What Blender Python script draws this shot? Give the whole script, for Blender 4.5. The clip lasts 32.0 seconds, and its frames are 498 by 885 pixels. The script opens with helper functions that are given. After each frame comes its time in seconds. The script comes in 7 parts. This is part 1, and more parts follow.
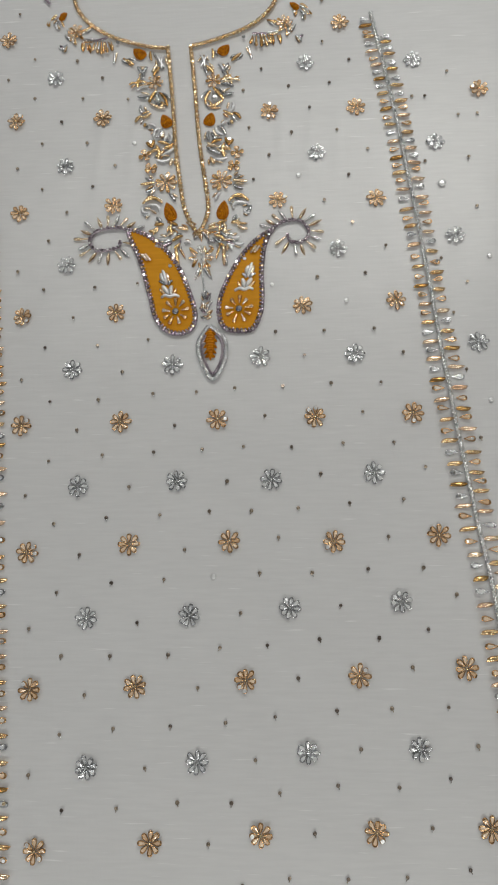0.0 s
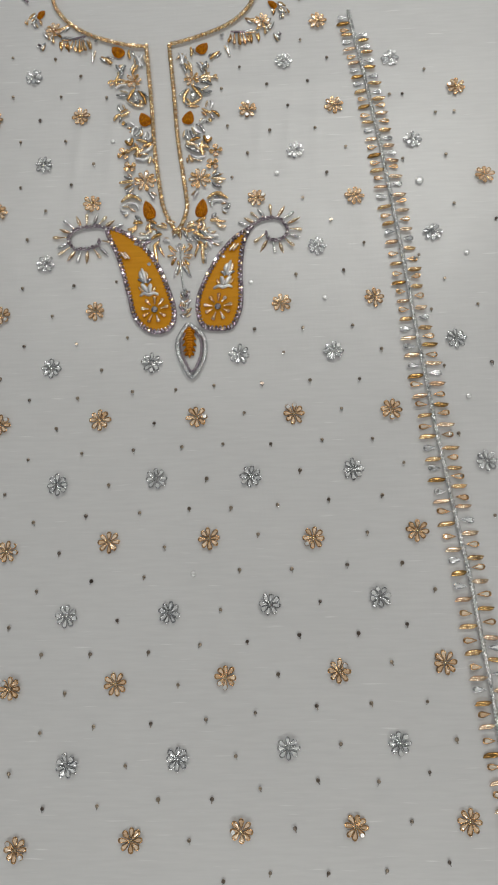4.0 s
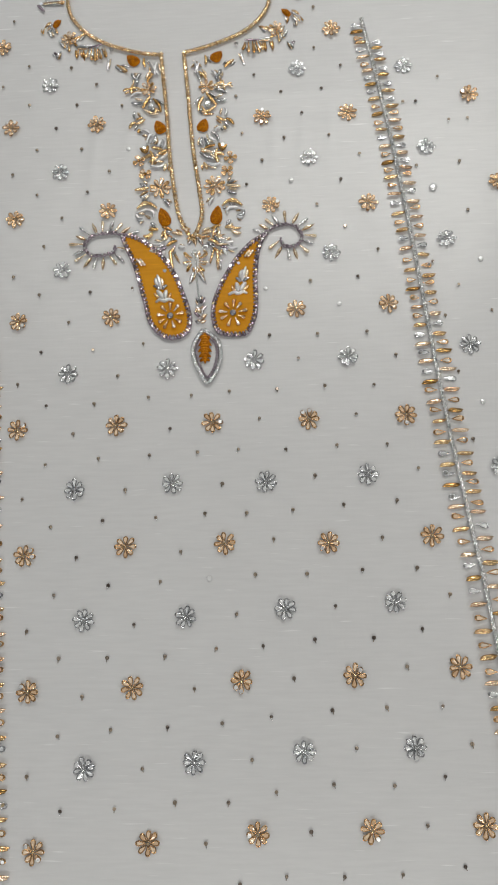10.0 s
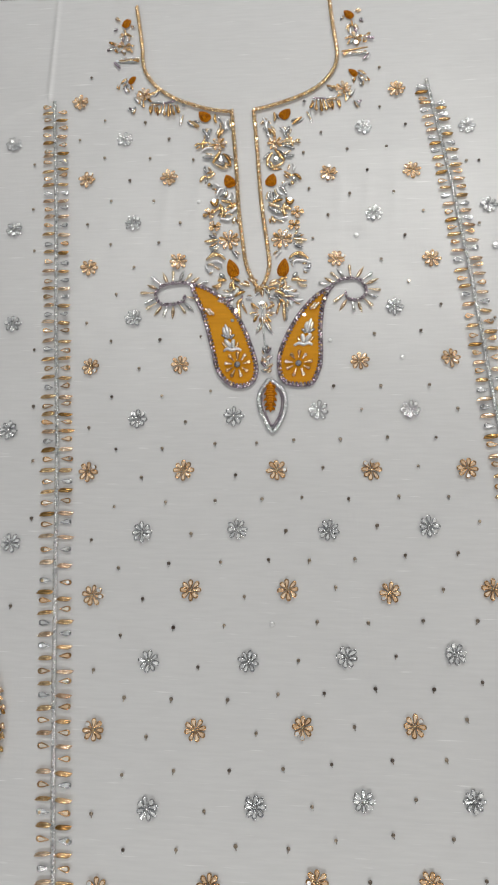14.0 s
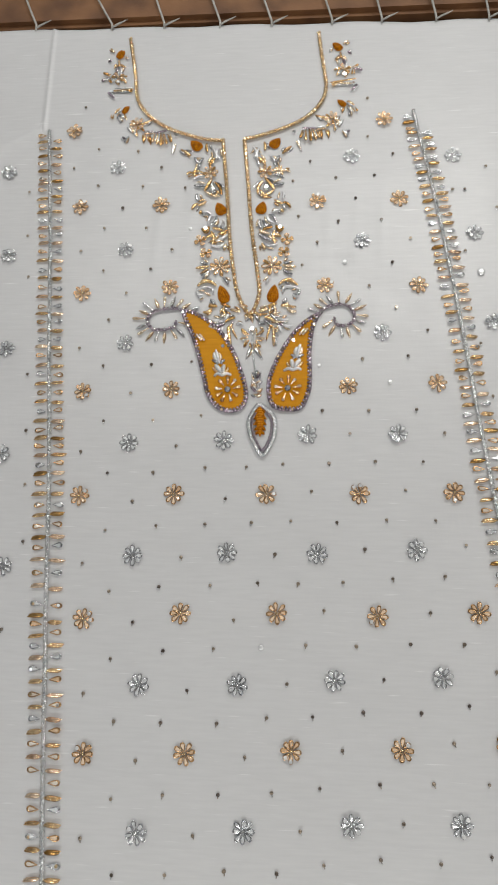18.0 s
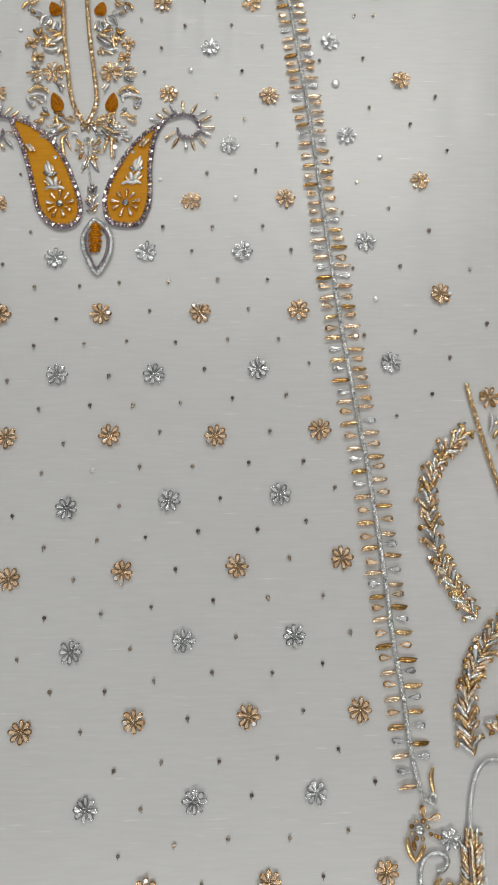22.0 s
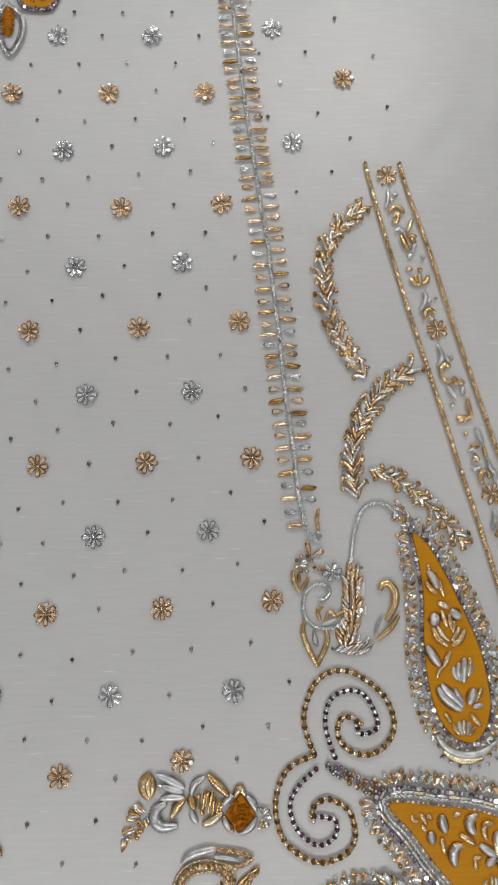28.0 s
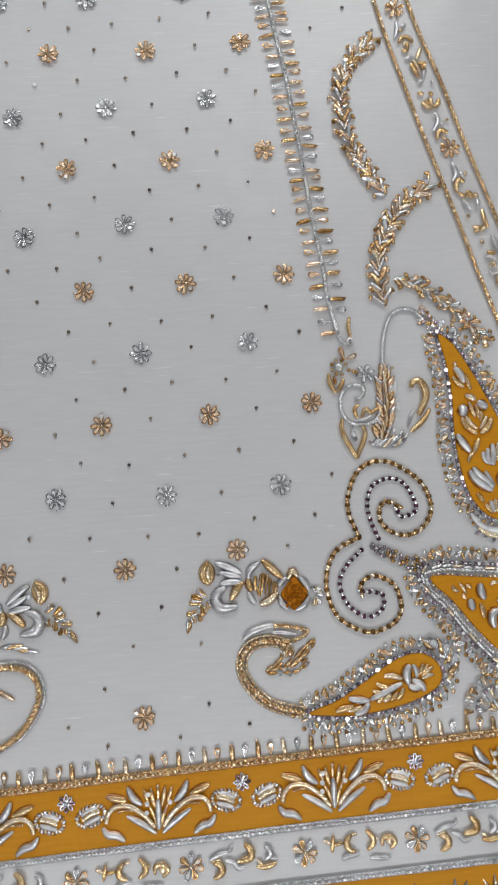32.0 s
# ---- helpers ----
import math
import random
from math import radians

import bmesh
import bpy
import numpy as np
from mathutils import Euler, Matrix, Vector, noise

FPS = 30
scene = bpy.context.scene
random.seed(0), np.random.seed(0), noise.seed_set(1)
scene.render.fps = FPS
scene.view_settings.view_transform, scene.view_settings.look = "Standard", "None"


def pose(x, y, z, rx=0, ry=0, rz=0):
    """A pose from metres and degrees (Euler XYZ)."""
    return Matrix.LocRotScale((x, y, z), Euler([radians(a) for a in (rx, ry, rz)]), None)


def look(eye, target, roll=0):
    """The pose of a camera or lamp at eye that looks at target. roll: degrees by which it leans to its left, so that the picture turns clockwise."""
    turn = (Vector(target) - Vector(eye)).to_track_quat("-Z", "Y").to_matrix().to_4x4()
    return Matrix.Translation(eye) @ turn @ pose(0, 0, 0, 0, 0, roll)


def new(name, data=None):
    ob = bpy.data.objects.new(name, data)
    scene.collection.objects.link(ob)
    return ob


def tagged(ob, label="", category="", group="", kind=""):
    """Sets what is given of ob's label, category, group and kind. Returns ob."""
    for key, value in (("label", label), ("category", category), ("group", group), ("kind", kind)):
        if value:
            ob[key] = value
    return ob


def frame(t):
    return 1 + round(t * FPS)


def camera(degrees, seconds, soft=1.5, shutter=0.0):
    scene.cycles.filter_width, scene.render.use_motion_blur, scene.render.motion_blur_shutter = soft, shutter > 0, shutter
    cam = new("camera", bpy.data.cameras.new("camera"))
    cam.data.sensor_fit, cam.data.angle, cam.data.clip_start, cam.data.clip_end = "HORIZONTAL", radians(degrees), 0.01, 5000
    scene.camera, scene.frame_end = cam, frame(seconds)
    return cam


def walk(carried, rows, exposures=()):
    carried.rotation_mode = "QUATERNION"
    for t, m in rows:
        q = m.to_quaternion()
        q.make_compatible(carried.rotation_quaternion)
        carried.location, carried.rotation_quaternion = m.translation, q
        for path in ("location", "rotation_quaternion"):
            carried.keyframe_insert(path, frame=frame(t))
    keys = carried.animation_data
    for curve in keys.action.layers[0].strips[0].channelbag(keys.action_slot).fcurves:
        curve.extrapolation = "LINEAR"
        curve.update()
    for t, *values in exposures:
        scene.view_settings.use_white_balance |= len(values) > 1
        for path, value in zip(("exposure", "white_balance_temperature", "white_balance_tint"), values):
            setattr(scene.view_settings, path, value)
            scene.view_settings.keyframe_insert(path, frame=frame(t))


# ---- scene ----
# An embroidered dress front, stretched on a wooden frame, filmed from above.
# Plan: metres, x across the dress, y towards its neck, the cloth at z = 0.
cam = camera(42.0, 32.0, soft=2.0)
ROWS = [
    (0, 0.0572, -0.1439, 0.5831, 11.654, 2.820, -0.311),
    (0.5, 0.0594, -0.1447, 0.5830, 11.692, 2.580, -0.442),
    (1, 0.0617, -0.1444, 0.5832, 11.666, 2.523, -0.443),
    (1.5, 0.0630, -0.1442, 0.5833, 11.667, 2.601, -0.470),
    (2, 0.0634, -0.1442, 0.5837, 11.727, 2.521, -0.519),
    (2.5, 0.0660, -0.1443, 0.5834, 11.620, 2.482, -0.575),
    (3, 0.0685, -0.1449, 0.5837, 11.594, 2.387, -0.700),
    (3.5, 0.0695, -0.1459, 0.5836, 11.578, 2.320, -0.817),
    (5.5, 0.0687, -0.1466, 0.5859, 11.653, 2.233, -0.864),
    (6, 0.0667, -0.1465, 0.5864, 11.771, 2.253, -0.759),
    (6.5, 0.0650, -0.1468, 0.5867, 11.724, 2.311, -0.687),
    (7, 0.0632, -0.1473, 0.5874, 11.826, 2.340, -0.701),
    (7.5, 0.0670, -0.1463, 0.5875, 11.682, 2.181, -0.903),
    (8, 0.0693, -0.1472, 0.5878, 11.659, 2.149, -1.022),
    (8.5, 0.0684, -0.1441, 0.5894, 11.682, 2.142, -0.980),
    (9, 0.0653, -0.1435, 0.5901, 11.856, 2.280, -0.866),
    (9.5, 0.0615, -0.1437, 0.5892, 11.717, 2.303, -0.717),
    (10, 0.0593, -0.1440, 0.5889, 11.759, 2.617, -0.739),
    (10.5, 0.0545, -0.1441, 0.5891, 11.835, 2.754, -0.682),
    (11, 0.0505, -0.1417, 0.5924, 11.994, 3.006, -0.625),
    (11.5, 0.0438, -0.1351, 0.5979, 12.223, 3.133, -0.276),
    (12, 0.0403, -0.1305, 0.6020, 12.524, 3.243, -0.093),
    (12.5, 0.0356, -0.1280, 0.6045, 12.661, 3.294, 0.036),
    (13, 0.0312, -0.1260, 0.6060, 12.725, 3.386, 0.294),
    (13.5, 0.0234, -0.1210, 0.6105, 12.951, 3.708, 0.789),
    (14, 0.0174, -0.1179, 0.6145, 13.251, 3.916, 1.146),
    (14.5, 0.0143, -0.1150, 0.6176, 13.247, 3.572, 1.202),
    (15, 0.0202, -0.1153, 0.6176, 13.656, 3.910, 1.203),
    (15.5, 0.0212, -0.1143, 0.6198, 13.955, 3.804, 1.049),
    (17.5, 0.0238, -0.1083, 0.6239, 14.260, 3.739, 0.929),
    (18, 0.0262, -0.1087, 0.6244, 14.372, 3.749, 1.129),
    (18.5, 0.0299, -0.1178, 0.6169, 13.757, 3.442, 1.130),
    (19, 0.0346, -0.1293, 0.6061, 12.777, 2.560, 0.682),
    (19.5, 0.0450, -0.1379, 0.5997, 12.291, 2.097, 0.564),
    (20, 0.0578, -0.1496, 0.5907, 11.711, 1.593, 0.639),
    (20.5, 0.0761, -0.1628, 0.5846, 11.282, 0.862, 0.411),
    (21, 0.0897, -0.1797, 0.5770, 10.731, 0.344, 0.100),
    (21.5, 0.1082, -0.1962, 0.5705, 10.157, -0.199, -0.317),
    (22, 0.1224, -0.2178, 0.5619, 9.852, -1.031, -0.516),
    (22.5, 0.1333, -0.2399, 0.5513, 8.927, -1.854, -1.038),
    (23, 0.1434, -0.2639, 0.5422, 8.467, -1.605, -1.221),
    (23.5, 0.1493, -0.2822, 0.5360, 8.059, -1.208, -1.619),
    (24, 0.1503, -0.2908, 0.5350, 7.744, -1.115, -1.603),
    (24.5, 0.1577, -0.2967, 0.5383, 7.840, -0.986, -1.159),
    (25, 0.1639, -0.3040, 0.5431, 7.867, -1.579, -0.524),
    (25.5, 0.1707, -0.3166, 0.5452, 7.545, -1.607, 0.225),
    (26, 0.1809, -0.3335, 0.5470, 7.006, -1.176, 0.249),
    (26.5, 0.2023, -0.3542, 0.5493, 7.203, -1.171, 0.133),
    (28.5, 0.2143, -0.4233, 0.5655, 7.604, -1.017, -0.371),
    (29, 0.2239, -0.4452, 0.5662, 7.208, -0.783, -0.740),
    (29.5, 0.2214, -0.4715, 0.5675, 7.243, -1.480, -1.779),
    (30, 0.2179, -0.4891, 0.5720, 6.894, -1.596, -2.370),
    (30.5, 0.2119, -0.5058, 0.5762, 6.785, -1.728, -2.655),
    (31, 0.1952, -0.5236, 0.5793, 6.769, -1.345, -2.750),
    (31.5, 0.1769, -0.5412, 0.5823, 6.704, -1.337, -3.078),
    (32, 0.1648, -0.5642, 0.5812, 6.465, -1.136, -3.576),
]

EXPOSURES = [(0.0, -0.95, 6590, 6), (3.5, -0.95, 6590, 6), (6.0, -0.86, 6590, 6.5), (9.0, -0.79, 6590, 6.5), (13.0, -0.64, 6550, 7.5), (18.0, -0.64, 6550, 7.5), (20.0, -0.66, 6580, 7), (21.0, -0.69, 6600, 6),
             (22.0, -0.8, 6600, 6), (23.0, -0.94, 6580, 6), (25.0, -1.01, 6560, 7.5), (26.0, -0.98, 6550, 7.5), (29.0, -0.92, 6460, 8), (30.0, -0.87, 6380, 8.5), (31.0, -0.79, 6260, 9), (32.0, -0.8, 6230, 9)]
walk(cam, [(t, pose(x, y, z, rx, ry, rz)) for t, x, y, z, rx, ry, rz in ROWS], EXPOSURES)

# ---- light ----
world = bpy.data.worlds.new("room_air")
world.use_nodes = True
scene.world = world
world.node_tree.nodes["Background"].inputs["Color"].default_value = (0.55, 0.6, 0.68, 1)
world.node_tree.nodes["Background"].inputs["Strength"].default_value = 0.3


def area(name, m, w, h, watts, colour):
    data = bpy.data.lights.new(name, "AREA")
    data.shape, data.size, data.size_y, data.energy, data.color = "RECTANGLE", w, h, watts, colour
    ob = new(name, data)
    ob.matrix_world = m
    return ob


# Two rows of small square lamps under the ceiling, placed after the glints on the beads.
for x, y, watts in ((0.72, 1.4, 14.0), (0.1, 1.45, 6.8), (-0.55, 1.2, 6.0), (-0.75, -1.75, 7.5), (0.0, -1.7, 5.5), (0.7, -1.6, 8.0)):
    area("ceiling_lamp_light", look((x, y, 1.82), (0.1, 0.25 if y > 0 else -0.85, 0)), 0.26, 0.26, watts, (1.0, 0.98, 0.95))
# Added fill without a seen source: tubes at the sides, sheets at window openings.
area("tube_lamp_light", look((-0.85, -0.5, 1.86), (-0.75, -0.5, 0)), 0.25, 1.2, 1.8, (0.92, 0.96, 1.0))
area("tube_lamp_light", look((1.22, -0.05, 1.86), (1.05, -0.1, 0)), 0.2, 1.6, 7.5, (1.0, 0.98, 0.95))
area("window_light", look((0.1, 2.36, 1.05), (0.1, -0.3, 0.3)), 3.0, 1.3, 11.0, (0.97, 0.98, 1.0))
area("side_window_light", look((-1.97, -0.1, 0.95), (0.1, -0.1, 0.2)), 1.5, 1.2, 1.5, (0.95, 0.98, 1.0))
area("south_window_light", look((0.1, -2.56, 1.2), (0.1, -0.5, 0.4)), 3.0, 1.0, 7.5, (0.97, 0.98, 1.0))


# ---- materials ----
def material(name, base, rough=0.5, metal=0.0, vary=0.0, grain=0.0, grain_size=400.0, coil=0.0, coil_size=300.0, second=None, sheen=0.0, piece=0.0, gloss=0.5):
    """A surface with two scales of uneven colour, fine grain, and wound-wire relief along a piece's length."""
    m = bpy.data.materials.new(name)
    m.use_nodes = True
    nt = m.node_tree
    n, l = nt.nodes, nt.links
    b = n["Principled BSDF"]
    b.inputs["Roughness"].default_value = rough
    b.inputs["Metallic"].default_value = metal
    b.inputs["Specular IOR Level"].default_value = gloss
    if sheen:
        b.inputs["Sheen Weight"].default_value = sheen
        b.inputs["Sheen Roughness"].default_value = 0.4
    geo = n.new("ShaderNodeNewGeometry")
    big = n.new("ShaderNodeTexNoise")
    big.inputs["Scale"].default_value = grain_size * 0.13
    l.new(geo.outputs["Position"], big.inputs["Vector"])
    mix = n.new("ShaderNodeMix")
    mix.data_type = "RGBA"
    dark = second or tuple(c * (1 - vary) for c in base)
    mix.inputs[6].default_value, mix.inputs[7].default_value = (*base, 1), (*dark, 1)
    ramp = n.new("ShaderNodeMapRange")
    ramp.inputs[1].default_value, ramp.inputs[2].default_value = 0.35, 0.7
    l.new(big.outputs["Fac"], ramp.inputs[0])
    if piece:
        info, add = n.new("ShaderNodeObjectInfo"), n.new("ShaderNodeMath")
        add.operation, add.use_clamp = "MULTIPLY_ADD", True
        shift = n.new("ShaderNodeMath")
        shift.operation = "SUBTRACT"
        shift.inputs[1].default_value = 0.5
        l.new(info.outputs["Random"], shift.inputs[0])
        l.new(shift.outputs[0], add.inputs[0])
        add.inputs[1].default_value = piece
        l.new(ramp.outputs[0], add.inputs[2])
        l.new(add.outputs[0], mix.inputs[0])
    else:
        l.new(ramp.outputs[0], mix.inputs[0])
    l.new(mix.outputs[2], b.inputs["Base Color"])
    last = None
    if grain:
        fine, bump = n.new("ShaderNodeTexNoise"), n.new("ShaderNodeBump")
        fine.inputs["Scale"].default_value = grain_size
        l.new(geo.outputs["Position"], fine.inputs["Vector"])
        bump.inputs["Strength"].default_value, bump.inputs["Distance"].default_value = grain, 0.0006
        l.new(fine.outputs["Fac"], bump.inputs["Height"])
        last = bump
    if coil:
        tc, wave, bump = n.new("ShaderNodeTexCoord"), n.new("ShaderNodeTexWave"), n.new("ShaderNodeBump")
        wave.bands_direction = "Y"
        wave.inputs["Scale"].default_value, wave.inputs["Distortion"].default_value = coil_size, 0.8
        l.new(tc.outputs["Object"], wave.inputs["Vector"])
        bump.inputs["Strength"].default_value, bump.inputs["Distance"].default_value = coil, 0.0008
        l.new(wave.outputs["Fac"], bump.inputs["Height"])
        if last:
            l.new(last.outputs[0], bump.inputs["Normal"])
        last = bump
    if last:
        l.new(last.outputs[0], b.inputs["Normal"])
    return m


def cloth_material(name, base, second, warp=900.0, slub=0.05, rough=0.42, sheen=0.15, gloss=0.85):
    """Plain weave: fine warp and weft, long slubs along the weft, faint broad unevenness."""
    m = bpy.data.materials.new(name)
    m.use_nodes = True
    n, l = m.node_tree.nodes, m.node_tree.links
    b = n["Principled BSDF"]
    b.inputs["Roughness"].default_value, b.inputs["Sheen Weight"].default_value = rough, sheen
    b.inputs["Specular IOR Level"].default_value = gloss
    geo = n.new("ShaderNodeNewGeometry")

    def stretched(sx, sy, detail):
        mp, tx = n.new("ShaderNodeMapping"), n.new("ShaderNodeTexNoise")
        mp.inputs["Scale"].default_value = (sx, sy, 1)
        mp.inputs["Rotation"].default_value = (0, 0, 0.03)
        tx.inputs["Scale"].default_value, tx.inputs["Detail"].default_value = 1.0, detail
        l.new(geo.outputs["Position"], mp.inputs["Vector"])
        l.new(mp.outputs[0], tx.inputs["Vector"])
        return tx

    weft, thread, broad = stretched(34, 330, 4), stretched(warp * 0.35, 60, 2), stretched(9, 14, 5)
    total = n.new("ShaderNodeMath")
    total.operation = "MULTIPLY_ADD"
    l.new(weft.outputs["Fac"], total.inputs[0])
    total.inputs[1].default_value = 0.65
    half = n.new("ShaderNodeMath")
    half.operation = "MULTIPLY"
    half.inputs[1].default_value = 0.35
    l.new(broad.outputs["Fac"], half.inputs[0])
    l.new(half.outputs[0], total.inputs[2])
    ramp = n.new("ShaderNodeMapRange")
    ramp.inputs[1].default_value, ramp.inputs[2].default_value = 0.36, 0.66
    l.new(total.outputs[0], ramp.inputs[0])
    mix = n.new("ShaderNodeMix")
    mix.data_type = "RGBA"
    mix.inputs[6].default_value, mix.inputs[7].default_value = (*base, 1), (*second, 1)
    l.new(ramp.outputs[0], mix.inputs[0])
    # Single thicker, paler weft threads, here and there.
    slubs, pick, pale = stretched(30, 420, 1), n.new("ShaderNodeMapRange"), n.new("ShaderNodeMix")
    pick.inputs[1].default_value, pick.inputs[2].default_value, pick.inputs[4].default_value = 0.69, 0.8, 0.6
    l.new(slubs.outputs["Fac"], pick.inputs[0])
    pale.data_type = "RGBA"
    l.new(pick.outputs[0], pale.inputs[0])
    l.new(mix.outputs[2], pale.inputs[6])
    pale.inputs[7].default_value = (*(min(1.0, c * 1.3) for c in base), 1)
    l.new(pale.outputs[2], b.inputs["Base Color"])
    both = n.new("ShaderNodeMath")
    both.operation = "ADD"
    l.new(weft.outputs["Fac"], both.inputs[0])
    l.new(thread.outputs["Fac"], both.inputs[1])
    bump = n.new("ShaderNodeBump")
    bump.inputs["Strength"].default_value, bump.inputs["Distance"].default_value = slub * 4, 0.0005
    l.new(both.outputs[0], bump.inputs["Height"])
    l.new(bump.outputs[0], b.inputs["Normal"])
    return m


WHITE_CLOTH = cloth_material("white_cloth", (0.737, 0.733, 0.745), (0.687, 0.683, 0.695), slub=0.035, rough=0.4, gloss=1.0)
MUSTARD = cloth_material("mustard_satin", (0.735, 0.322, 0.007), (0.66, 0.275, 0.005), slub=0.05, rough=0.5, sheen=0.0, gloss=0.22)
GOLD = material("gold_wire", (0.96, 0.71, 0.42), 0.2, 1.0, second=(0.55, 0.32, 0.13), coil=0.12, coil_size=3.4, piece=0.5, grain_size=2600)
PALE = material("pale_gold_wire", (1.0, 0.88, 0.68), 0.2, 1.0, second=(0.82, 0.62, 0.42), coil=0.12, coil_size=3.4, piece=0.5, grain_size=2600)
SILVER = material("silver_wire", (0.98, 0.98, 0.98), 0.18, 1.0, second=(0.66, 0.68, 0.7), coil=0.1, coil_size=3.4, piece=0.5, grain_size=2600)
SILVER_DARK = material("aged_silver_wire", (0.55, 0.56, 0.57), 0.2, 1.0, second=(0.3, 0.31, 0.32), piece=0.9, grain_size=2600)
GLASS = material("silver_sequin", (0.97, 0.97, 0.98), 0.13, 1.0, vary=0.15)
# Near-white colour that paints the flash of a spangle catching a lamp.
GLINT_WHITE = material("glint_white", (0.95, 0.95, 0.96), 0.32, 0.6, vary=0.04, gloss=1.0)
GLEAM = material("gold_sequin", (0.92, 0.72, 0.45), 0.2, 1.0, vary=0.2)
GOLD_CORD = material("gold_cord", (1.0, 0.78, 0.48), 0.2, 1.0, second=(0.6, 0.37, 0.17), grain=0.5, grain_size=2600)
SILVER_CORD = material("silver_cord", (0.97, 0.98, 0.98), 0.24, 1.0, second=(0.66, 0.69, 0.7), grain=0.5, grain_size=2600)
PALE_CORD = material("pale_cord", (0.94, 0.82, 0.64), 0.22, 1.0, second=(0.72, 0.55, 0.36), grain=0.5, grain_size=2600)
SMOKE = material("smoky_bead", (0.55, 0.46, 0.53), 0.15, 0.9, second=(0.24, 0.19, 0.22), piece=1.2)
PLUM = material("plum_bead", (0.13, 0.045, 0.09), 0.14, 0.3, second=(0.05, 0.02, 0.035), piece=1.0)
SILVER_COIL = material("silver_coil", (0.92, 0.91, 0.92), 0.28, 0.88, second=(0.6, 0.6, 0.63), grain_size=900)
PALE_COIL = material("pale_gold_coil", (1.0, 0.86, 0.64), 0.22, 1.0, second=(0.8, 0.58, 0.34), grain_size=900)
GOLD_COIL = material("gold_coil", (0.96, 0.72, 0.42), 0.22, 1.0, second=(0.7, 0.44, 0.18), grain_size=900)
COILS = {"g": GOLD_COIL, "p": PALE_COIL, "s": SILVER_COIL}
BRONZE = material("antique_bead", (0.4, 0.33, 0.26), 0.3, 1.0, second=(0.16, 0.13, 0.115), piece=1.5)
UMBER = material("umber_bead", (0.3, 0.16, 0.045), 0.2, 0.7, second=(0.15, 0.075, 0.02), piece=1.2)
BROWN_GOLD = material("old_gold_bead", (0.66, 0.42, 0.17), 0.22, 1.0, second=(0.4, 0.22, 0.07), piece=1.2)
AMBER = material("amber_silk", (0.66, 0.24, 0.0), 0.6, 0.0, second=(0.36, 0.1, 0.002), coil=0.6, coil_size=4, grain_size=2600, gloss=0.2)
WOOD = material("brown_wood", (0.27, 0.125, 0.05), 0.6, 0.0, second=(0.13, 0.055, 0.022), grain=0.7, grain_size=160)
BLUSH = material("rose_gold_wire", (1.0, 0.8, 0.6), 0.24, 1.0, second=(0.72, 0.47, 0.3), piece=0.9, grain_size=2600)
# Darker wires for loop and coil rims, and for shade painted on leaf flanks.
GOLD_EDGE = material("gold_rim_and_shade", (0.74, 0.48, 0.26), 0.26, 1.0, second=(0.4, 0.23, 0.1), piece=0.7, grain_size=2600)
SILVER_EDGE = material("silver_rim_and_shade", (0.68, 0.69, 0.71), 0.24, 1.0, second=(0.36, 0.37, 0.39), piece=0.7, grain_size=2600)
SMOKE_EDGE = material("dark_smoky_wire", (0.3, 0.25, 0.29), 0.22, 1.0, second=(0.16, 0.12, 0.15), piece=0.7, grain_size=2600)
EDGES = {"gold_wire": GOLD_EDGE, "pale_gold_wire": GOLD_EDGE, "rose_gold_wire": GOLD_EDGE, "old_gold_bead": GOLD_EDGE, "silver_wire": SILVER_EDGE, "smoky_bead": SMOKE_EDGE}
PEACH_PLATE = material("peach_foil", (0.97, 0.77, 0.58), 0.14, 0.05, second=(0.74, 0.5, 0.31), piece=1.6, grain_size=1400, gloss=0.9)
CREAM_PLATE = material("cream_foil", (0.96, 0.89, 0.8), 0.14, 0.2, second=(0.8, 0.68, 0.56), piece=1.1, grain_size=1400, gloss=0.9)
CLEAR_PLATE = material("silvery_foil", (0.93, 0.94, 0.95), 0.13, 0.2, second=(0.64, 0.65, 0.67), piece=1.6, grain_size=1400, gloss=0.9)
OLD_PLATE = material("old_gold_foil", (0.6, 0.38, 0.15), 0.2, 0.3, second=(0.4, 0.23, 0.08), piece=1.1, grain_size=1400, gloss=0.8)
PLATES = {"gold_wire": PEACH_PLATE, "rose_gold_wire": PEACH_PLATE, "pale_gold_wire": CREAM_PLATE, "silver_wire": CLEAR_PLATE, "old_gold_bead": OLD_PLATE}
ROPE = material("cotton_lacing", (0.6, 0.58, 0.54), 0.8, 0.0, vary=0.3, grain=0.5, grain_size=900)
BOARDS = material("painted_boards", (0.66, 0.65, 0.63), 0.6, 0.0, vary=0.3, grain=0.3, grain_size=60)
PLASTER = material("plaster", (0.72, 0.71, 0.69), 0.8, 0.0, vary=0.08, grain=0.2, grain_size=60)
FLOOR_MAT = material("cement_floor", (0.2, 0.19, 0.18), 0.7, 0.0, vary=0.2, grain=0.3, grain_size=40)

# ---- building helpers ----
CM = 0.01
rng = random.Random(7)


def link_mesh(name, verts, faces, mat, smooth=True):
    me = bpy.data.meshes.new(name)
    me.from_pydata(verts, [], faces)
    me.materials.append(mat)
    if smooth:
        me.polygons.foreach_set("use_smooth", [True] * len(me.polygons))
    me.update()
    return me


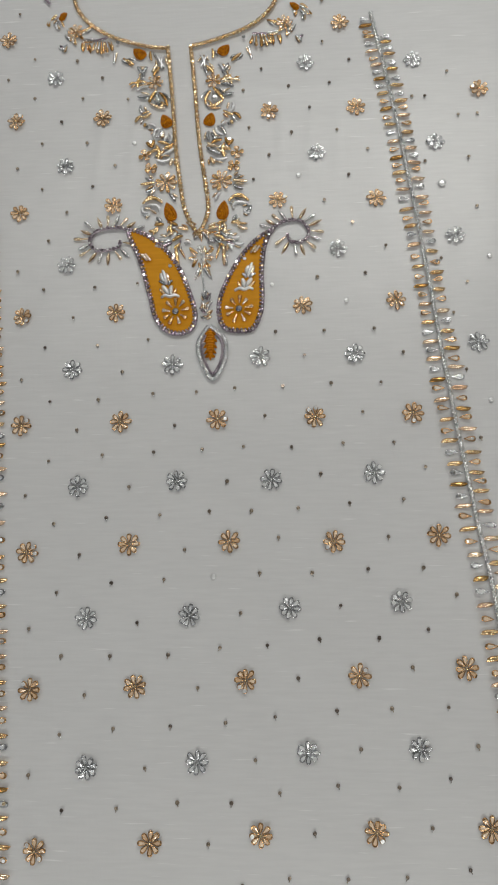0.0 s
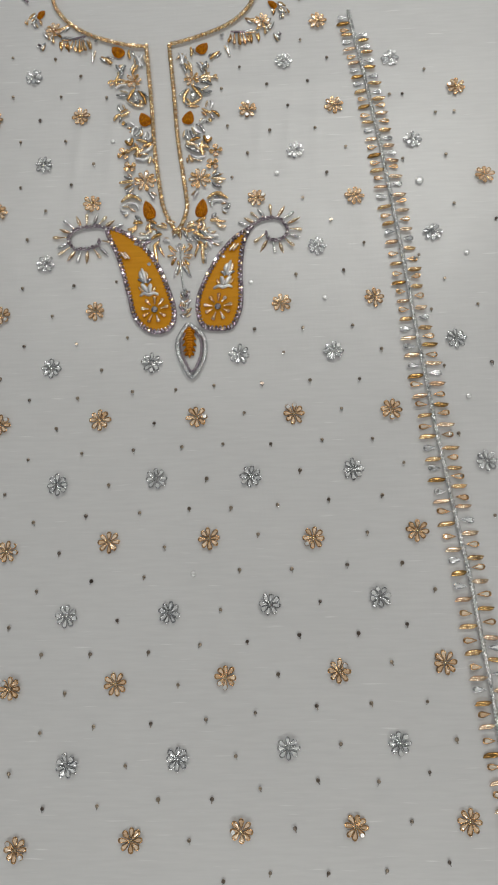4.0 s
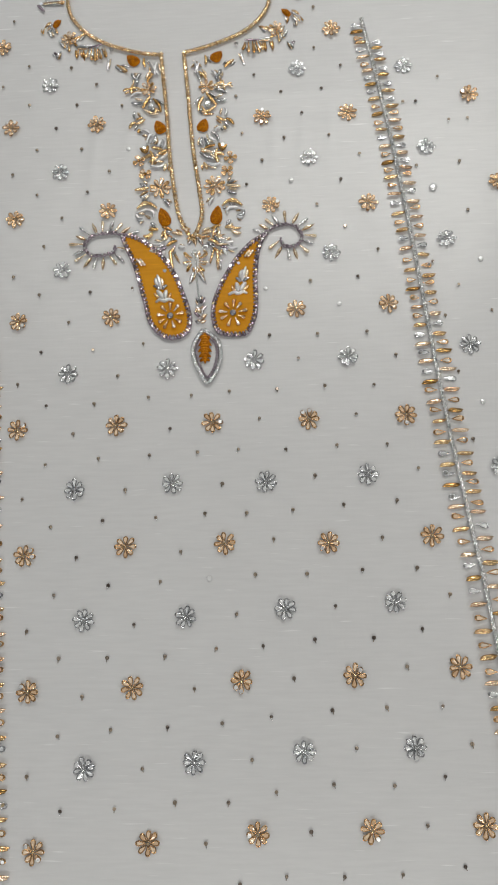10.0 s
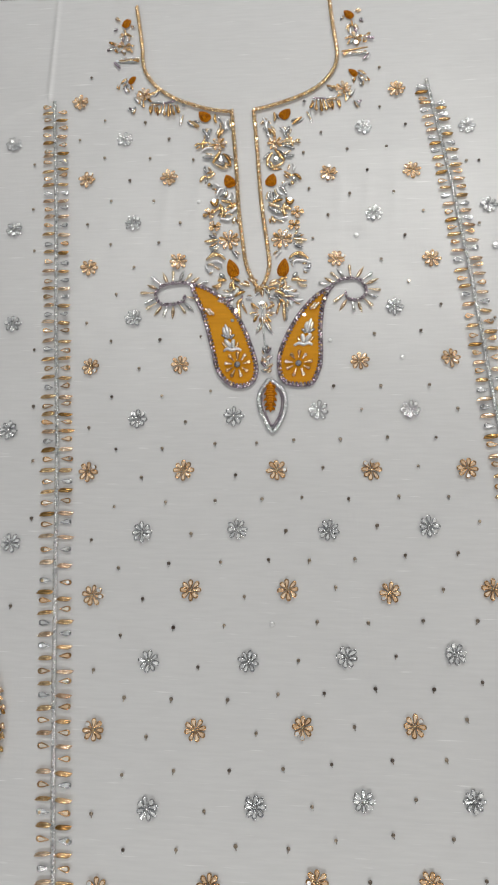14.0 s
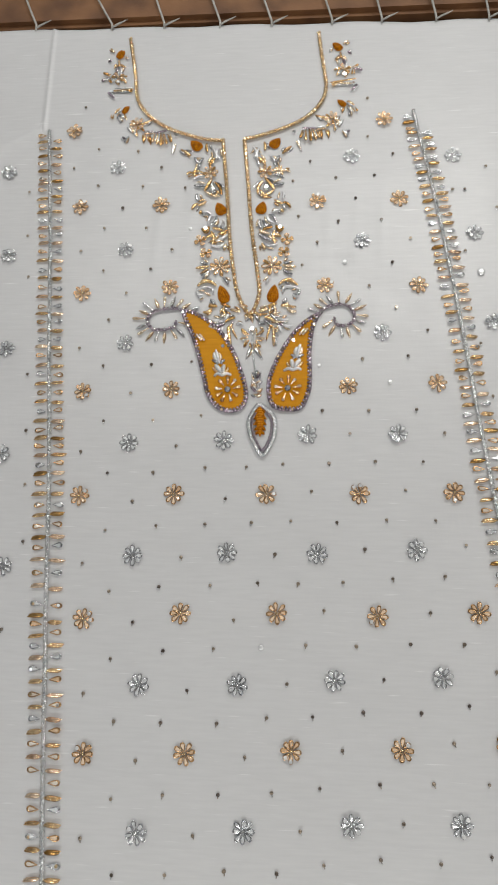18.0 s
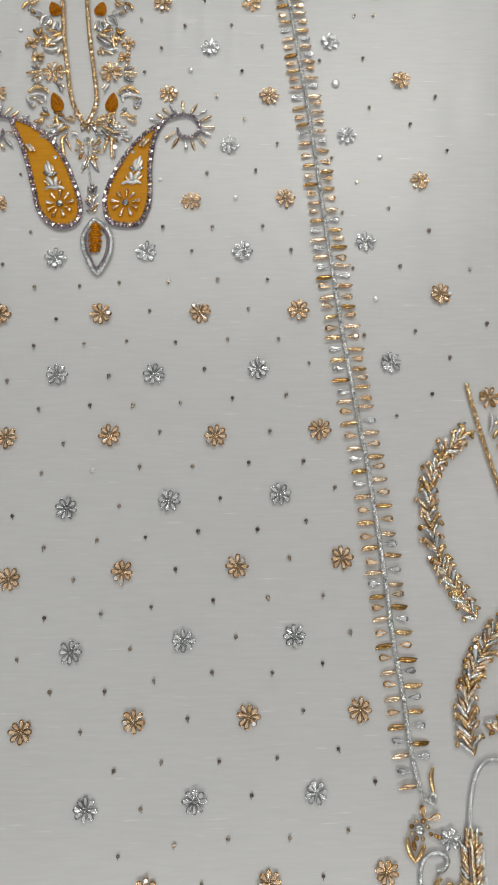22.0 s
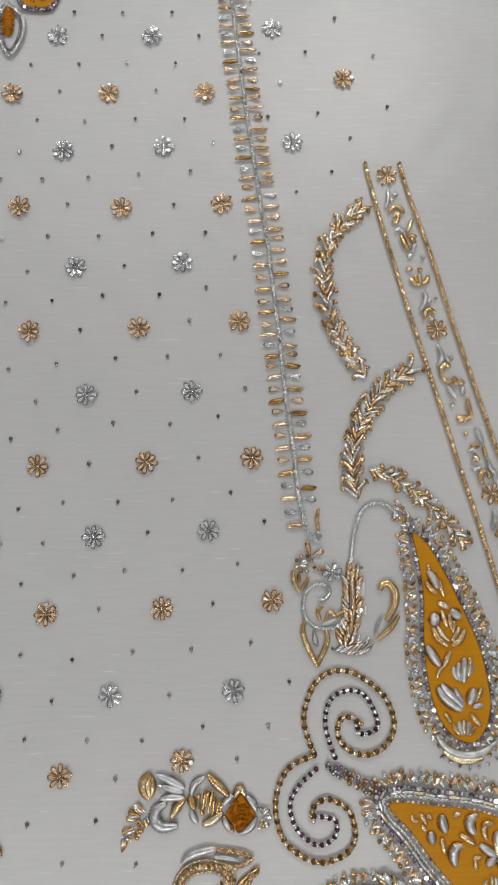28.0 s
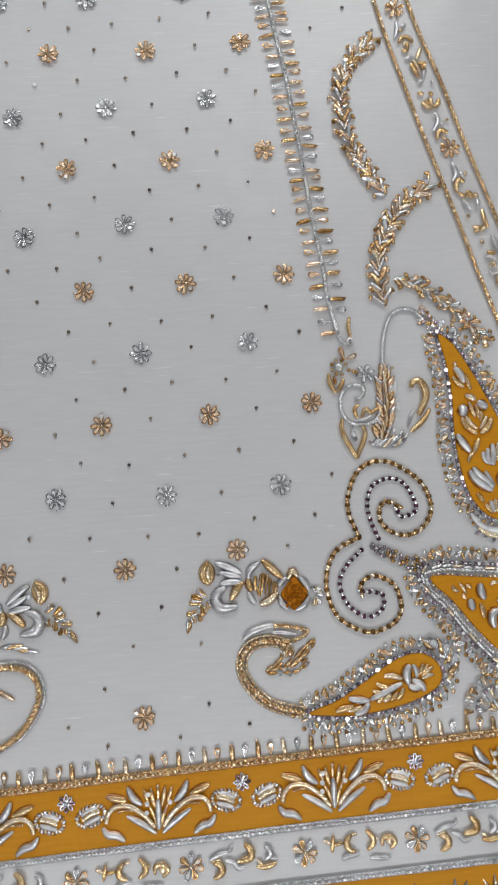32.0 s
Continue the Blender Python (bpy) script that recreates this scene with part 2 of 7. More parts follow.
def tube_shape(path, radii, sides=5):
    """Vertices and faces of a tube along points in the plane, with a radius at each."""
    verts, faces = [], []
    n = len(path)
    for i, (x, y, z) in enumerate(path):
        a, b = Vector(path[max(i - 1, 0)]), Vector(path[min(i + 1, n - 1)])
        d = (b - a).normalized()
        side = d.cross(Vector((0, 0, 1)))
        side = side.normalized() if side.length > 1e-6 else Vector((1, 0, 0))
        up = side.cross(d)
        for k in range(sides):
            t = 2 * math.pi * k / sides
            verts.append(tuple(Vector((x, y, z)) + (side * math.cos(t) + up * math.sin(t)) * radii[i]))
    for i in range(n - 1):
        for k in range(sides):
            k2 = (k + 1) % sides
            faces.append((i * sides + k, i * sides + k2, (i + 1) * sides + k2, (i + 1) * sides + k))
    faces.append(tuple(range(sides))[::-1])
    faces.append(tuple((n - 1) * sides + k for k in range(sides)))
    return verts, faces


def leaf_shape():
    """A plump pointed leaf of unit length along y, 1 wide, 1 high."""
    v, f = [], []
    for i in range(7):
        t = i / 6
        w = 0.5 * math.sin(math.pi * (0.06 + 0.94 * t) ** 0.85) ** 0.9 if i < 6 else 0.0
        v += [(-w, t, 0), (-w * 0.62, t, 0.75 * w * 1.5), (0, t, 1.0 * w * 1.5), (w * 0.62, t, 0.75 * w * 1.5), (w, t, 0)]
    for i in range(6):
        for k in range(4):
            f.append((i * 5 + k, i * 5 + k + 1, i * 5 + 5 + k + 1, i * 5 + 5 + k))
    # Both lower flanks get the edge colour, which paints shade along the sides.
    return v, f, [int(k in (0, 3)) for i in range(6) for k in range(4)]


def crescent_shape():
    """A wavy bead of unit length along y: blunt at its root, full in the middle, thin and bent at its tip."""
    ts = (0, 0.12, 0.3, 0.5, 0.68, 0.84, 1)
    path = [(0.2 * math.sin(2 * math.pi * (0.9 * t - 0.08)) * (0.4 + 0.6 * t), t, 0.5 - 0.12 * t) for t in ts]
    return tube_shape(path, [0.3, 0.42, 0.5, 0.5, 0.4, 0.22, 0.08], 6)


def loop_shape():
    """A teardrop ring of wire, thicker at its round outer end, about a low faceted plate; its point at the origin."""
    v, f = [], []
    n, s = 12, 5
    ring = []
    for i in range(n):
        t = 2 * math.pi * i / n
        r = (1 - math.cos(t)) / 2
        ring.append((0.68 * math.sin(t) * (0.1 + 0.9 * r ** 1.3), 0.04 + 0.88 * r, 0.32 + 0.2 * r, 0.07 + 0.05 * r))
    for i, (x, y, z, thick) in enumerate(ring):
        a, b = Vector(ring[i - 1][:3]), Vector(ring[(i + 1) % n][:3])
        d = (b - a).normalized()
        side = d.cross(Vector((0, 0, 1))).normalized()
        for k in range(s):
            q = 2 * math.pi * k / s
            v.append((x + side.x * thick * 1.1 * math.cos(q), y + side.y * thick * 0.75 * math.cos(q), z + 0.3 * math.sin(q)))
    for i in range(n):
        for k in range(s):
            f.append((i * s + k, i * s + (k + 1) % s, ((i + 1) % n) * s + (k + 1) % s, ((i + 1) % n) * s + k))
    base = len(v)
    v += [(x * 0.95, 0.5 + (y - 0.5) * 0.95, z + 0.08) for x, y, z, thick in ring] + [(0.05, 0.62, 0.66)]
    f += [(base + (i + 1) % n, base + i, base + n) for i in range(n)]
    return v, f, [1] * (n * s) + [0] * n


def bead_shape():
    v, f = [], []
    for j, (r, z) in enumerate(((0.34, 0.0), (0.5, 0.3), (0.44, 0.68), (0.2, 0.95))):
        v += [(r * math.cos(2 * math.pi * k / 7), r * math.sin(2 * math.pi * k / 7), z) for k in range(7)]
    for j in range(3):
        for k in range(7):
            f.append((j * 7 + k, j * 7 + (k + 1) % 7, (j + 1) * 7 + (k + 1) % 7, (j + 1) * 7 + k))
    f.append(tuple(21 + k for k in range(7)))
    return v, f


def rings_shape(profile, n):
    """A turned piece from (radius, height) rings, closed at the top."""
    v, f = [], []
    for r, z in profile:
        v += [(r * math.cos(2 * math.pi * k / n), r * math.sin(2 * math.pi * k / n), z) for k in range(n)]
    for j in range(len(profile) - 1):
        for k in range(n):
            f.append((j * n + k, j * n + (k + 1) % n, (j + 1) * n + (k + 1) % n, (j + 1) * n + k))
    f.append(tuple((len(profile) - 1) * n + k for k in range(n)))
    return v, f


def sequin_shape():
    """A small domed spangle."""
    return rings_shape(((0.5, 0.0), (0.47, 0.25), (0.36, 0.5), (0.18, 0.62)), 8)


def disc_shape():
    """A flat mirror spangle with a rolled rim."""
    return rings_shape(((0.5, 0.0), (0.5, 0.12), (0.44, 0.2)), 10)


def bar_shape():
    """A straight tube bead of unit length along y, with rounded ends."""
    return tube_shape([(0, t, 0.5) for t in (0, 0.08, 0.5, 0.92, 1)], [0.28, 0.46, 0.5, 0.46, 0.28], 6)


def club_shape():
    """A petal of bead wire: narrow at the root, a round swollen end, unit length along y."""
    path = [(0, t, 0.4) for t in (0, 0.25, 0.45, 0.6, 0.78, 0.92, 1.0)]
    return tube_shape(path, [0.18, 0.24, 0.3, 0.42, 0.5, 0.44, 0.2], 7)


def drop_shape():
    """A padded teardrop with a round root and a point at its far end, unit length along y."""
    v, f = [], []
    widths = (0.22, 0.40, 0.5, 0.46, 0.36, 0.22, 0.02)
    for t, w in zip((0, 0.1, 0.3, 0.5, 0.7, 0.86, 1), widths):
        v += [(-w, t, 0), (-w * 0.72, t, 0.6 * w * 2), (-w * 0.25, t, w * 1.9), (w * 0.25, t, w * 1.9), (w * 0.72, t, 0.6 * w * 2), (w, t, 0)]
    for i in range(6):
        for k in range(5):
            f.append((i * 6 + k, i * 6 + k + 1, i * 6 + 6 + k + 1, i * 6 + 6 + k))
    f.append((0, 5, 4, 3, 2, 1))
    return v, f


def ring_shape():
    """An oval ring of wound wire of unit length along y, open in the middle."""
    n, s, v, f = 10, 5, [], []
    for i in range(n):
        t = 2 * math.pi * i / n
        for k in range(s):
            q = 2 * math.pi * k / s
            v.append((math.sin(t) * (0.31 + 0.19 * math.cos(q)), 0.5 - math.cos(t) * (0.39 + 0.11 * math.cos(q)), 0.5 + 0.5 * math.sin(q)))
    for i in range(n):
        for k in range(s):
            f.append((i * s + k, i * s + (k + 1) % s, ((i + 1) % n) * s + (k + 1) % s, ((i + 1) % n) * s + k))
    return v, f


SHAPES = {"ring": ring_shape, "club": club_shape, "drop": drop_shape, "leaf": leaf_shape, "crescent": crescent_shape, "loop": loop_shape, "bead": bead_shape, "sequin": sequin_shape, "disc": disc_shape, "bar": bar_shape}
SHARED = {}


def shared(kind, mat):
    if (kind, mat.name) not in SHARED:
        v, f, *edge = SHAPES[kind]()
        me = link_mesh(kind, v, f, mat, kind != "disc")
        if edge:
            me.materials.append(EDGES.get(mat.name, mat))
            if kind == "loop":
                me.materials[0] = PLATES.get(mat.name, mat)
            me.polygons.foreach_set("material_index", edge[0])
            if kind == "loop":
                me.polygons.foreach_set("use_smooth", [bool(e) for e in edge[0]])
        SHARED[kind, mat.name] = me
    return SHARED[kind, mat.name]


def thing(name, x, y, label, category, group="", kind="", turn=0.0):
    """An empty on the cloth, at centimetres, that carries a motif's parts."""
    ob = new(name)
    ob.empty_display_size = 0.005
    ob.matrix_world = pose(x * CM, y * CM, 0, 0, 0, turn)
    return tagged(ob, label, category, group, kind)


def origin(ob):
    return Vector((0, 0, 0)) if ob is None else ob.matrix_world.translation


def piece(parent, name, kind, mat, x, y, angle, length, width, height=None, z=0.03, tilt=4.0, label=""):
    """A bead, leaf or spangle: centimetres in the plan, angle in degrees from the x axis, its base at (x, y)."""
    ob = new(name, shared(kind, mat))
    o = origin(parent)
    height = height if height is not None else width * 0.6
    m = pose(x * CM - o.x, y * CM - o.y, z * CM, rng.uniform(-tilt, tilt), rng.uniform(-tilt, tilt), angle - 90)
    ob.parent = parent
    ob.matrix_local = m @ Matrix.Diagonal((width * CM, length * CM, height * CM, 1))
    return tagged(ob, label)


def sub_part(ob, part):
    """Hangs a finished piece under one of its own thing's parts, where it lies."""
    ob.parent = part
    ob.matrix_parent_inverse = part.matrix_basis.inverted()
    return ob


def smooth_path(pts, step, closed=False):
    """Points at even steps along a curve through the given ones, in centimetres."""
    p = [Vector((*q, 0)) for q in pts]
    n = len(p)
    out = []
    for i in range(n if closed else n - 1):
        if closed:
            a, b, c, d = p[i - 1], p[i], p[(i + 1) % n], p[(i + 2) % n]
        else:
            a, b, c, d = p[max(i - 1, 0)], p[i], p[i + 1], p[min(i + 2, n - 1)]
        for k in range(16):
            t = k / 16
            out.append(0.5 * (2 * b + (c - a) * t + (2 * a - 5 * b + 4 * c - d) * t * t + (3 * b - a - 3 * c + d) * t ** 3))
    out.append(p[0].copy() if closed else p[-1].copy())
    length = [0.0]
    for a, b in zip(out, out[1:]):
        length.append(length[-1] + (b - a).length)
    count = max(2, round(length[-1] / step))
    res, j = [], 0
    for k in range(count + 1):
        s = length[-1] * k / count
        while j < len(out) - 2 and length[j + 1] < s:
            j += 1
        u = (s - length[j]) / max(length[j + 1] - length[j], 1e-9)
        res.append(out[j].lerp(out[j + 1], u))
    return res[:-1] if closed else res


def headings(path, closed=False):
    n = len(path)
    res = []
    for i in range(n):
        d = (path[(i + 1) % n] - path[i - 1]) if closed else (path[min(i + 1, n - 1)] - path[max(i - 1, 0)])
        res.append(math.degrees(math.atan2(d.y, d.x)))
    return res


def cord(parent, name, pts, radius, mat, closed=False, pitch=None, z=None, label="", strands=2):
    """A laid cord of twisted strands along a curve, in centimetres."""
    pitch = pitch or radius * 4.5
    path = smooth_path(pts, pitch / 7, closed)
    ang = headings(path, closed)
    o = origin(parent) / CM
    verts, faces = [], []
    sides = 5
    n = len(path)
    zc = z if z is not None else radius * 1.05
    for s in range(strands):
        base = len(verts)
        for i, (p, a) in enumerate(zip(path, ang)):
            ph = 2 * math.pi * (i / 7 + s / strands)
            nx, ny = -math.sin(math.radians(a)), math.cos(math.radians(a))
            wob = 1 + 0.3 * math.sin(i * 1.7 + s) * math.sin(i * 0.31 + s)
            off = radius * 0.5 * math.cos(ph) * wob
            c = Vector((p.x + nx * off, p.y + ny * off, zc + radius * 0.45 * math.sin(ph)))
            for k in range(sides):
                q = 2 * math.pi * k / sides
                e = radius * (0.62 + 0.1 * math.sin(i * 0.83 + 2 * s))
                verts.append(((c.x + nx * e * math.cos(q) - o.x) * CM, (c.y + ny * e * math.cos(q) - o.y) * CM, (c.z + e * math.sin(q)) * 0.62 * CM))
        for i in range(n - 1 + (1 if closed else 0)):
            j = (i + 1) % n
            for k in range(sides):
                k2 = (k + 1) % sides
                faces.append((base + i * sides + k, base + i * sides + k2, base + j * sides + k2, base + j * sides + k))
    ob = new(name, link_mesh(name, verts, faces, mat))
    ob.parent = parent
    return tagged(ob, label)


def bullion(parent, name, pts, radius, mat, z=0.03, blunt=0.4, label=""):
    """A thick coil of wound wire along a curve, fuller in the middle, its turns standing out as slanted ridges."""
    path = smooth_path(pts, 0.06)
    ang = headings(path)
    o = origin(parent) / CM
    verts, faces, n, sides = [], [], len(path), 8
    for i, (p, a) in enumerate(zip(path, ang)):
        full = blunt + (1 - blunt) * math.sin(math.pi * (0.04 + 0.92 * i / (n - 1))) ** 0.6
        nx, ny = -math.sin(math.radians(a)), math.cos(math.radians(a))
        for k in range(sides):
            q = 2 * math.pi * k / sides
            e = radius * full * (1 + 0.13 * math.cos(2 * math.pi * i / 3 + q))
            verts.append(((p.x + nx * e * math.cos(q) - o.x) * CM, (p.y + ny * e * math.cos(q) - o.y) * CM, (z + radius * 0.55 + 0.62 * e * math.sin(q)) * CM))
    for i in range(n - 1):
        for k in range(sides):
            k2 = (k + 1) % sides
            faces.append((i * sides + k, i * sides + k2, (i + 1) * sides + k2, (i + 1) * sides + k))
    faces += [tuple(range(sides))[::-1], tuple((n - 1) * sides + k for k in range(sides))]
    ob = new(name, link_mesh(name, verts, faces, mat))
    ob.parent = parent
    return tagged(ob, label)


def chain(parent, name, kind, mats, pts, step, length, width, closed=False, turn=0.0, z=0.03, jitter=6.0, offset=0.0, height=None, first=0, tilt=4.0):
    """Beads one after another along a curve; turn sets them across it, offset beside it."""
    path = smooth_path(pts, step, closed)
    for i, (p, a) in enumerate(zip(path, headings(path, closed))):
        if i < first:
            continue
        r = math.radians(a + 90)
        piece(parent, name, kind, mats[i % len(mats)], p.x + offset * math.cos(r), p.y + offset * math.sin(r),
              a + turn + rng.uniform(-jitter, jitter), length * rng.uniform(0.9, 1.1), width, height, z, tilt)


def pad(parent, name, outline, mat, rise=0.12, label="", z=0.0):
    """An applied patch of cloth, a little raised, with a rounded edge; the outline in centimetres."""
    path = smooth_path(outline, 0.22, True)
    o = origin(parent) / CM
    mid = sum(path, Vector()) / len(path)
    ang = headings(path, True)
    area2 = sum(a.x * b.y - a.y * b.x for a, b in zip(path, path[1:] + path[:1]))
    s = 1 if area2 > 0 else -1
    verts, faces, n = [], [], len(path)
    for inset, h in ((0.0, 0.0), (0.02, rise * 0.7), (0.07, rise)):
        for p, a in zip(path, ang):
            r = math.radians(a + 90 * s)
            verts.append(((p.x + inset * math.cos(r) - o.x) * CM, (p.y + inset * math.sin(r) - o.y) * CM, (z + h) * CM))
    for k in range(2):
        for i in range(n):
            j = (i + 1) % n
            q = (k * n + i, k * n + j, (k + 1) * n + j, (k + 1) * n + i)
            faces.append(q if s > 0 else q[::-1])
    top = tuple(2 * n + i for i in range(n))
    faces.append(top if s > 0 else top[::-1])
    me = link_mesh(name, verts, faces, mat, False)
    ob = new(name, me)
    ob.parent = parent
    return tagged(ob, label)


def box_mesh(name, x0, y0, z0, x1, y1, z1, mat, bevel=0.0, segments=2):
    bm = bmesh.new()
    bmesh.ops.create_cube(bm, size=1)
    for v in bm.verts:
        v.co = ((x0 + x1) / 2 + v.co.x * (x1 - x0), (y0 + y1) / 2 + v.co.y * (y1 - y0), (z0 + z1) / 2 + v.co.z * (z1 - z0))
    if bevel:
        bmesh.ops.bevel(bm, geom=bm.edges[:], offset=bevel, segments=segments, affect="EDGES")
    me = bpy.data.meshes.new(name)
    bm.to_mesh(me)
    bm.free()
    me.materials.append(mat)
    return me


def slab(name, x0, y0, z0, x1, y1, z1, mat, parent=None, bevel=0.0, label=""):
    ob = new(name, box_mesh(name, x0, y0, z0, x1, y1, z1, mat, bevel))
    ob.parent = parent
    return tagged(ob, label)


# ---- the room ----
FLOOR_Z = -0.72
tagged(slab("floor", -2.1, -2.6, FLOOR_Z - 0.1, 2.4, 2.4, FLOOR_Z, FLOOR_MAT), "grey cement floor under the embroidery frame", "floor", kind="structure")
tagged(slab("ceiling", -2.1, -2.6, 1.9, 2.4, 2.4, 2.0, BOARDS), "white painted board ceiling", "ceiling", kind="structure")
tagged(slab("wall_east", 2.4, -2.6, FLOOR_Z, 2.5, 2.4, 1.9, PLASTER), "plain plastered wall", "wall", kind="structure")
# The window openings in these unseen walls are added for the fill light.
west = tagged(new("wall_west"), "plain plastered wall out of view with a wide added opening", "wall", kind="structure")
for name, y0, y1, z0, z1 in (("pier", -2.6, -0.9, FLOOR_Z, 1.9), ("pier", 0.7, 2.4, FLOOR_Z, 1.9), ("apron", -0.9, 0.7, FLOOR_Z, 0.3), ("lintel", -0.9, 0.7, 1.6, 1.9)):
    slab(name, -2.1, y0, z0, -2.0, y1, z1, PLASTER, west)
for wall, y in (("wall_north", 2.4), ("wall_south", -2.7)):
    ob = tagged(new(wall), "plain plastered wall out of view with a wide added opening", "wall", kind="structure")
    for name, x0, x1, z0, z1 in (("pier", -2.1, -1.45, FLOOR_Z, 1.9), ("pier", 1.65, 2.4, FLOOR_Z, 1.9), ("apron", -1.45, 1.65, FLOOR_Z, 0.35), ("lintel", -1.45, 1.65, 1.75, 1.9)):
        slab(name, x0, y, z0, x1, y + 0.1, z1, PLASTER, ob)

# ---- the frame and the cloth ----
frame_thing = tagged(new("embroidery_frame"), "brown wooden embroidery frame that holds the cloth stretched", "wooden frame")
slab("beam", -0.75, 0.582, -0.055, 0.95, 0.66, -0.004, WOOD, frame_thing, 0.006)
slab("beam", -0.75, -1.36, -0.055, 0.95, -1.28, -0.004, WOOD, frame_thing, 0.006)
slab("side_rail", -0.70, -1.42, -0.09, -0.64, 0.72, -0.055, WOOD, frame_thing, 0.004)
slab("side_rail", 0.84, -1.42, -0.09, 0.90, 0.72, -0.055, WOOD, frame_thing, 0.004)
for x in (-0.67, 0.87):
    for y in (-1.32, 0.62):
        slab("leg", x - 0.028, y - 0.028, FLOOR_Z, x + 0.028, y + 0.028, -0.09, WOOD, frame_thing, 0.003)


def cloth_sheet():
    """The stretched cloth: a sheet with a slack, slightly scalloped far edge, thin hem and faint waves."""
    x0, x1, y0 = -0.62, 0.82, -1.27
    columns = sorted([x0 + (x1 - x0) * i / 380 for i in range(381)] + [-0.2655 + 0.0011 * k for k in range(-5, 6)])
    nx, ny = len(columns) - 1, 460
    verts, faces = [], []
    for j in range(ny + 1):
        for i in range(nx + 1):
            x = columns[i]
            top = 0.5655 - 0.0195 * (x - 0.0) - 0.0012 * math.sin(x * 48)
            y = y0 + (top - y0) * j / ny
            z = -0.0014 + 0.0009 * noise.noise((x * 9, y * 7, 0)) + 0.00045 * noise.noise((x * 40, y * 30, 3))
            ridge = 0.0014 * math.exp(-(((x + 0.2655) / 0.0028) ** 2)) if y > 0.43 else 0
            ridge += 0.0010 * math.exp(-(((y - 0.43 - 0.55 * (x + 0.27)) / 0.004) ** 2)) if x < -0.268 else 0
            for cx in (-0.122, -0.088, 0.064, 0.093, 0.121):
                ridge += 0.0006 * math.exp(-(((x - cx - 0.06 * (y - 0.3)) / 0.005) ** 2) - ((y - 0.3) / 0.07) ** 2)
            for cy in (0.262, 0.312, 0.352):
                ridge += 0.0005 * math.exp(-(((y - cy) / 0.005) ** 2) - ((x - 0.02) / 0.14) ** 2)
            verts.append((x, y, z + ridge))
    for j in range(ny):
        for i in range(nx):
            a = j * (nx + 1) + i
            faces.append((a, a + 1, a + nx + 2, a + nx + 1))
    ob = new("fabric", link_mesh("fabric", verts, faces, WHITE_CLOTH))
    thick = ob.modifiers.new("thickness", "SOLIDIFY")
    thick.thickness, thick.offset = 0.0007, -1
    return ob


fabric = tagged(cloth_sheet(), "plain white woven cloth stretched taut on the wooden frame", "fabric")

LACING = [(-28.87, 57.3, -30.6), (-19.42, 56.9, -21.55), (-13.03, 56.8, -14.35), (-6.26, 56.7, -7.54), (-0.1, 56.5, -1.3), (7.04, 56.4, 6.0), (12.85, 56.35, 12.1), (19.12, 56.25, 18.5), (25.17, 56.1, 24.8), (31.4, 55.9, 31.0), (-37.5, 57.4, -39.4)]
for x, y, x2 in LACING:
    ob = thing("lacing_cord", x, y, "off-white cotton lacing cord tied from the cloth edge over the beam", "cord", "lacing cords")
    v, f = tube_shape([(0, -0.004, 0.0004), (0.0, 0.004, 0.001), ((x2 - x) * 0.5 * CM, 0.024, 0.0012), ((x2 - x) * CM, 0.045, 0.0012), ((x2 - x) * 1.7 * CM, 0.082, 0.0008), ((x2 - x) * 1.75 * CM, 0.095, -0.02)], [0.0011, 0.0013, 0.0013, 0.0013, 0.0013, 0.0012], 6)
    part_ob = new("strand", link_mesh("strand", v, f, ROPE))
    part_ob.parent = ob
    v, f = tube_shape([(0, -0.001, 0.001), (0.006, 0.002, 0.002), (0.013, 0.004, 0.0035), (0.019, 0.008, 0.003)], [0.001, 0.0012, 0.0009, 0.0004], 5)
    end = new("knot_end", link_mesh("knot_end", v, f, ROPE))
    end.parent = ob

# ---- scattered flowers and beads ----
GOLD_FLOWERS = [(-22.7, 42.2), (12.7, 42.6), (-21.2, 32.2), (-12.1, 32.2), (5.2, 32.3), (14.0, 32.4), (26.5, 34.0), (-20.1, 21.6), (-10.6, 22.2), (5.9, 22.2),
                (15.6, 22.1), (28.5, 23.9), (-19.1, 10.5), (-9.9, 10.7), (8.1, 11.0), (17.0, 11.3), (29.8, 13.1), (-18.5, -0.4), (-9.1, -0.2), (0.0, -0.1),
                (9.0, 0.0), (18.0, 0.2), (31.1, 1.7)]
GOLD_FLOWERS_LOW = [(-17.2, -12.2), (-7.9, -11.5), (1.1, -11.3), (10.4, -11.4), (19.6, -10.9), (-16.2, -23.9), (-7.0, -23.6), (2.5, -23.1), (12.2, -22.7),
                    (21.2, -22.1), (-15.0, -36.5), (-5.4, -35.8), (3.7, -35.1), (13.1, -34.8), (22.3, -34.4), (-4.1, -48.3), (4.9, -47.6), (14.6, -47.2), (23.9, -46.6),
                    (-4.0, -60.3), (6.5, -60.5), (16.4, -59.4), (7.6, -73.1)]
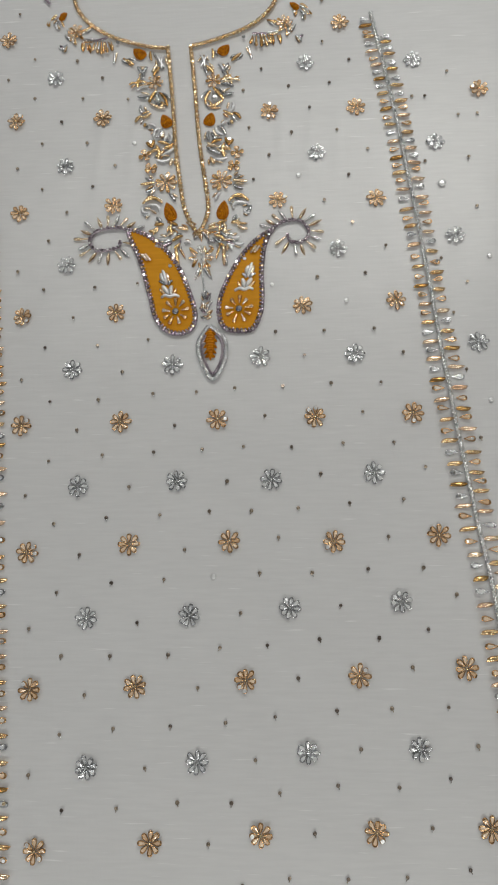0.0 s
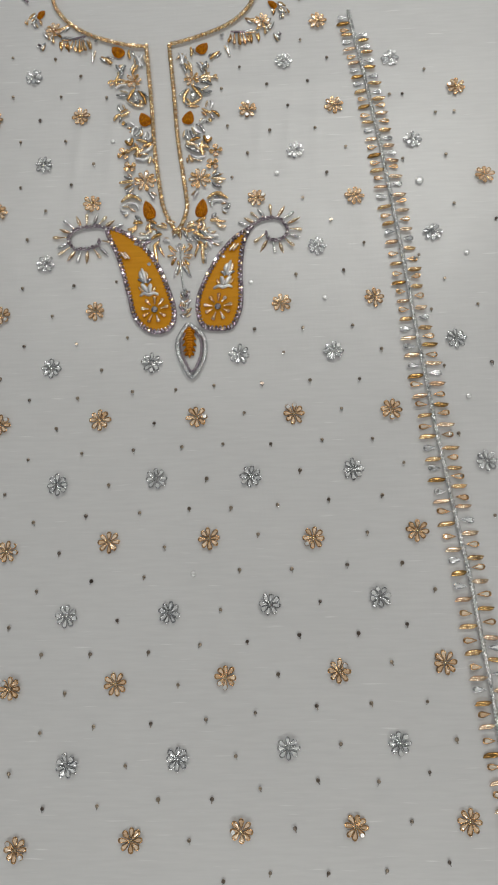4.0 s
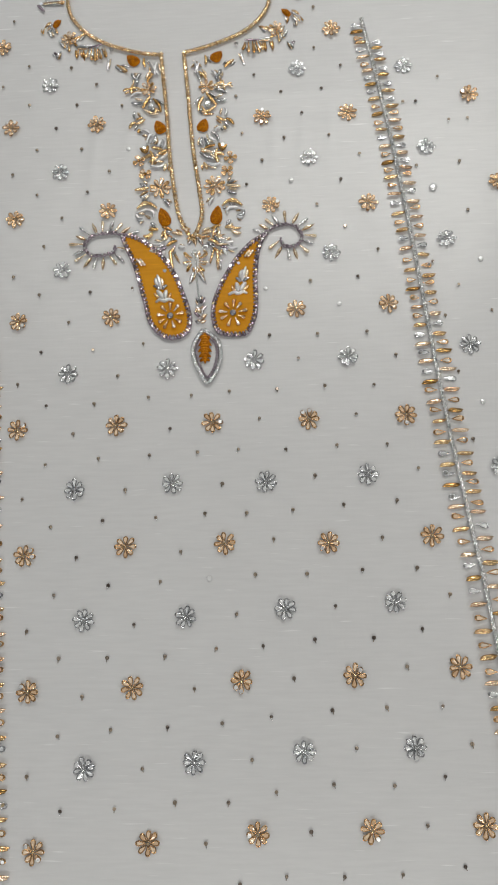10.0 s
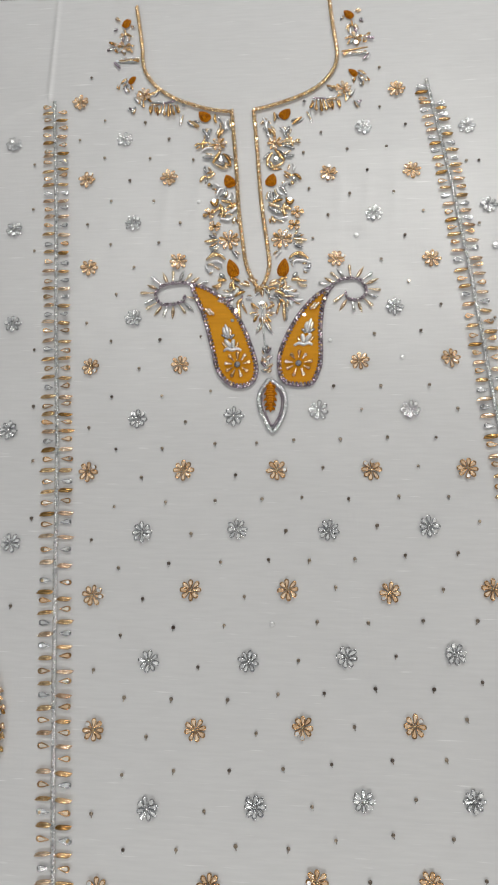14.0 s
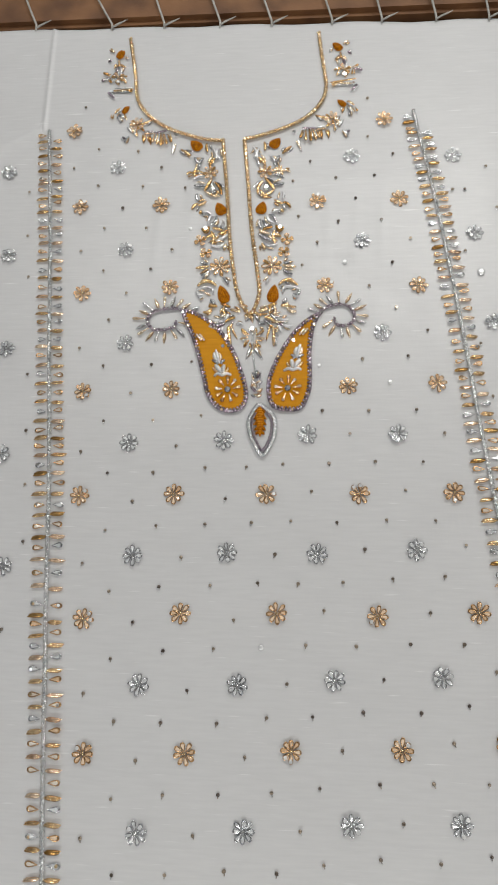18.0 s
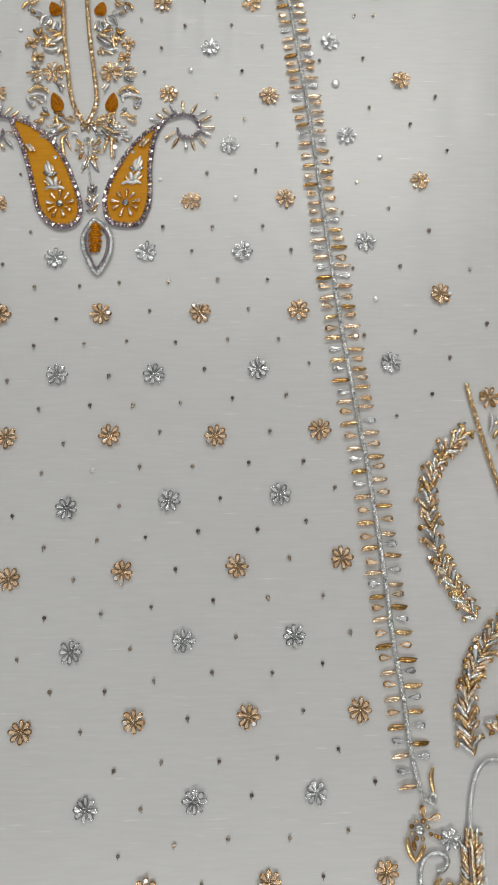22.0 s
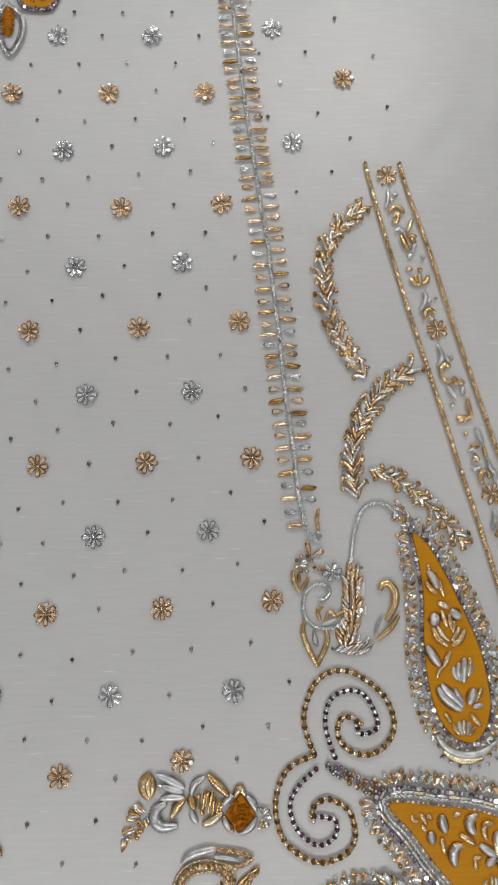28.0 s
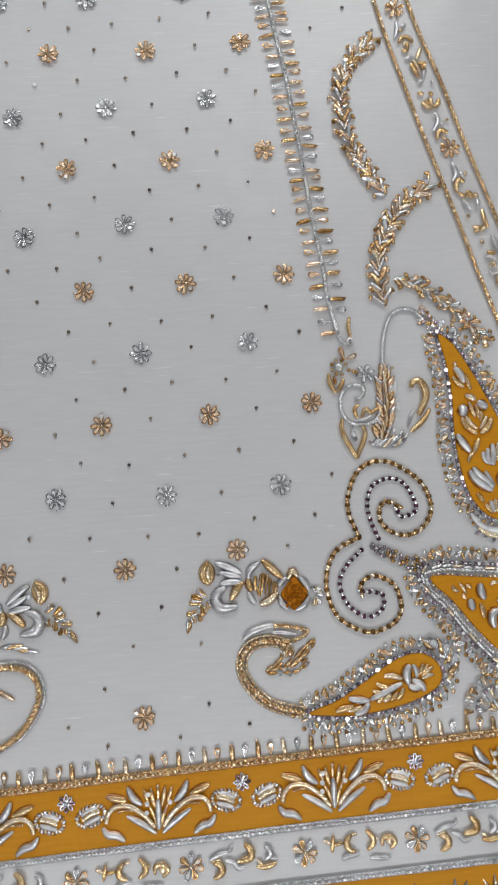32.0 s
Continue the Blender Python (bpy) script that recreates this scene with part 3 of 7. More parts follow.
SILVER_FLOWERS = [(-29.9, 36.9), (-17.3, 37.2), (9.0, 37.9), (20.0, 37.7), (-28.8, 26.3), (-15.7, 26.8), (9.9, 27.4), (21.7, 28.1), (-27.8, 15.3), (-15.0, 15.8),
                  (11.7, 16.8), (23.0, 17.9), (-27.0, 3.8), (-13.9, 5.0), (-4.3, 5.3), (4.0, 5.9), (12.9, 6.0), (24.4, 6.9), (-25.6, -7.4), (-12.8, -6.2),
                  (-3.7, -5.8), (4.9, -5.8), (14.2, -5.3), (26.2, -4.8), (-11.5, -17.9), (-2.4, -17.7), (6.4, -17.1), (16.0, -16.6), (-11.0, -30.1), (-1.6, -29.6),
                  (7.7, -28.8), (17.0, -28.5), (0.0, -41.7), (8.7, -41.2), (18.5, -40.7), (0.6, -54.0), (10.4, -54.2), (20.6, -53.9)]


def flower(x, y, wire, spangle, label, group, radius=1.0):
    """Eight looped wire petals about a bead, here and there with a flat spangle at a tip."""
    ob = thing("flower_motif", x, y, label, "flower motif", group)
    start = rng.gauss(0, 7)
    for k in range(8):
        a = start + 45 * k + rng.uniform(-5, 5)
        r = math.radians(a)
        long = radius * rng.uniform(0.96, 1.1)
        petal = piece(ob, "petal", "loop", wire, x + 0.12 * math.cos(r), y + 0.12 * math.sin(r), a, long - 0.1, radius * rng.uniform(0.42, 0.49), radius * 0.21, 0.0, 8)
        if rng.random() < 0.11:
            # The spangle's flash is painted in as white.
            sub_part(piece(ob, "spangle", "disc", GLINT_WHITE, x + (long - 0.24) * math.cos(r), y + (long - 0.24) * math.sin(r), a, 0.36, 0.36, 0.16, 0.26, 7), petal)
    piece(ob, "centre_bead", "bead", spangle, x, y, 0, 0.26, 0.26, 0.2, 0.03, 5)
    return ob


for x, y in GOLD_FLOWERS + GOLD_FLOWERS_LOW:
    flower(x, y, BLUSH, GLEAM, "gold wire flower with eight looped petals sewn on white cloth", "gold flowers", 0.9 if y > 8 else 0.96)
for x, y in SILVER_FLOWERS:
    flower(x, y, SILVER, GLASS, "silver wire flower with eight looped petals sewn on white cloth", "silver flowers", 0.87 if y > 8 else 0.94)


# Painted glints: white spangles as wide as the glare of a flash.
GLINT_SPANGLES = [(22.1, 23.5, 0.82), (8.0, 24.9, 0.5), (-8.7, 29.2, 0.46), (26.1, 15.6, 0.52), (-0.3, -14.4, 0.48), (25.1, 1.3, 0.48), (5.2, 13.2, 0.42), (12.3, 11.4, 0.44)]


def stray_bead(x, y):
    flat = rng.random() < 0.22
    ob = new("sewn_bead", shared("disc" if flat else "sequin", BRONZE))
    size = rng.uniform(0.3, 0.37)
    ob.matrix_world = pose(x * CM, y * CM, 0.0003, rng.gauss(0, 5), rng.gauss(0, 5), rng.uniform(0, 360)) @ Matrix.Diagonal((size * CM, size * CM, 0.55 * size * CM, 1))
    tagged(ob, "small antique metal spangle sewn singly on white cloth", "bead", "single beads")
    tail = new("thread_tail", shared("bar", BRONZE if rng.random() < 0.6 else SILVER))
    tail.parent = ob
    tail.matrix_local = pose(0.0, 0.0, 0.05, 0, 0, 180 - math.degrees(ob.matrix_world.to_euler().z) + rng.uniform(-25, 25)) @ pose(0, 0.35, 0) @ Matrix.Diagonal((0.24, 0.6, 0.35, 1))


for x, y, size in GLINT_SPANGLES:
    ob = new("bright_spangle", shared("sequin", GLINT_WHITE))
    ob.matrix_world = pose(x * CM, y * CM, 0.0003) @ Matrix.Diagonal((size * CM, size * CM, 0.3 * size * CM, 1))
    tagged(ob, "spangle coloured white for its glint, sewn singly on white cloth", "spangle", "bright spangles")


# Single beads, row by row from the neck to the hem.
DOTS_A = [(-21.7, 45.5), (10.9, 45.5), (-19.7, 39.7), (-15.1, 39.3), (10.8, 40.4), (-22.4, 37.3), (-12.3, 37.1), (4.4, 37.4), (13.5, 38.1), (7.2, 35.2), (11.4, 35.4), (23.4, 36.2),
          (-27.3, 34.3), (-19.4, 34.9), (-14.3, 34.7), (-9.5, 34.4), (2.5, 34.9), (19.7, 33.4), (21.0, 33.4), (-16.4, 32.0), (9.3, 32.6), (24.2, 31.1), (26.1, 31.2), (-18.3, 29.5),
          (-13.6, 29.4), (3.1, 30.5), (7.4, 29.8), (12.0, 29.9), (-26.9, 28.7), (5.1, 27.3), (15.0, 27.6), (-20.7, 26.7), (-10.6, 26.7), (20.6, 26.0), (24.9, 26.3), (-26.3, 23.7),
          (-18.0, 24.3), (-12.8, 24.4), (3.5, 24.6), (8.0, 24.9), (13.0, 24.8), (-15.3, 21.6), (10.5, 22.1), (31.8, 22.1), (13.2, 19.6), (25.3, 20.9)]
DOTS_B = [(29.2, 19.1), (-17.0, 18.5), (-19.9, 15.3), (16.3, 17.0), (21.5, 15.5), (26.1, 15.8), (32.6, 16.3), (-17.2, 13.3), (-12.1, 13.4), (-7.9, 13.7), (5.2, 13.3), (9.6, 13.9),
          (14.2, 14.2), (23.8, 13.0), (-25.2, 12.4), (12.3, 11.3), (-14.1, 10.3), (22.3, 9.9), (26.7, 10.3), (-16.7, 7.3), (-11.6, 7.4), (-6.7, 7.9), (5.5, 8.4), (10.1, 8.4),
          (14.8, 8.5), (30.4, 8.1), (-24.7, 6.3), (8.2, 6.0), (17.4, 6.1), (-18.8, 4.1), (-9.1, 4.7), (10.6, 3.2), (15.2, 3.2), (23.1, 4.3), (27.5, 4.5), (34.0, 4.2),
          (-15.9, 1.9), (-11.3, 2.0), (-6.1, 2.5), (-2.0, 2.6), (1.6, 2.9), (6.1, 3.0), (-24.2, 0.7), (-13.2, -0.9), (-4.0, -0.6), (4.4, 0.2)]
DOTS_C = [(13.4, 0.4), (-1.4, -2.9), (2.4, -2.7), (6.8, -2.8), (11.5, -2.5), (16.1, -2.5), (23.9, -2.2), (28.6, -1.8), (35.2, -1.1), (-15.7, -3.8), (-10.7, -3.3), (-5.9, -3.1),
          (18.8, -4.8), (31.6, -4.3), (-23.8, -5.0), (-17.7, -7.0), (-8.1, -6.3), (0.9, -5.9), (9.4, -5.3), (-5.2, -8.9), (-0.7, -8.6), (3.1, -8.6), (7.3, -8.4), (11.9, -8.0),
          (16.7, -7.7), (29.8, -7.7), (-14.9, -9.6), (-10.1, -9.1), (5.5, -11.0), (15.2, -11.0), (26.5, -9.7), (32.0, -10.5), (-12.4, -12.4), (-2.9, -12.0), (-25.0, -13.3), (-9.4, -14.9),
          (-4.7, -14.6), (-0.3, -14.4), (3.8, -14.1), (8.4, -14.1), (13.3, -13.8), (18.1, -13.7), (-14.3, -15.7), (10.8, -16.9), (20.8, -16.0), (-16.6, -18.8)]
DOTS_D = [(-7.0, -18.3), (2.1, -17.5), (18.2, -18.9), (-4.2, -21.0), (0.3, -20.4), (4.4, -20.2), (8.9, -19.7), (14.0, -19.6), (-13.6, -21.1), (-9.3, -21.1), (7.0, -22.9), (16.7, -22.0),
          (-11.4, -24.3), (-1.6, -23.7), (-8.8, -27.0), (-3.9, -26.8), (0.8, -26.5), (5.0, -26.0), (10.2, -25.5), (14.8, -25.3), (19.5, -25.2), (-13.4, -27.5), (12.1, -28.5), (21.7, -28.2),
          (-15.9, -30.7), (-6.0, -30.1), (3.3, -29.4), (19.3, -30.7), (-3.2, -32.7), (1.3, -32.7), (5.3, -31.9), (10.1, -31.3), (15.1, -31.4), (-12.9, -33.4), (-8.3, -33.2), (8.1, -34.9),
          (17.6, -34.4), (-0.6, -35.8), (2.2, -38.8), (6.0, -38.2), (10.7, -38.2), (15.4, -38.0), (20.4, -37.4), (13.3, -40.8), (23.3, -39.9), (4.4, -41.7)]
DOTS_E = [(7.1, -44.4), (11.4, -44.0), (16.3, -44.0), (21.0, -43.5), (2.7, -45.1), (18.9, -46.8), (0.7, -48.2), (9.3, -47.2), (2.9, -50.9), (12.2, -50.7), (17.1, -50.5), (22.1, -50.0),
          (7.2, -51.3), (5.6, -54.6), (15.3, -54.2), (25.3, -53.2), (18.1, -56.7), (23.5, -56.7), (-1.8, -57.3), (3.5, -57.6), (8.6, -57.7), (13.1, -57.8), (11.0, -60.7), (20.9, -59.3),
          (1.1, -61.0), (4.0, -64.1), (9.5, -63.9), (6.9, -67.1), (12.8, -67.2), (4.3, -70.5), (13.2, -72.3), (1.1, -73.5), (10.6, -74.9), (16.6, -74.2), (4.4, -75.2)]
for x, y in DOTS_A + DOTS_B + DOTS_C + DOTS_D + DOTS_E:
    if all((x - fx) ** 2 + (y - fy) ** 2 > 2.6 for fx, fy in GOLD_FLOWERS + GOLD_FLOWERS_LOW + SILVER_FLOWERS) and all((x - fx) ** 2 + (y - fy) ** 2 > 0.5 for fx, fy, size in GLINT_SPANGLES):
        stray_bead(x, y)


# ---- side seams ----
def on_stem(pts, y):
    """The stem's place across the cloth at a height y."""
    for (xa, ya), (xb, yb) in zip(pts, pts[1:]):
        if ya >= y >= yb:
            return xa + (xb - xa) * (ya - y) / (ya - yb)
    return pts[0][0] if y > pts[0][1] else pts[-1][0]


def side_border(pts, west, east, label):
    """A silver stem with looped beads and gold crescents in turn along both its sides, at the heights given."""
    ob = thing("seam_border", *pts[len(pts) // 2], label, "beaded border")
    cord(ob, "stem", pts, 0.23, SILVER_CORD, pitch=0.66, label="twisted silver stem")
    chain(ob, "stem_bead", "bead", [SILVER, GLASS, SILVER_DARK], pts, 1.1, 0.2, 0.22, z=0.2, height=0.14, jitter=20, tilt=14.0)
    for s, heights in ((-1, west), (1, east)):
        out = 180 if s < 0 else 0
        for i, y in enumerate(heights):
            x = on_stem(pts, y) + s * 0.3
            far = 0.86 if y > 8 else 1.0
            wave = rng.uniform(-4, 4)
            if i % 2:
                piece(ob, "crescent_bead", "crescent", (GOLD, BLUSH, BROWN_GOLD, BLUSH, GOLD)[int(rng.random() * 5)], x, y, out - s * 3 + wave, rng.uniform(1.25, 1.5) * far, 0.46 * rng.uniform(0.9, 1.15), 0.3, 0.01, 7)
            else:
                long = rng.uniform(1.08, 1.25) * far
                bead = piece(ob, "looped_bead", "loop", (BLUSH, PALE, PALE, SILVER, SILVER)[int(rng.random() * 5)], x + s * 0.06, y, out + 1.6 * wave, long, 0.52, 0.2, 0.01, 8)
                if rng.random() < 0.3:
                    sub_part(piece(ob, "spangle", "disc", GLASS if rng.random() < 0.6 else GLEAM, x + s * (long - 0.25), y, 0, 0.3, 0.3, 0.14, 0.2, 10), bead)
    return ob


LEFT_SEAM_WEST = [41.7, 40.8, 40.0, 38.9, 37.9, 36.9, 35.9, 35.3, 34.4, 33.3, 32.4, 31.6, 30.5, 29.6, 28.6, 27.7, 26.6, 25.6, 24.4, 23.5, 22.3, 21.2, 20.1, 19.2, 18.3, 17.3, 16.3, 15.4, 14.4, 13.4, 12.4, 11.3, 10.4, 9.4, 8.3, 7.3, 6.4, 5.5, 4.5, 3.6, 2.7, 1.8, 0.8, -0.3, -1.4, -2.4, -3.5, -4.6, -5.6, -6.7, -8.0, -9.2, -10.9, -12.0, -12.8, -13.8, -14.8, -15.8, -16.8, -17.9, -19.0, -20.1, -21.1, -22.2, -23.2, -24.3, -25.4]
LEFT_SEAM_EAST = [40.9, 39.9, 38.9, 37.8, 36.7, 35.6, 34.6, 33.6, 32.8, 31.7, 30.7, 29.6, 28.8, 27.7, 26.6, 25.6, 24.5, 23.4, 22.2, 21.2, 20.1, 19.2, 18.3, 17.3, 16.3, 15.4, 14.5, 13.3, 12.3, 11.4, 10.4, 9.3, 8.4, 7.3, 6.5, 5.5, 4.7, 3.8, 2.9, 1.9, 0.9, -0.2, -1.3, -2.2, -3.2, -4.4, -5.4, -6.7, -8.0, -9.4, -11.0, -12.5, -13.5, -14.6, -15.7, -16.8, -17.7, -19.0, -19.9, -21.0, -22.1, -23.2, -24.2, -25.3]
RIGHT_SEAM_WEST = [42.7, 42.0, 41.2, 40.6, 39.8, 38.9, 38.0, 37.2, 36.4, 35.5, 34.7, 33.8, 32.8, 32.0, 31.0, 30.1, 29.3, 28.2, 27.4, 26.4, 25.6, 24.7, 23.8, 22.8, 21.8, 20.7, 19.8, 18.9, 18.0, 16.9, 15.7, 14.6, 13.6, 12.6, 11.7, 10.7, 9.9, 8.9, 8.0, 7.0, 6.2, 5.3, 4.3, 3.3, 2.5, 1.4, 0.5, -0.5, -1.5, -2.5, -3.5, -4.6, -5.4, -6.5, -7.5, -8.4, -9.3, -10.4, -11.5, -12.7, -13.5, -14.7, -15.8, -16.9, -18.1, -19.2, -20.3, -21.3, -22.5, -23.4, -24.3, -25.4, -26.2, -27.2, -28.3, -29.4, -30.3, -31.5, -32.5, -33.6, -34.6, -35.8, -36.9, -38.0, -39.2, -40.3]
RIGHT_SEAM_EAST = [40.6, 39.9, 39.2, 38.5, 37.5, 36.7, 35.6, 34.8, 33.7, 32.9, 32.1, 31.2, 30.3, 29.3, 28.3, 27.5, 26.7, 25.9, 25.1, 24.1, 23.2, 22.0, 21.2, 20.3, 19.3, 18.3, 17.3, 16.3, 15.1, 14.0, 13.2, 12.3, 11.3, 10.1, 9.1, 8.1, 7.2, 6.4, 5.4, 4.6, 3.6, 2.6, 1.5, 0.6, -0.3, -1.3, -2.3, -3.5, -4.4, -5.3, -6.1, -7.0, -8.0, -8.8, -10.0, -11.2, -12.2, -13.3, -14.2, -15.3, -16.5, -17.6, -18.8, -20.0, -20.9, -21.8, -23.0, -24.3, -25.2, -26.1, -27.1, -28.2, -29.3, -30.4, -31.4, -32.5, -33.5, -34.5, -35.6, -37.0, -38.0]
# The left seam runs on below in even steps.
lower = [-26.4 - 1.08 * k for k in range(17)]
side_border([(-25.7, 42.3), (-24.3, 28.8), (-23.1, 15.2), (-21.85, 2.4), (-21.1, -7.7), (-20.3, -18.0), (-19.6, -26.7), (-18.8, -36.0), (-18.0, -45.0)], LEFT_SEAM_WEST + lower[1:], LEFT_SEAM_EAST + lower,
            "beaded seam border of gold crescents along a silver stem")
side_border([(15.95, 43.6), (17.5, 34.3), (18.45, 27.6), (19.5, 19.4), (20.38, 11.3), (21.2, 4.0), (22.05, -2.9), (23.1, -10.3), (23.8, -14.9), (24.67, -22.6), (25.31, -29.2), (25.9, -33.7), (26.3, -37.7), (26.85, -40.3)],
            RIGHT_SEAM_WEST, RIGHT_SEAM_EAST, "seam border of gold crescents on a silver stem, ending in leaves")

# ---- chest: neckline, placket, paisleys ----
neck = thing("neckline_trim", -4.3, 45.0, "gold twisted cord round the open neckline and down its placket", "neckline trim")
LEFT_NECK = [(-16.95, 55.0), (-16.5, 52.5), (-16.03, 49.57), (-15.7, 46.88), (-15.11, 45.34), (-13.75, 43.63), (-11.78, 42.21), (-9.54, 41.22), (-7.33, 40.54), (-5.45, 40.3)]
RIGHT_NECK = [(5.5, 54.8), (5.75, 52.2), (6.1, 49.11), (6.26, 47.22), (5.86, 45.39), (4.78, 43.82), (3.23, 42.58), (1.06, 41.6), (-1.42, 40.77), (-2.96, 40.41)]
LEFT_SLIT = [(-5.4, 40.4), (-5.0, 36.15), (-4.6, 31.6), (-4.31, 27.9), (-3.85, 24.26), (-3.3, 21.3), (-2.0, 18.6)]
RIGHT_SLIT = [(-2.96, 40.3), (-2.56, 36.05), (-2.19, 31.54), (-1.8, 27.82), (-1.3, 24.18), (-1.0, 21.6), (-1.3, 20.0), (-1.95, 18.6)]
for pts in (LEFT_NECK, RIGHT_NECK, LEFT_SLIT, RIGHT_SLIT):
    cord(neck, "gold_cord", pts, 0.24, GOLD_CORD, pitch=0.75)
    chain(neck, "glint_bead", "disc", [GLEAM, PALE, GOLD], pts, 0.62, 0.3, 0.24, offset=0.03, z=0.26, height=0.14, jitter=30, tilt=14.0)


def chest_paisley(outline, curl, blossoms, label, flip):
    ob = thing("chest_paisley", *outline[4], label, "paisley motif", "chest paisleys")
    pad(ob, "silk_patch", outline, MUSTARD, 0.14, "mustard satin patch")
    side = 1 if sum(a[0] * b[1] - a[1] * b[0] for a, b in zip(outline, outline[1:] + outline[:1])) > 0 else -1
    chain(ob, "edge_bead", "bead", [SMOKE], outline, 0.36, 0.46, 0.44, True, z=0.02, height=0.3)
    chain(ob, "edge_bead", "bead", [SMOKE, SMOKE, BRONZE], outline, 0.4, 0.3, 0.3, True, z=0.12, height=0.22, offset=side * 0.2)
    cord(ob, "curled_tip", curl, 0.2, material_smoke_cord, label="smoky twisted tip")
    chain(ob, "edge_bead", "bead", [SMOKE, GLASS], curl, 0.55, 0.26, 0.26, z=0.28)
    ray_path = smooth_path(curl, 0.56)
    mid = sum(ray_path, Vector()) / len(ray_path)
    for i, p in enumerate(ray_path):
        d = p - mid
        a = math.degrees(math.atan2(d.y, d.x)) + rng.uniform(-9, 9)
        r = math.radians(a)
        piece(ob, "ray_bead", "leaf" if i % 2 else "club", PALE if i % 3 else SILVER, p.x + 0.22 * math.cos(r), p.y + 0.22 * math.sin(r), a, rng.uniform(1.1, 1.5), 0.36, 0.26, 0.02, 8)
    (fx, fy), (vx, vy), (tx, ty), (bx, by) = blossoms
    for k in range(9):
        a = 40 * k + 10 + rng.uniform(-5, 5)
        r = math.radians(a)
        piece(ob, "petal", "club", (GOLD, PALE, GOLD)[k % 3], fx + 0.56 * math.cos(r), fy + 0.56 * math.sin(r), a, rng.uniform(0.72, 0.92), 0.44, 0.34, 0.15, 6)
    piece(ob, "flower_centre", "bead", SILVER_DARK, fx, fy, 0, 0.72, 0.72, 0.36, 0.16)
    piece(ob, "spangle", "disc", GLASS, fx + 0.1, fy, 0, 0.34, 0.34, 0.2, 0.54, 10)
    def grown_up(dx, dy):
        return vx + 0.85 * dx - flip * 0.26 * dy, vy + 0.92 * dy

    bullion(ob, "base_coil", [grown_up(*q) for q in ((-1.05, -0.2), (-0.55, 0.08), (0, -0.08), (0.55, 0.1), (1.05, -0.12))], 0.18, SILVER_COIL, z=0.14, blunt=0.5)
    for k in (-1, 1):
        bullion(ob, "leaf", [grown_up(k * dx, dy) for dx, dy in ((0.14, 0.15), (0.28, 0.65), (0.55, 1.15))], 0.24, SILVER_COIL, z=0.14, blunt=0.2)
        bullion(ob, "leaf", [grown_up(k * dx, dy) for dx, dy in ((0.16, 1.2), (0.42, 1.55), (0.8, 1.7))], 0.18, SILVER_DARK, z=0.14, blunt=0.2)
        bullion(ob, "bud", [grown_up(k * dx, dy) for dx, dy in ((0.14, 1.6), (0.36, 2.05), (0.3, 2.6))], 0.19, PALE_COIL if k > 0 else SILVER_COIL, z=0.14, blunt=0.2)
        bullion(ob, "leaf", [grown_up(k * dx, dy) for dx, dy in ((0.3, 0.25), (0.7, 0.45), (0.95, 0.85))], 0.15, GOLD_COIL, z=0.14, blunt=0.2)
    bullion(ob, "bud", [grown_up(0, 1.3), grown_up(0, 2.1), grown_up(0, 2.95)], 0.2, SILVER_COIL, z=0.14, blunt=0.15)
    piece(ob, "spangle", "disc", GLASS, vx - flip * 0.05, vy + 3.15, 0, 0.36, 0.36, 0.2, 0.2, 8)
    for j in (-0.16, 0.16):
        piece(ob, "bud", "bar", PALE, bx + j, by - 0.3, 90 + flip * 38, 0.95, 0.34, 0.3, 0.15)
    chain(ob, "rim_spangle", "disc", [GLASS, BRONZE, GLEAM], outline, 0.85, 0.24, 0.24, True, z=0.3, jitter=40, height=0.14)
    return ob


material_smoke_cord = material("smoky_cord", (0.5, 0.44, 0.48), 0.3, 0.9, second=(0.3, 0.25, 0.3), grain=0.5, grain_size=1200)
chest_paisley([(-9.0, 19.2), (-7.75, 16.1), (-6.7, 12.41), (-6.05, 10.01), (-4.85, 8.6), (-3.42, 8.33), (-2.36, 9.0), (-2.15, 10.54), (-2.85, 12.94), (-3.75, 15.09), (-5.2, 17.2), (-7.3, 18.9)],
              [(-8.9, 19.35), (-10.02, 19.67), (-11.78, 19.47), (-12.63, 18.85), (-12.77, 18.1), (-12.15, 17.33), (-11.1, 17.24), (-9.94, 17.53), (-9.7, 18.1)],
              [(-4.07, 10.57), (-4.65, 12.2), (-5.5, 14.2), (-6.75, 16.2)], "mustard satin paisley with smoky bead edge and curled left-hand tip".replace("left-hand ", ""), 1)
chest_paisley([(5.4, 19.0), (3.9, 18.1), (2.42, 16.5), (1.0, 14.07), (0.12, 11.68), (0.12, 9.9), (0.72, 8.73), (2.15, 8.45), (3.42, 8.7), (4.18, 10.43), (4.32, 12.2), (4.28, 14.61), (4.55, 17.06), (5.05, 18.5)],
              [(5.35, 19.15), (6.5, 19.81), (7.93, 19.89), (8.76, 19.12), (8.85, 18.19), (8.16, 17.59), (7.2, 17.61), (6.8, 18.3)],
              [(2.03, 10.68), (2.55, 12.75), (2.85, 14.1), (3.35, 16.75)], "mustard satin paisley with smoky bead edge and ringed tip of rays", -1)

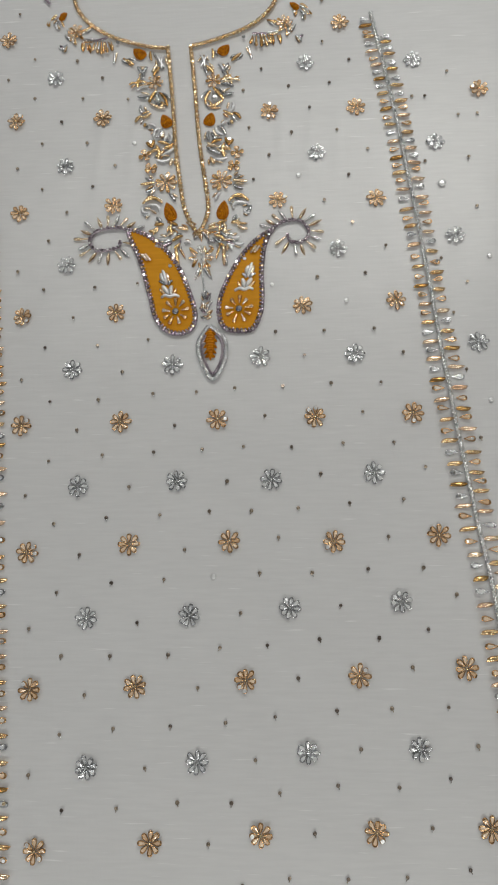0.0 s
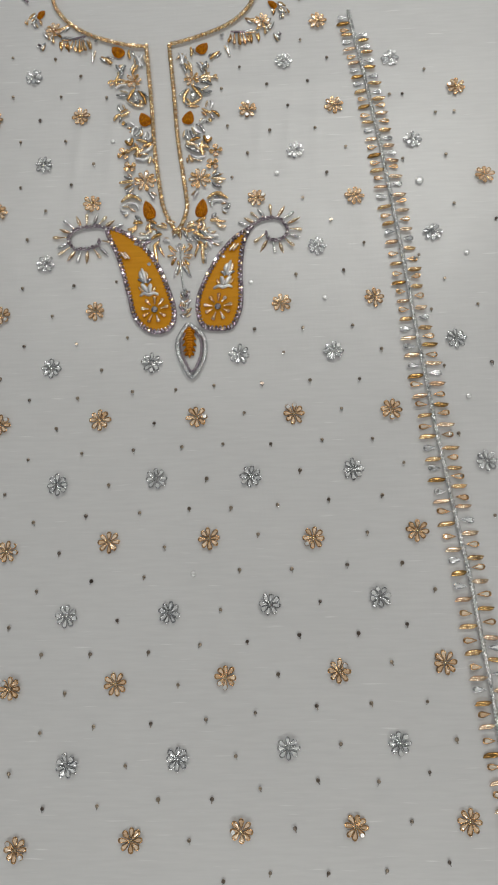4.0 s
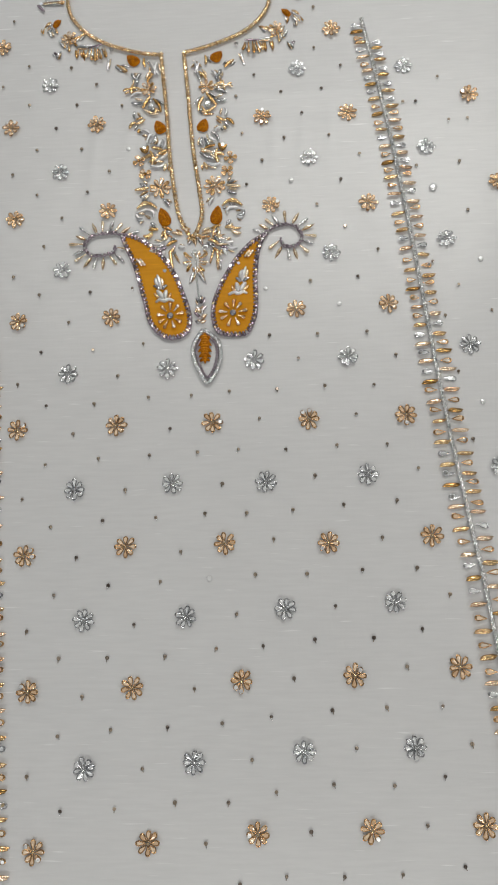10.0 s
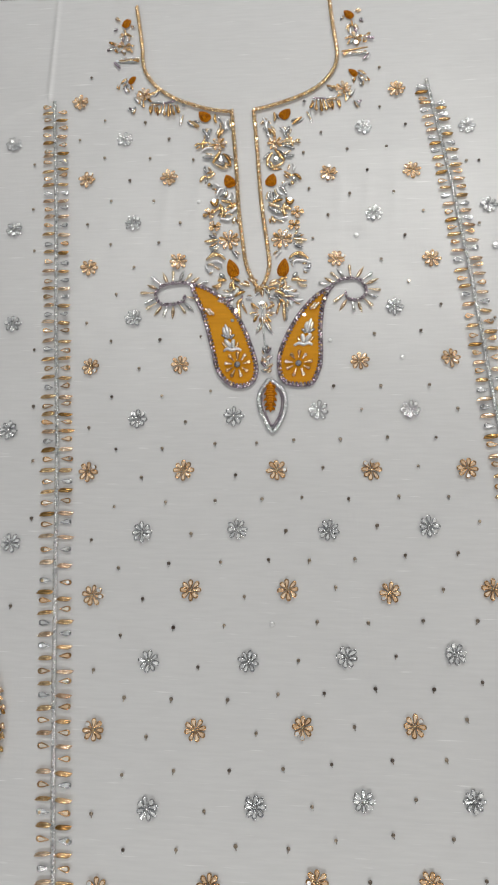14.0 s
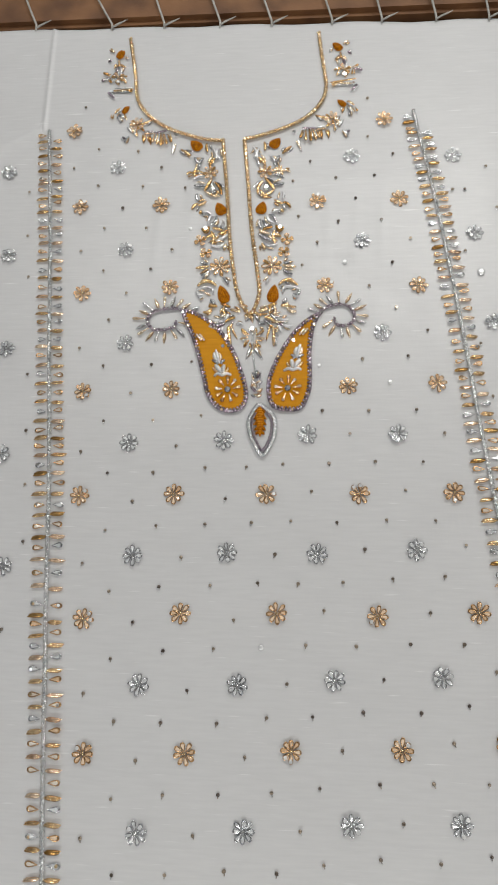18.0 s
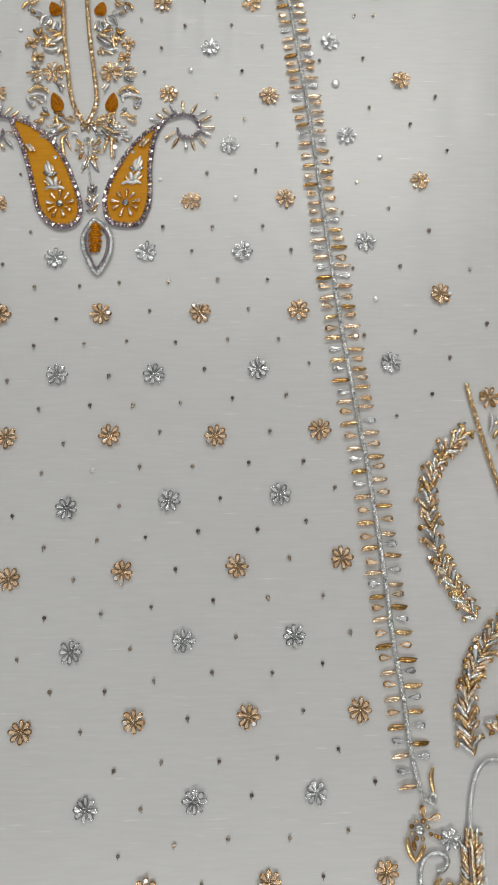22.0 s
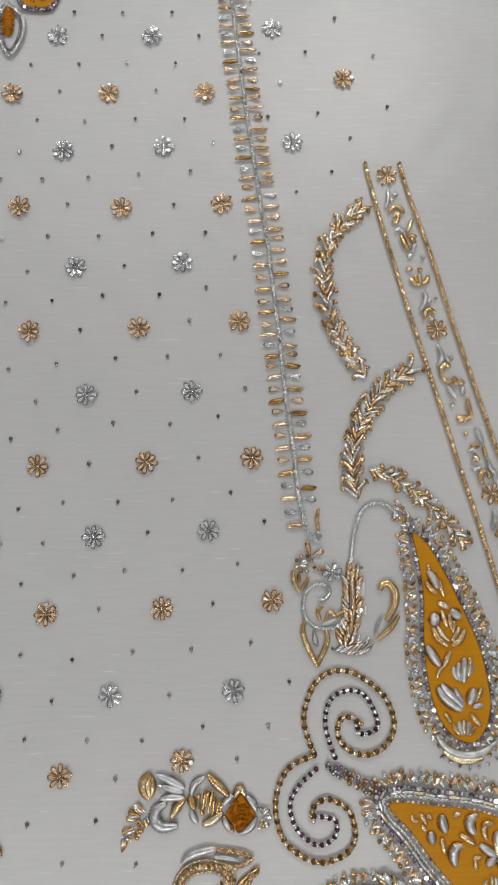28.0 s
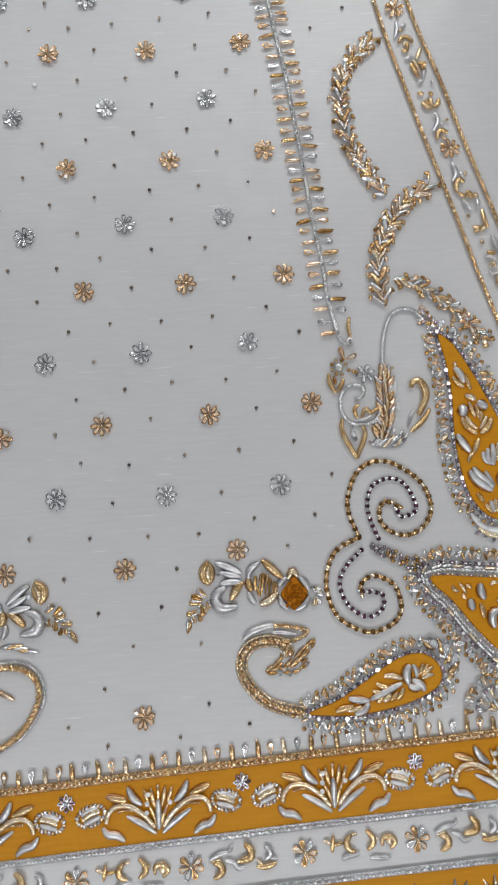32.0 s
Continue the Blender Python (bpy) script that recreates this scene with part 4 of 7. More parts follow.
drop = thing("pendant_drop", -0.6, 6.5, "pointed drop of silver cords round an amber silk leaf", "drop motif")
cord(drop, "silver_edge", [(-0.85, 9.1), (-1.75, 7.6), (-1.8, 6.4), (-1.3, 5.0), (-0.45, 3.75), (0.45, 5.0), (0.8, 6.5), (0.55, 7.9), (-0.75, 9.1)], 0.22, SILVER_CORD, pitch=0.5, strands=3)
cord(drop, "inner_edge", [(-0.8, 8.75), (-1.42, 7.5), (-1.45, 6.4), (-1.05, 5.2), (-0.47, 4.3), (0.15, 5.2), (0.45, 6.5), (0.25, 7.7), (-0.7, 8.75)], 0.13, material_smoke_cord)
piece(drop, "silk_leaf", "drop", AMBER, -0.75, 8.75, 271, 3.1, 0.95, 0.3, 0.03, 1)
for k, (y, reach) in enumerate(((8.5, 0.6), (7.9, 0.75), (7.3, 0.75), (6.7, 0.65), (6.2, 0.5))):
    for s in (-1, 1):
        piece(drop, "silk_stitch", "leaf", AMBER, -0.72 + s * 0.1, y, 270 + s * 52, reach, 0.36, 0.3, 0.05, 4)

# ---- neckline florals, both sides of the placket ----
WIRE = {"g": GOLD, "p": PALE, "s": SILVER, "k": SMOKE, "b": BROWN_GOLD}
FORM = {"l": ("leaf", "leaf"), "c": ("petal", "club"), "b": ("bar", "bar")}


def mirrored(x, y):
    """The place across the placket's slightly leaning middle line."""
    return 2 * (-2.24 - (y - 21.6) * 0.0955) - x, y


def strokes(ob, rows, flip=False, wide=0.32, z=0.02, place=mirrored, double=False, cap=0.38):
    """Leaves, petals and bars, each from its root to its tip; flipped by the given rule."""
    for x, y, x2, y2, code in rows:
        if flip:
            (x, y), (x2, y2) = place(x, y), place(x2, y2)
        name, kind = FORM[code[1]]
        long = math.hypot(x2 - x, y2 - y) * 1.06
        width = min(cap, max(0.26, long * wide)) if kind != "bar" else 0.26
        piece(ob, name, kind, WIRE[code[0]] if code[0] != "s" or rng.random() < 0.65 else SILVER_DARK, x, y, math.degrees(math.atan2(y2 - y, x2 - x)) + rng.uniform(-4, 4), long, width, width * 0.62, z, 8)
        if double:
            r = math.atan2(y2 - y, x2 - x) + math.pi / 2
            side = 0.26 if rng.random() < 0.5 else -0.26
            mate = {"s": PALE, "g": SILVER, "p": GOLD, "k": SILVER, "b": GOLD}[code[0]]
            piece(ob, name, kind, mate, x + side * math.cos(r), y + side * math.sin(r), math.degrees(r) - 90 - 25 * side + rng.uniform(-5, 5), long * 0.78, width * 0.7, width * 0.5, z, 9)
    return ob


def spray(name, rows, label, group, flip=False, spangles=(), double=None):
    x, y = rows[0][0], rows[0][1]
    ob = thing(name, *(mirrored(x, y) if flip else (x, y)), label, "leaf spray", group)
    strokes(ob, rows, flip, double=True if double is None else double)
    for sx, sy in spangles:
        sx, sy = mirrored(sx, sy) if flip else (sx, sy)
        piece(ob, "spangle", "disc", GLASS, sx, sy, 0, 0.42, 0.42, 0.2, 0.16, 8)
    return ob


def coil_spray(name, coils, label, group, flip=False, spangles=()):
    """Short wound coils sewn as stalks, leaves and petals, mirrored across the placket where asked."""
    def at(x, y):
        return mirrored(x, y) if flip else (x, y)

    ob = thing(name, *at(*coils[0][3][0]), label, "leaf spray", group)
    for part_name, tint, radius, pts in coils:
        bullion(ob, part_name, [at(*q) for q in pts], radius * 1.12, COILS[tint] if rng.random() < 0.55 else {"s": SILVER_DARK, "g": BROWN_GOLD, "p": GOLD_COIL}[tint], blunt=0.3)
        (x, y), (x2, y2) = at(*pts[0]), at(*pts[2])
        long = math.hypot(x2 - x, y2 - y)
        side = rng.choice((-0.27, 0.27))
        ux, uy = (x2 - x) / long, (y2 - y) / long
        piece(ob, part_name, "crescent" if rng.random() < 0.5 else "leaf", {"s": PALE, "g": SILVER_DARK, "p": GOLD}[tint], x - side * uy + 0.1 * ux, y + side * ux + 0.1 * uy,
              math.degrees(math.atan2(uy, ux)) + 70 * side, 0.75 * long, 0.27, 0.18, 0.02, 8)
    for x, y in spangles:
        x, y = at(x, y)
        piece(ob, "spangle", "disc", GLASS, x, y, 0, 0.42, 0.42, 0.2, 0.16, 8)
    return ob


def neck_flower(x, y, size, label, n=8, wires=(GOLD, BROWN_GOLD, PALE)):
    ob = thing("neck_flower", x, y, label, "flower motif", "neckline flowers")
    start = rng.uniform(0, 45)
    for k in range(n):
        a = start + 360 / n * k + rng.uniform(-5, 5)
        r = math.radians(a)
        piece(ob, "petal", "loop", wires[k % len(wires)], x + size * 0.14 * math.cos(r), y + size * 0.14 * math.sin(r), a, size * 0.9, max(0.34, size * (3.4 / n)), 0.2, 0.02, 8)
    piece(ob, "centre_bead", "bead", BROWN_GOLD if n < 5 else PALE, x, y, 0, 0.34, 0.34, 0.28, 0.05)
    return ob


def amber_drop(x, y, x2, y2, wide=1.1):
    ob = thing("amber_drop", x, y, "amber silk drop in padded satin stitch", "drop motif", "amber drops")
    long, aim = 0.8 * math.hypot(x2 - x, y2 - y), math.degrees(math.atan2(y2 - y, x2 - x))
    piece(ob, "silk_pad", "drop", AMBER, x, y, aim, long, 1.15 * wide, 0.2, 0.02, 1)
    c, s = math.cos(math.radians(aim)), math.sin(math.radians(aim))
    for k in range(-2, 3):
        o, start = 0.17 * k * wide, 0.05 + 0.06 * abs(k) + rng.uniform(0, 0.12)
        piece(ob, "silk_stitch", "leaf", AMBER, x + c * start - s * o, y + s * start + c * o, aim - k * 4, long * rng.uniform(0.55, 0.8), 0.26, 0.2, 0.14, 3)
    return ob


TOP_COILS = [("petal", "s", 0.17, ((-1.99, 39.35), (-1.68, 38.78), (-1.5, 37.87))), ("petal", "s", 0.17, ((-1.33, 39.25), (-1.5, 38.7), (-1.86, 37.89))), ("leaf", "g", 0.15, ((-0.73, 39.98), (-0.61, 39.42), (-0.67, 38.87))),
             ("leaf", "g", 0.15, ((1.97, 39.14), (1.61, 38.74), (1.31, 38.41))), ("trefoil", "s", 0.16, ((-0.07, 38.07), (0.29, 37.78), (0.47, 37.35))), ("trefoil", "s", 0.16, ((0.95, 38.16), (0.77, 37.75), (0.47, 37.35))),
             ("trefoil", "s", 0.14, ((0.47, 37.42), (0.47, 37.15), (0.59, 36.87))), ("leaf", "g", 0.15, ((-1.38, 38), (-0.9, 37.56), (-0.55, 36.99))), ("leaf", "p", 0.13, ((-1.08, 38.26), (-0.78, 37.9), (-0.55, 37.41)))]
SPIKE_COILS = [("spike", "p", 0.15, ((0.29, 36.2), (1, 36.37), (1.59, 36.13))), ("spike", "s", 0.15, ((0.23, 35.72), (0.88, 35.69), (1.53, 35.32))), ("spike", "g", 0.14, ((0.88, 36.92), (1.18, 36.42), (1.35, 35.67))),
               ("spike", "p", 0.13, ((1.47, 36.2), (1.77, 36.26), (2.18, 36.03))), ("stalk", "g", 0.15, ((-0.6, 35.29), (-0.13, 34.79), (0.52, 33.88))), ("leaf", "s", 0.15, ((0.28, 34.5), (0.87, 34.4), (1.52, 34.57)))]
DIAMOND_COILS = [("bar", "g", 0.16, ((-0.84, 34.96), (-1.31, 34.17), (-1.37, 33.3))), ("bar", "g", 0.16, ((-0.43, 35.08), (0.11, 34.37), (0.46, 33.82))), ("bar", "p", 0.15, ((-1.13, 33.16), (-0.43, 33.19), (0.4, 33.75))),
                 ("bar", "g", 0.13, ((-1.08, 33.83), (-0.84, 33.41), (-0.54, 33.06)))]
CURL_COILS = [("leaf", "s", 0.14, ((1.34, 33.5), (1.51, 33.09), (1.34, 32.56))), ("leaf", "p", 0.15, ((0.46, 32.54), (0.98, 32.18), (1.51, 32.02))), ("leaf", "g", 0.16, ((1.45, 32.23), (1.92, 32), (2.26, 31.52))),
              ("leaf", "s", 0.14, ((0.28, 30.82), (0.51, 31.14), (0.92, 31.25))), ("bud", "g", 0.16, ((1.21, 31.37), (1.33, 31.17), (1.44, 30.96))), ("stalk", "s", 0.16, ((-0.37, 30.65), (-0.13, 29.98), (0.45, 29.63))),
              ("stalk", "s", 0.15, ((-0.13, 30.71), (0.39, 30.49), (0.74, 29.68))), ("leaf", "s", 0.16, ((-1.01, 30.16), (-1.18, 29.57), (-0.89, 29.04))), ("leaf", "s", 0.15, ((-0.78, 30.01), (-0.54, 29.61), (-0.31, 29.14)))]
TRUMPET_COILS = [("trumpet", "s", 0.18, ((-1.24, 28.4), (-0.6, 27.91), (0.21, 27.55))), ("trumpet", "p", 0.17, ((-1.18, 28.85), (-0.72, 28.57), (-0.19, 28.42))), ("petal", "g", 0.16, ((-0.77, 28.83), (-0.19, 29.07), (0.33, 29.18))),
                 ("petal", "g", 0.18, ((0.56, 28.77), (0.39, 28), (0.61, 27.15))), ("petal", "g", 0.17, ((0.27, 28.13), (0.73, 28.24), (1.25, 27.96))), ("petal", "s", 0.18, ((-0.6, 27.2), (-0.02, 26.85), (0.85, 27.07))),
                 ("petal", "p", 0.15, ((-0.19, 28.16), (0.27, 27.81), (0.85, 27.46))), ("bud", "p", 0.17, ((-0.83, 27.21), (-0.66, 26.82), (-0.48, 26.42))), ("cup", "g", 0.20, ((0.68, 29.36), (1.03, 28.69), (1.49, 29.12)))]
POINT_COILS = [("spike", "p", 0.16, ((1.41, 24.55), (2.09, 24.45), (2.89, 24.36))), ("spike", "s", 0.15, ((1.52, 24.03), (1.86, 23.7), (2.48, 23.49))), ("spike", "s", 0.14, ((1.52, 24.8), (1.87, 24.85), (2.27, 25.08))),
               ("leaf", "s", 0.15, ((0.15, 23.21), (-0.14, 22.84), (-0.31, 22.35)))]
ARC_COILS = [("arc", "g", 0.16, ((1, 22.23), (1.63, 22.77), (2.42, 22.67), (3.04, 22.21))), ("arc", "g", 0.14, ((1.68, 22.89), (2.14, 22.93), (2.59, 22.73))), ("scroll", "s", 0.16, ((1.5, 21.27), (1.51, 21.83), (2.07, 22.06), (2.81, 21.9), (3.2, 21.7))),
             ("scroll", "s", 0.15, ((3.2, 21.7), (3.09, 21.21), (2.52, 21.17))), ("scroll", "s", 0.14, ((2.52, 21.17), (2.74, 20.85), (3.14, 20.96))), ("bud", "s", 0.16, ((1.44, 20.22), (1.67, 20.46), (1.89, 20.63)))]
LOW_COILS = [("leaf", "p", 0.17, ((-1.05, 19.21), (-0.54, 19.37), (-0.03, 19.47))), ("leaf", "g", 0.16, ((-0.09, 19.72), (0.42, 20.01), (0.87, 20.12))), ("leaf", "p", 0.15, ((0.54, 19.88), (0.7, 19.32), (0.59, 18.71))),
             ("leaf", "g", 0.17, ((1.27, 19.85), (1.72, 19.9), (2.23, 19.82))), ("leaf", "p", 0.17, ((1.89, 19.58), (2.39, 19.19), (2.89, 19.18))), ("leaf", "s", 0.17, ((0.2, 18.97), (0.59, 18.47), (0.98, 18.09))),
             ("leaf", "s", 0.17, ((1.26, 18.26), (1.71, 18.18), (2.1, 18.29))), ("leaf", "s", 0.16, ((1.54, 17.76), (1.93, 17.5), (2.54, 17.6))), ("leaf", "s", 0.15, ((1.09, 17.53), (1.25, 17.16), (1.36, 16.85))),
             ("leaf", "g", 0.16, ((-0.42, 18.57), (0.14, 18.42), (0.75, 18.03))), ("bud", "s", 0.16, ((-1.04, 17.73), (-0.71, 17.91), (-0.37, 17.77))), ("spike", "p", 0.17, ((0.47, 17.56), (0.58, 16.64), (0.58, 15.44))),
             ("leaf", "g", 0.15, ((0.02, 17.76), (0.36, 17.5), (0.7, 17.18)))]
FOOT = [(-1.7, 19.3, -2.6, 18.8, "gl"), (-1.7, 19.3, -0.7, 18.7, "gl"), (-2.3, 19.6, -3.2, 20.1, "pl"), (-1.0, 19.6, -0.1, 19.9, "pl"), (-1.9, 18.9, -2.4, 18.1, "sl"), (-1.4, 18.9, -0.9, 18.0, "sl"), (-1.7, 19.0, -1.7, 18.0, "pl"), (-0.1, 18.5, 1.8, 19.1, "sl"), (0.3, 18.3, 2.0, 18.1, "sl"), (0.8, 17.9, 2.1, 17.4, "kl"), (1.1, 17.7, 1.3, 16.9, "bl"), (0.6, 15.3, 0.6, 17.1, "gl"), (-0.0, 18.9, 0.5, 19.4, "gl"), (-0.1, 18.2, 0.2, 17.6, "kl")]
BELL = [(-2.0, 16.6, -2.8, 17.2, "bc"), (-2.1, 16.3, -2.9, 16.2, "gc"), (-2.0, 16.0, -2.5, 15.3, "bc"), (-1.3, 16.5, -0.5, 17.1, "gc"), (-1.3, 16.3, -0.4, 16.1, "pc"), (-1.3, 15.9, -0.8, 15.2, "bc"), (-1.8, 16.7, -2.0, 17.4, "sc"), (-1.5, 16.7, -1.3, 17.4, "pc"), (-1.8, 15.2, -2.3, 13.9, "sl"), (-1.4, 15.2, -0.6, 13.9, "sl"), (-1.9, 15.7, -1.8, 15.0, "gl"), (-1.4, 15.7, -1.5, 15.0, "pl")]
STALK = [(-1.2, 11.8, -1.6, 12.5, "sl"), (-1.2, 11.8, -0.7, 12.5, "kl"), (-1.2, 11.1, -1.7, 11.7, "sl"), (-1.1, 11.1, -0.5, 11.6, "sl"), (-1.2, 10.4, -1.8, 11.0, "kl"), (-1.1, 10.4, -0.5, 10.8, "pl"), (-1.2, 9.8, -1.7, 10.1, "sl"), (-1.1, 9.8, -0.6, 10.1, "pl"), (-1.2, 12.0, -1.1, 12.8, "sl"), (-1.4, 10.8, -1.4, 11.4, "pl"), (-1.0, 10.7, -0.9, 11.4, "sl")]
HIGH_SPRIG = [(-18.2, 51.9, -18.1, 51.1, "gb"), (-18.2, 51.3, -18.8, 50.8, "pl"), (-18.1, 51.4, -17.3, 50.8, "gl"), (-17.9, 51.0, -17.7, 50.1, "sl"), (-18.3, 51.0, -18.4, 50.2, "kl"), (-19.1, 49.7, -19.9, 50.2, "bc"), (-19.2, 49.6, -20.1, 49.2, "kc"), (-19.1, 49.5, -18.9, 48.8, "bc"), (-18.7, 49.7, -18.6, 50.3, "kl"), (-17.6, 49.5, -17.1, 48.7, "gc"), (-17.8, 49.7, -17.0, 49.5, "gc"), (-18.5, 49.2, -18.0, 48.4, "pl"), (-19.5, 53.6, -18.8, 53.1, "pl"), (-19.1, 52.1, -19.5, 51.7, "kl"), (-17.3, 52.7, -17.0, 52.0, "sl")]
BARS = [(-16.2, 47.7, -19.0, 47.9, "gb"), (-16.6, 47.4, -19.0, 47.4, "sb"), (-19.2, 47.4, -18.4, 46.6, "kb"), (-16.3, 47.4, -16.9, 47.6, "bb")]
MID_SPRIG = [(-17.6, 45.2, -18.3, 44.5, "gl"), (-18.3, 44.3, -18.4, 43.7, "bc"), (-17.4, 44.4, -17.9, 43.7, "sl"), (-17.1, 44.4, -16.7, 43.6, "gl"), (-17.4, 43.2, -17.8, 44.1, "sl"), (-15.8, 42.6, -16.5, 43.4, "sl"), (-15.9, 41.8, -16.6, 42.7, "sl"), (-15.8, 42.4, -16.0, 41.8, "gc"), (-15.5, 42.2, -15.4, 41.3, "gc"), (-15.2, 42.4, -14.6, 41.9, "bc"), (-15.0, 42.7, -14.4, 43.2, "gc"), (-14.5, 42.9, -13.7, 43.6, "gl"), (-14.6, 41.9, -12.9, 41.7, "sl"), (-16.8, 40.5, -16.3, 41.4, "sl"), (-17.1, 41.3, -16.6, 40.9, "kl")]
COMB = [(-14.7, 41.5, -14.6, 40.3, "bl"), (-13.9, 41.4, -13.8, 40.2, "bl"), (-13.3, 41.4, -13.5, 40.4, "gc"), (-13.0, 41.5, -13.0, 40.2, "gc"), (-12.6, 41.5, -12.5, 39.9, "bc"), (-12.2, 41.4, -11.9, 40.0, "gc"), (-11.8, 41.4, -11.3, 40.4, "bc"), (-10.2, 39.4, -9.2, 38.5, "gl"), (-11.1, 40.1, -11.2, 38.8, "sb"), (-13.4, 41.6, -11.9, 41.7, "kb")]

SPRAY = "gold and silver leaf beads sewn beside the placket cord"
for flip in (False, True):
    def place(x, y):
        return mirrored(x, y) if flip else (x, y)

    for a, b in (((0.06, 39.3), (1.26, 40.77)), ((-1.12, 30.87), (-0.6, 32.77)), ((0.32, 20.29), (0.67, 22.84))):
        amber_drop(*place(*a), *place(*b))
    coil_spray("leaf_spray", TOP_COILS, SPRAY, "placket sprays", flip)
    coil_spray("leaf_spray", SPIKE_COILS, "pointed pale gold spikes with silver leaves", "placket spikes", flip)
    gem = coil_spray("diamond_motif", DIAMOND_COILS, "small diamond of gold coils round a silver bead", "placket diamonds", flip)
    gx, gy = place(-0.43, 34.06)
    piece(gem, "centre_bead", "bead", SILVER, gx, gy, 0, 0.8, 0.8, 0.3, 0.02)
    piece(gem, "spangle", "disc", GLASS, gx, gy, 0, 0.36, 0.36, 0.2, 0.32, 8)
    coil_spray("leaf_spray", CURL_COILS, SPRAY, "placket sprays", flip)
    coil_spray("trumpet_flower", TRUMPET_COILS, "silver and gold trumpet flower beside the placket cord", "placket trumpets", flip, [(1.09, 29.14)])
    coil_spray("leaf_spray", POINT_COILS, "pointed pale gold spike with silver leaves", "placket spikes", flip)
    coil_spray("leaf_spray", ARC_COILS, "gold arc with curled silver leaves under it", "placket sprays", flip)
    coil_spray("leaf_spray", LOW_COILS, SPRAY, "placket sprays", flip, [(0.86, 16.45)])
    neck_flower(*place(-0.55, 36.17), 0.85, "pale gold wire flower beside the placket cord", 8, (PALE, BROWN_GOLD, GOLD))
    neck_flower(*place(0.26, 24.53), 1.1, "old-gold wire flower of nine petals beside the placket cord", 9, (BROWN_GOLD, PALE, GOLD))
    for x, y in ((1.89, 27.67), (1.53, 26.14)):
        neck_flower(*place(x, y), 0.66, "tiny old-gold flower of four petals", 4, (BROWN_GOLD, GOLD))
    # Round the neck opening.
    over = not flip

    def nx(x, y):
        return mirrored(x, y) if over else (x, y)

    for a, b, w in (((-18.42, 52.32), (-17.43, 53.63), 0.85), ((-17.26, 44.49), (-16.35, 45.67), 0.6)):
        amber_drop(*nx(*a), *nx(*b), w)
    neck_flower(*nx(-15.4, 42.9), 0.85, "gold wire flower by the neckline cord", 8, (BROWN_GOLD, GOLD, PALE))
    neck_flower(*nx(-18.15, 49.5), 0.8, "gold wire flower high beside the neckline cord", 7, (BROWN_GOLD, SILVER, GOLD))
    spray("leaf_spray", HIGH_SPRIG, "gold leaf sprig with small petals by the neckline", "neckline sprigs", over, [(-18.06, 48.83)], True)
    spray("bead_bars", BARS, "gold and silver bars across the neckline edge", "neckline bars", over, [(-18.8, 47.5)])
    spray("leaf_spray", MID_SPRIG, "silver and gold flower sprig by the neckline", "neckline sprigs", over, double=True)
    spray("leaf_spray", COMB, "comb of gold petals hanging from the neckline", "neckline combs", over, [(-10.82, 41.24)], True)

foot = spray("leaf_spray", FOOT, "silver and gold leaves under the placket point", "placket foot")
strokes(foot, FOOT[7:], True)
bell = spray("bell_flower", BELL, "gold and silver bell flower under the placket", "placket foot", False, [(-1.71, 17.3)])
cord(bell, "stem", [(-1.65, 16.8), (-1.6, 15.2), (-1.45, 13.6), (-1.3, 12.5)], 0.09, SILVER_CORD)
spray("chest_stalk", STALK, "silver beaded stalk between the two chest paisleys", "placket foot")

# ---- skirt: slit strip, garlands, scrolls ----
strip = thing("slit_strip", 39.0, -25.0, "pair of gold cords along the skirt slit", "cord border")
SLIT_CORDS = ([(32.9, -6.9), (34.02, -11.94), (35.4, -17.08), (36.75, -22.17), (38.75, -29.05), (40.17, -34.35), (41.82, -40.05), (45.04, -52.0), (48.8, -66.0)],
              [(36.1, -6.9), (37.11, -10.83), (38.82, -16.23), (40.45, -22.36), (42.03, -27.67), (43.48, -32.7), (44.79, -37.08), (49.09, -52.0), (53.12, -66.0)])
for pts in SLIT_CORDS:
    cord(strip, "gold_cord", pts, 0.22, GOLD_CORD, pitch=0.75)
    chain(strip, "glint_bead", "disc", [GLEAM, PALE, GOLD], pts[:-1], 0.8, 0.3, 0.24, z=0.26, height=0.14, jitter=30, tilt=14.0)


def strip_place(s):
    """A place down the middle of the slit strip, s centimetres from its top flower."""
    return 35.19 + s * 0.2645 + 0.00022 * s * s, -8.09 - s * 0.9644


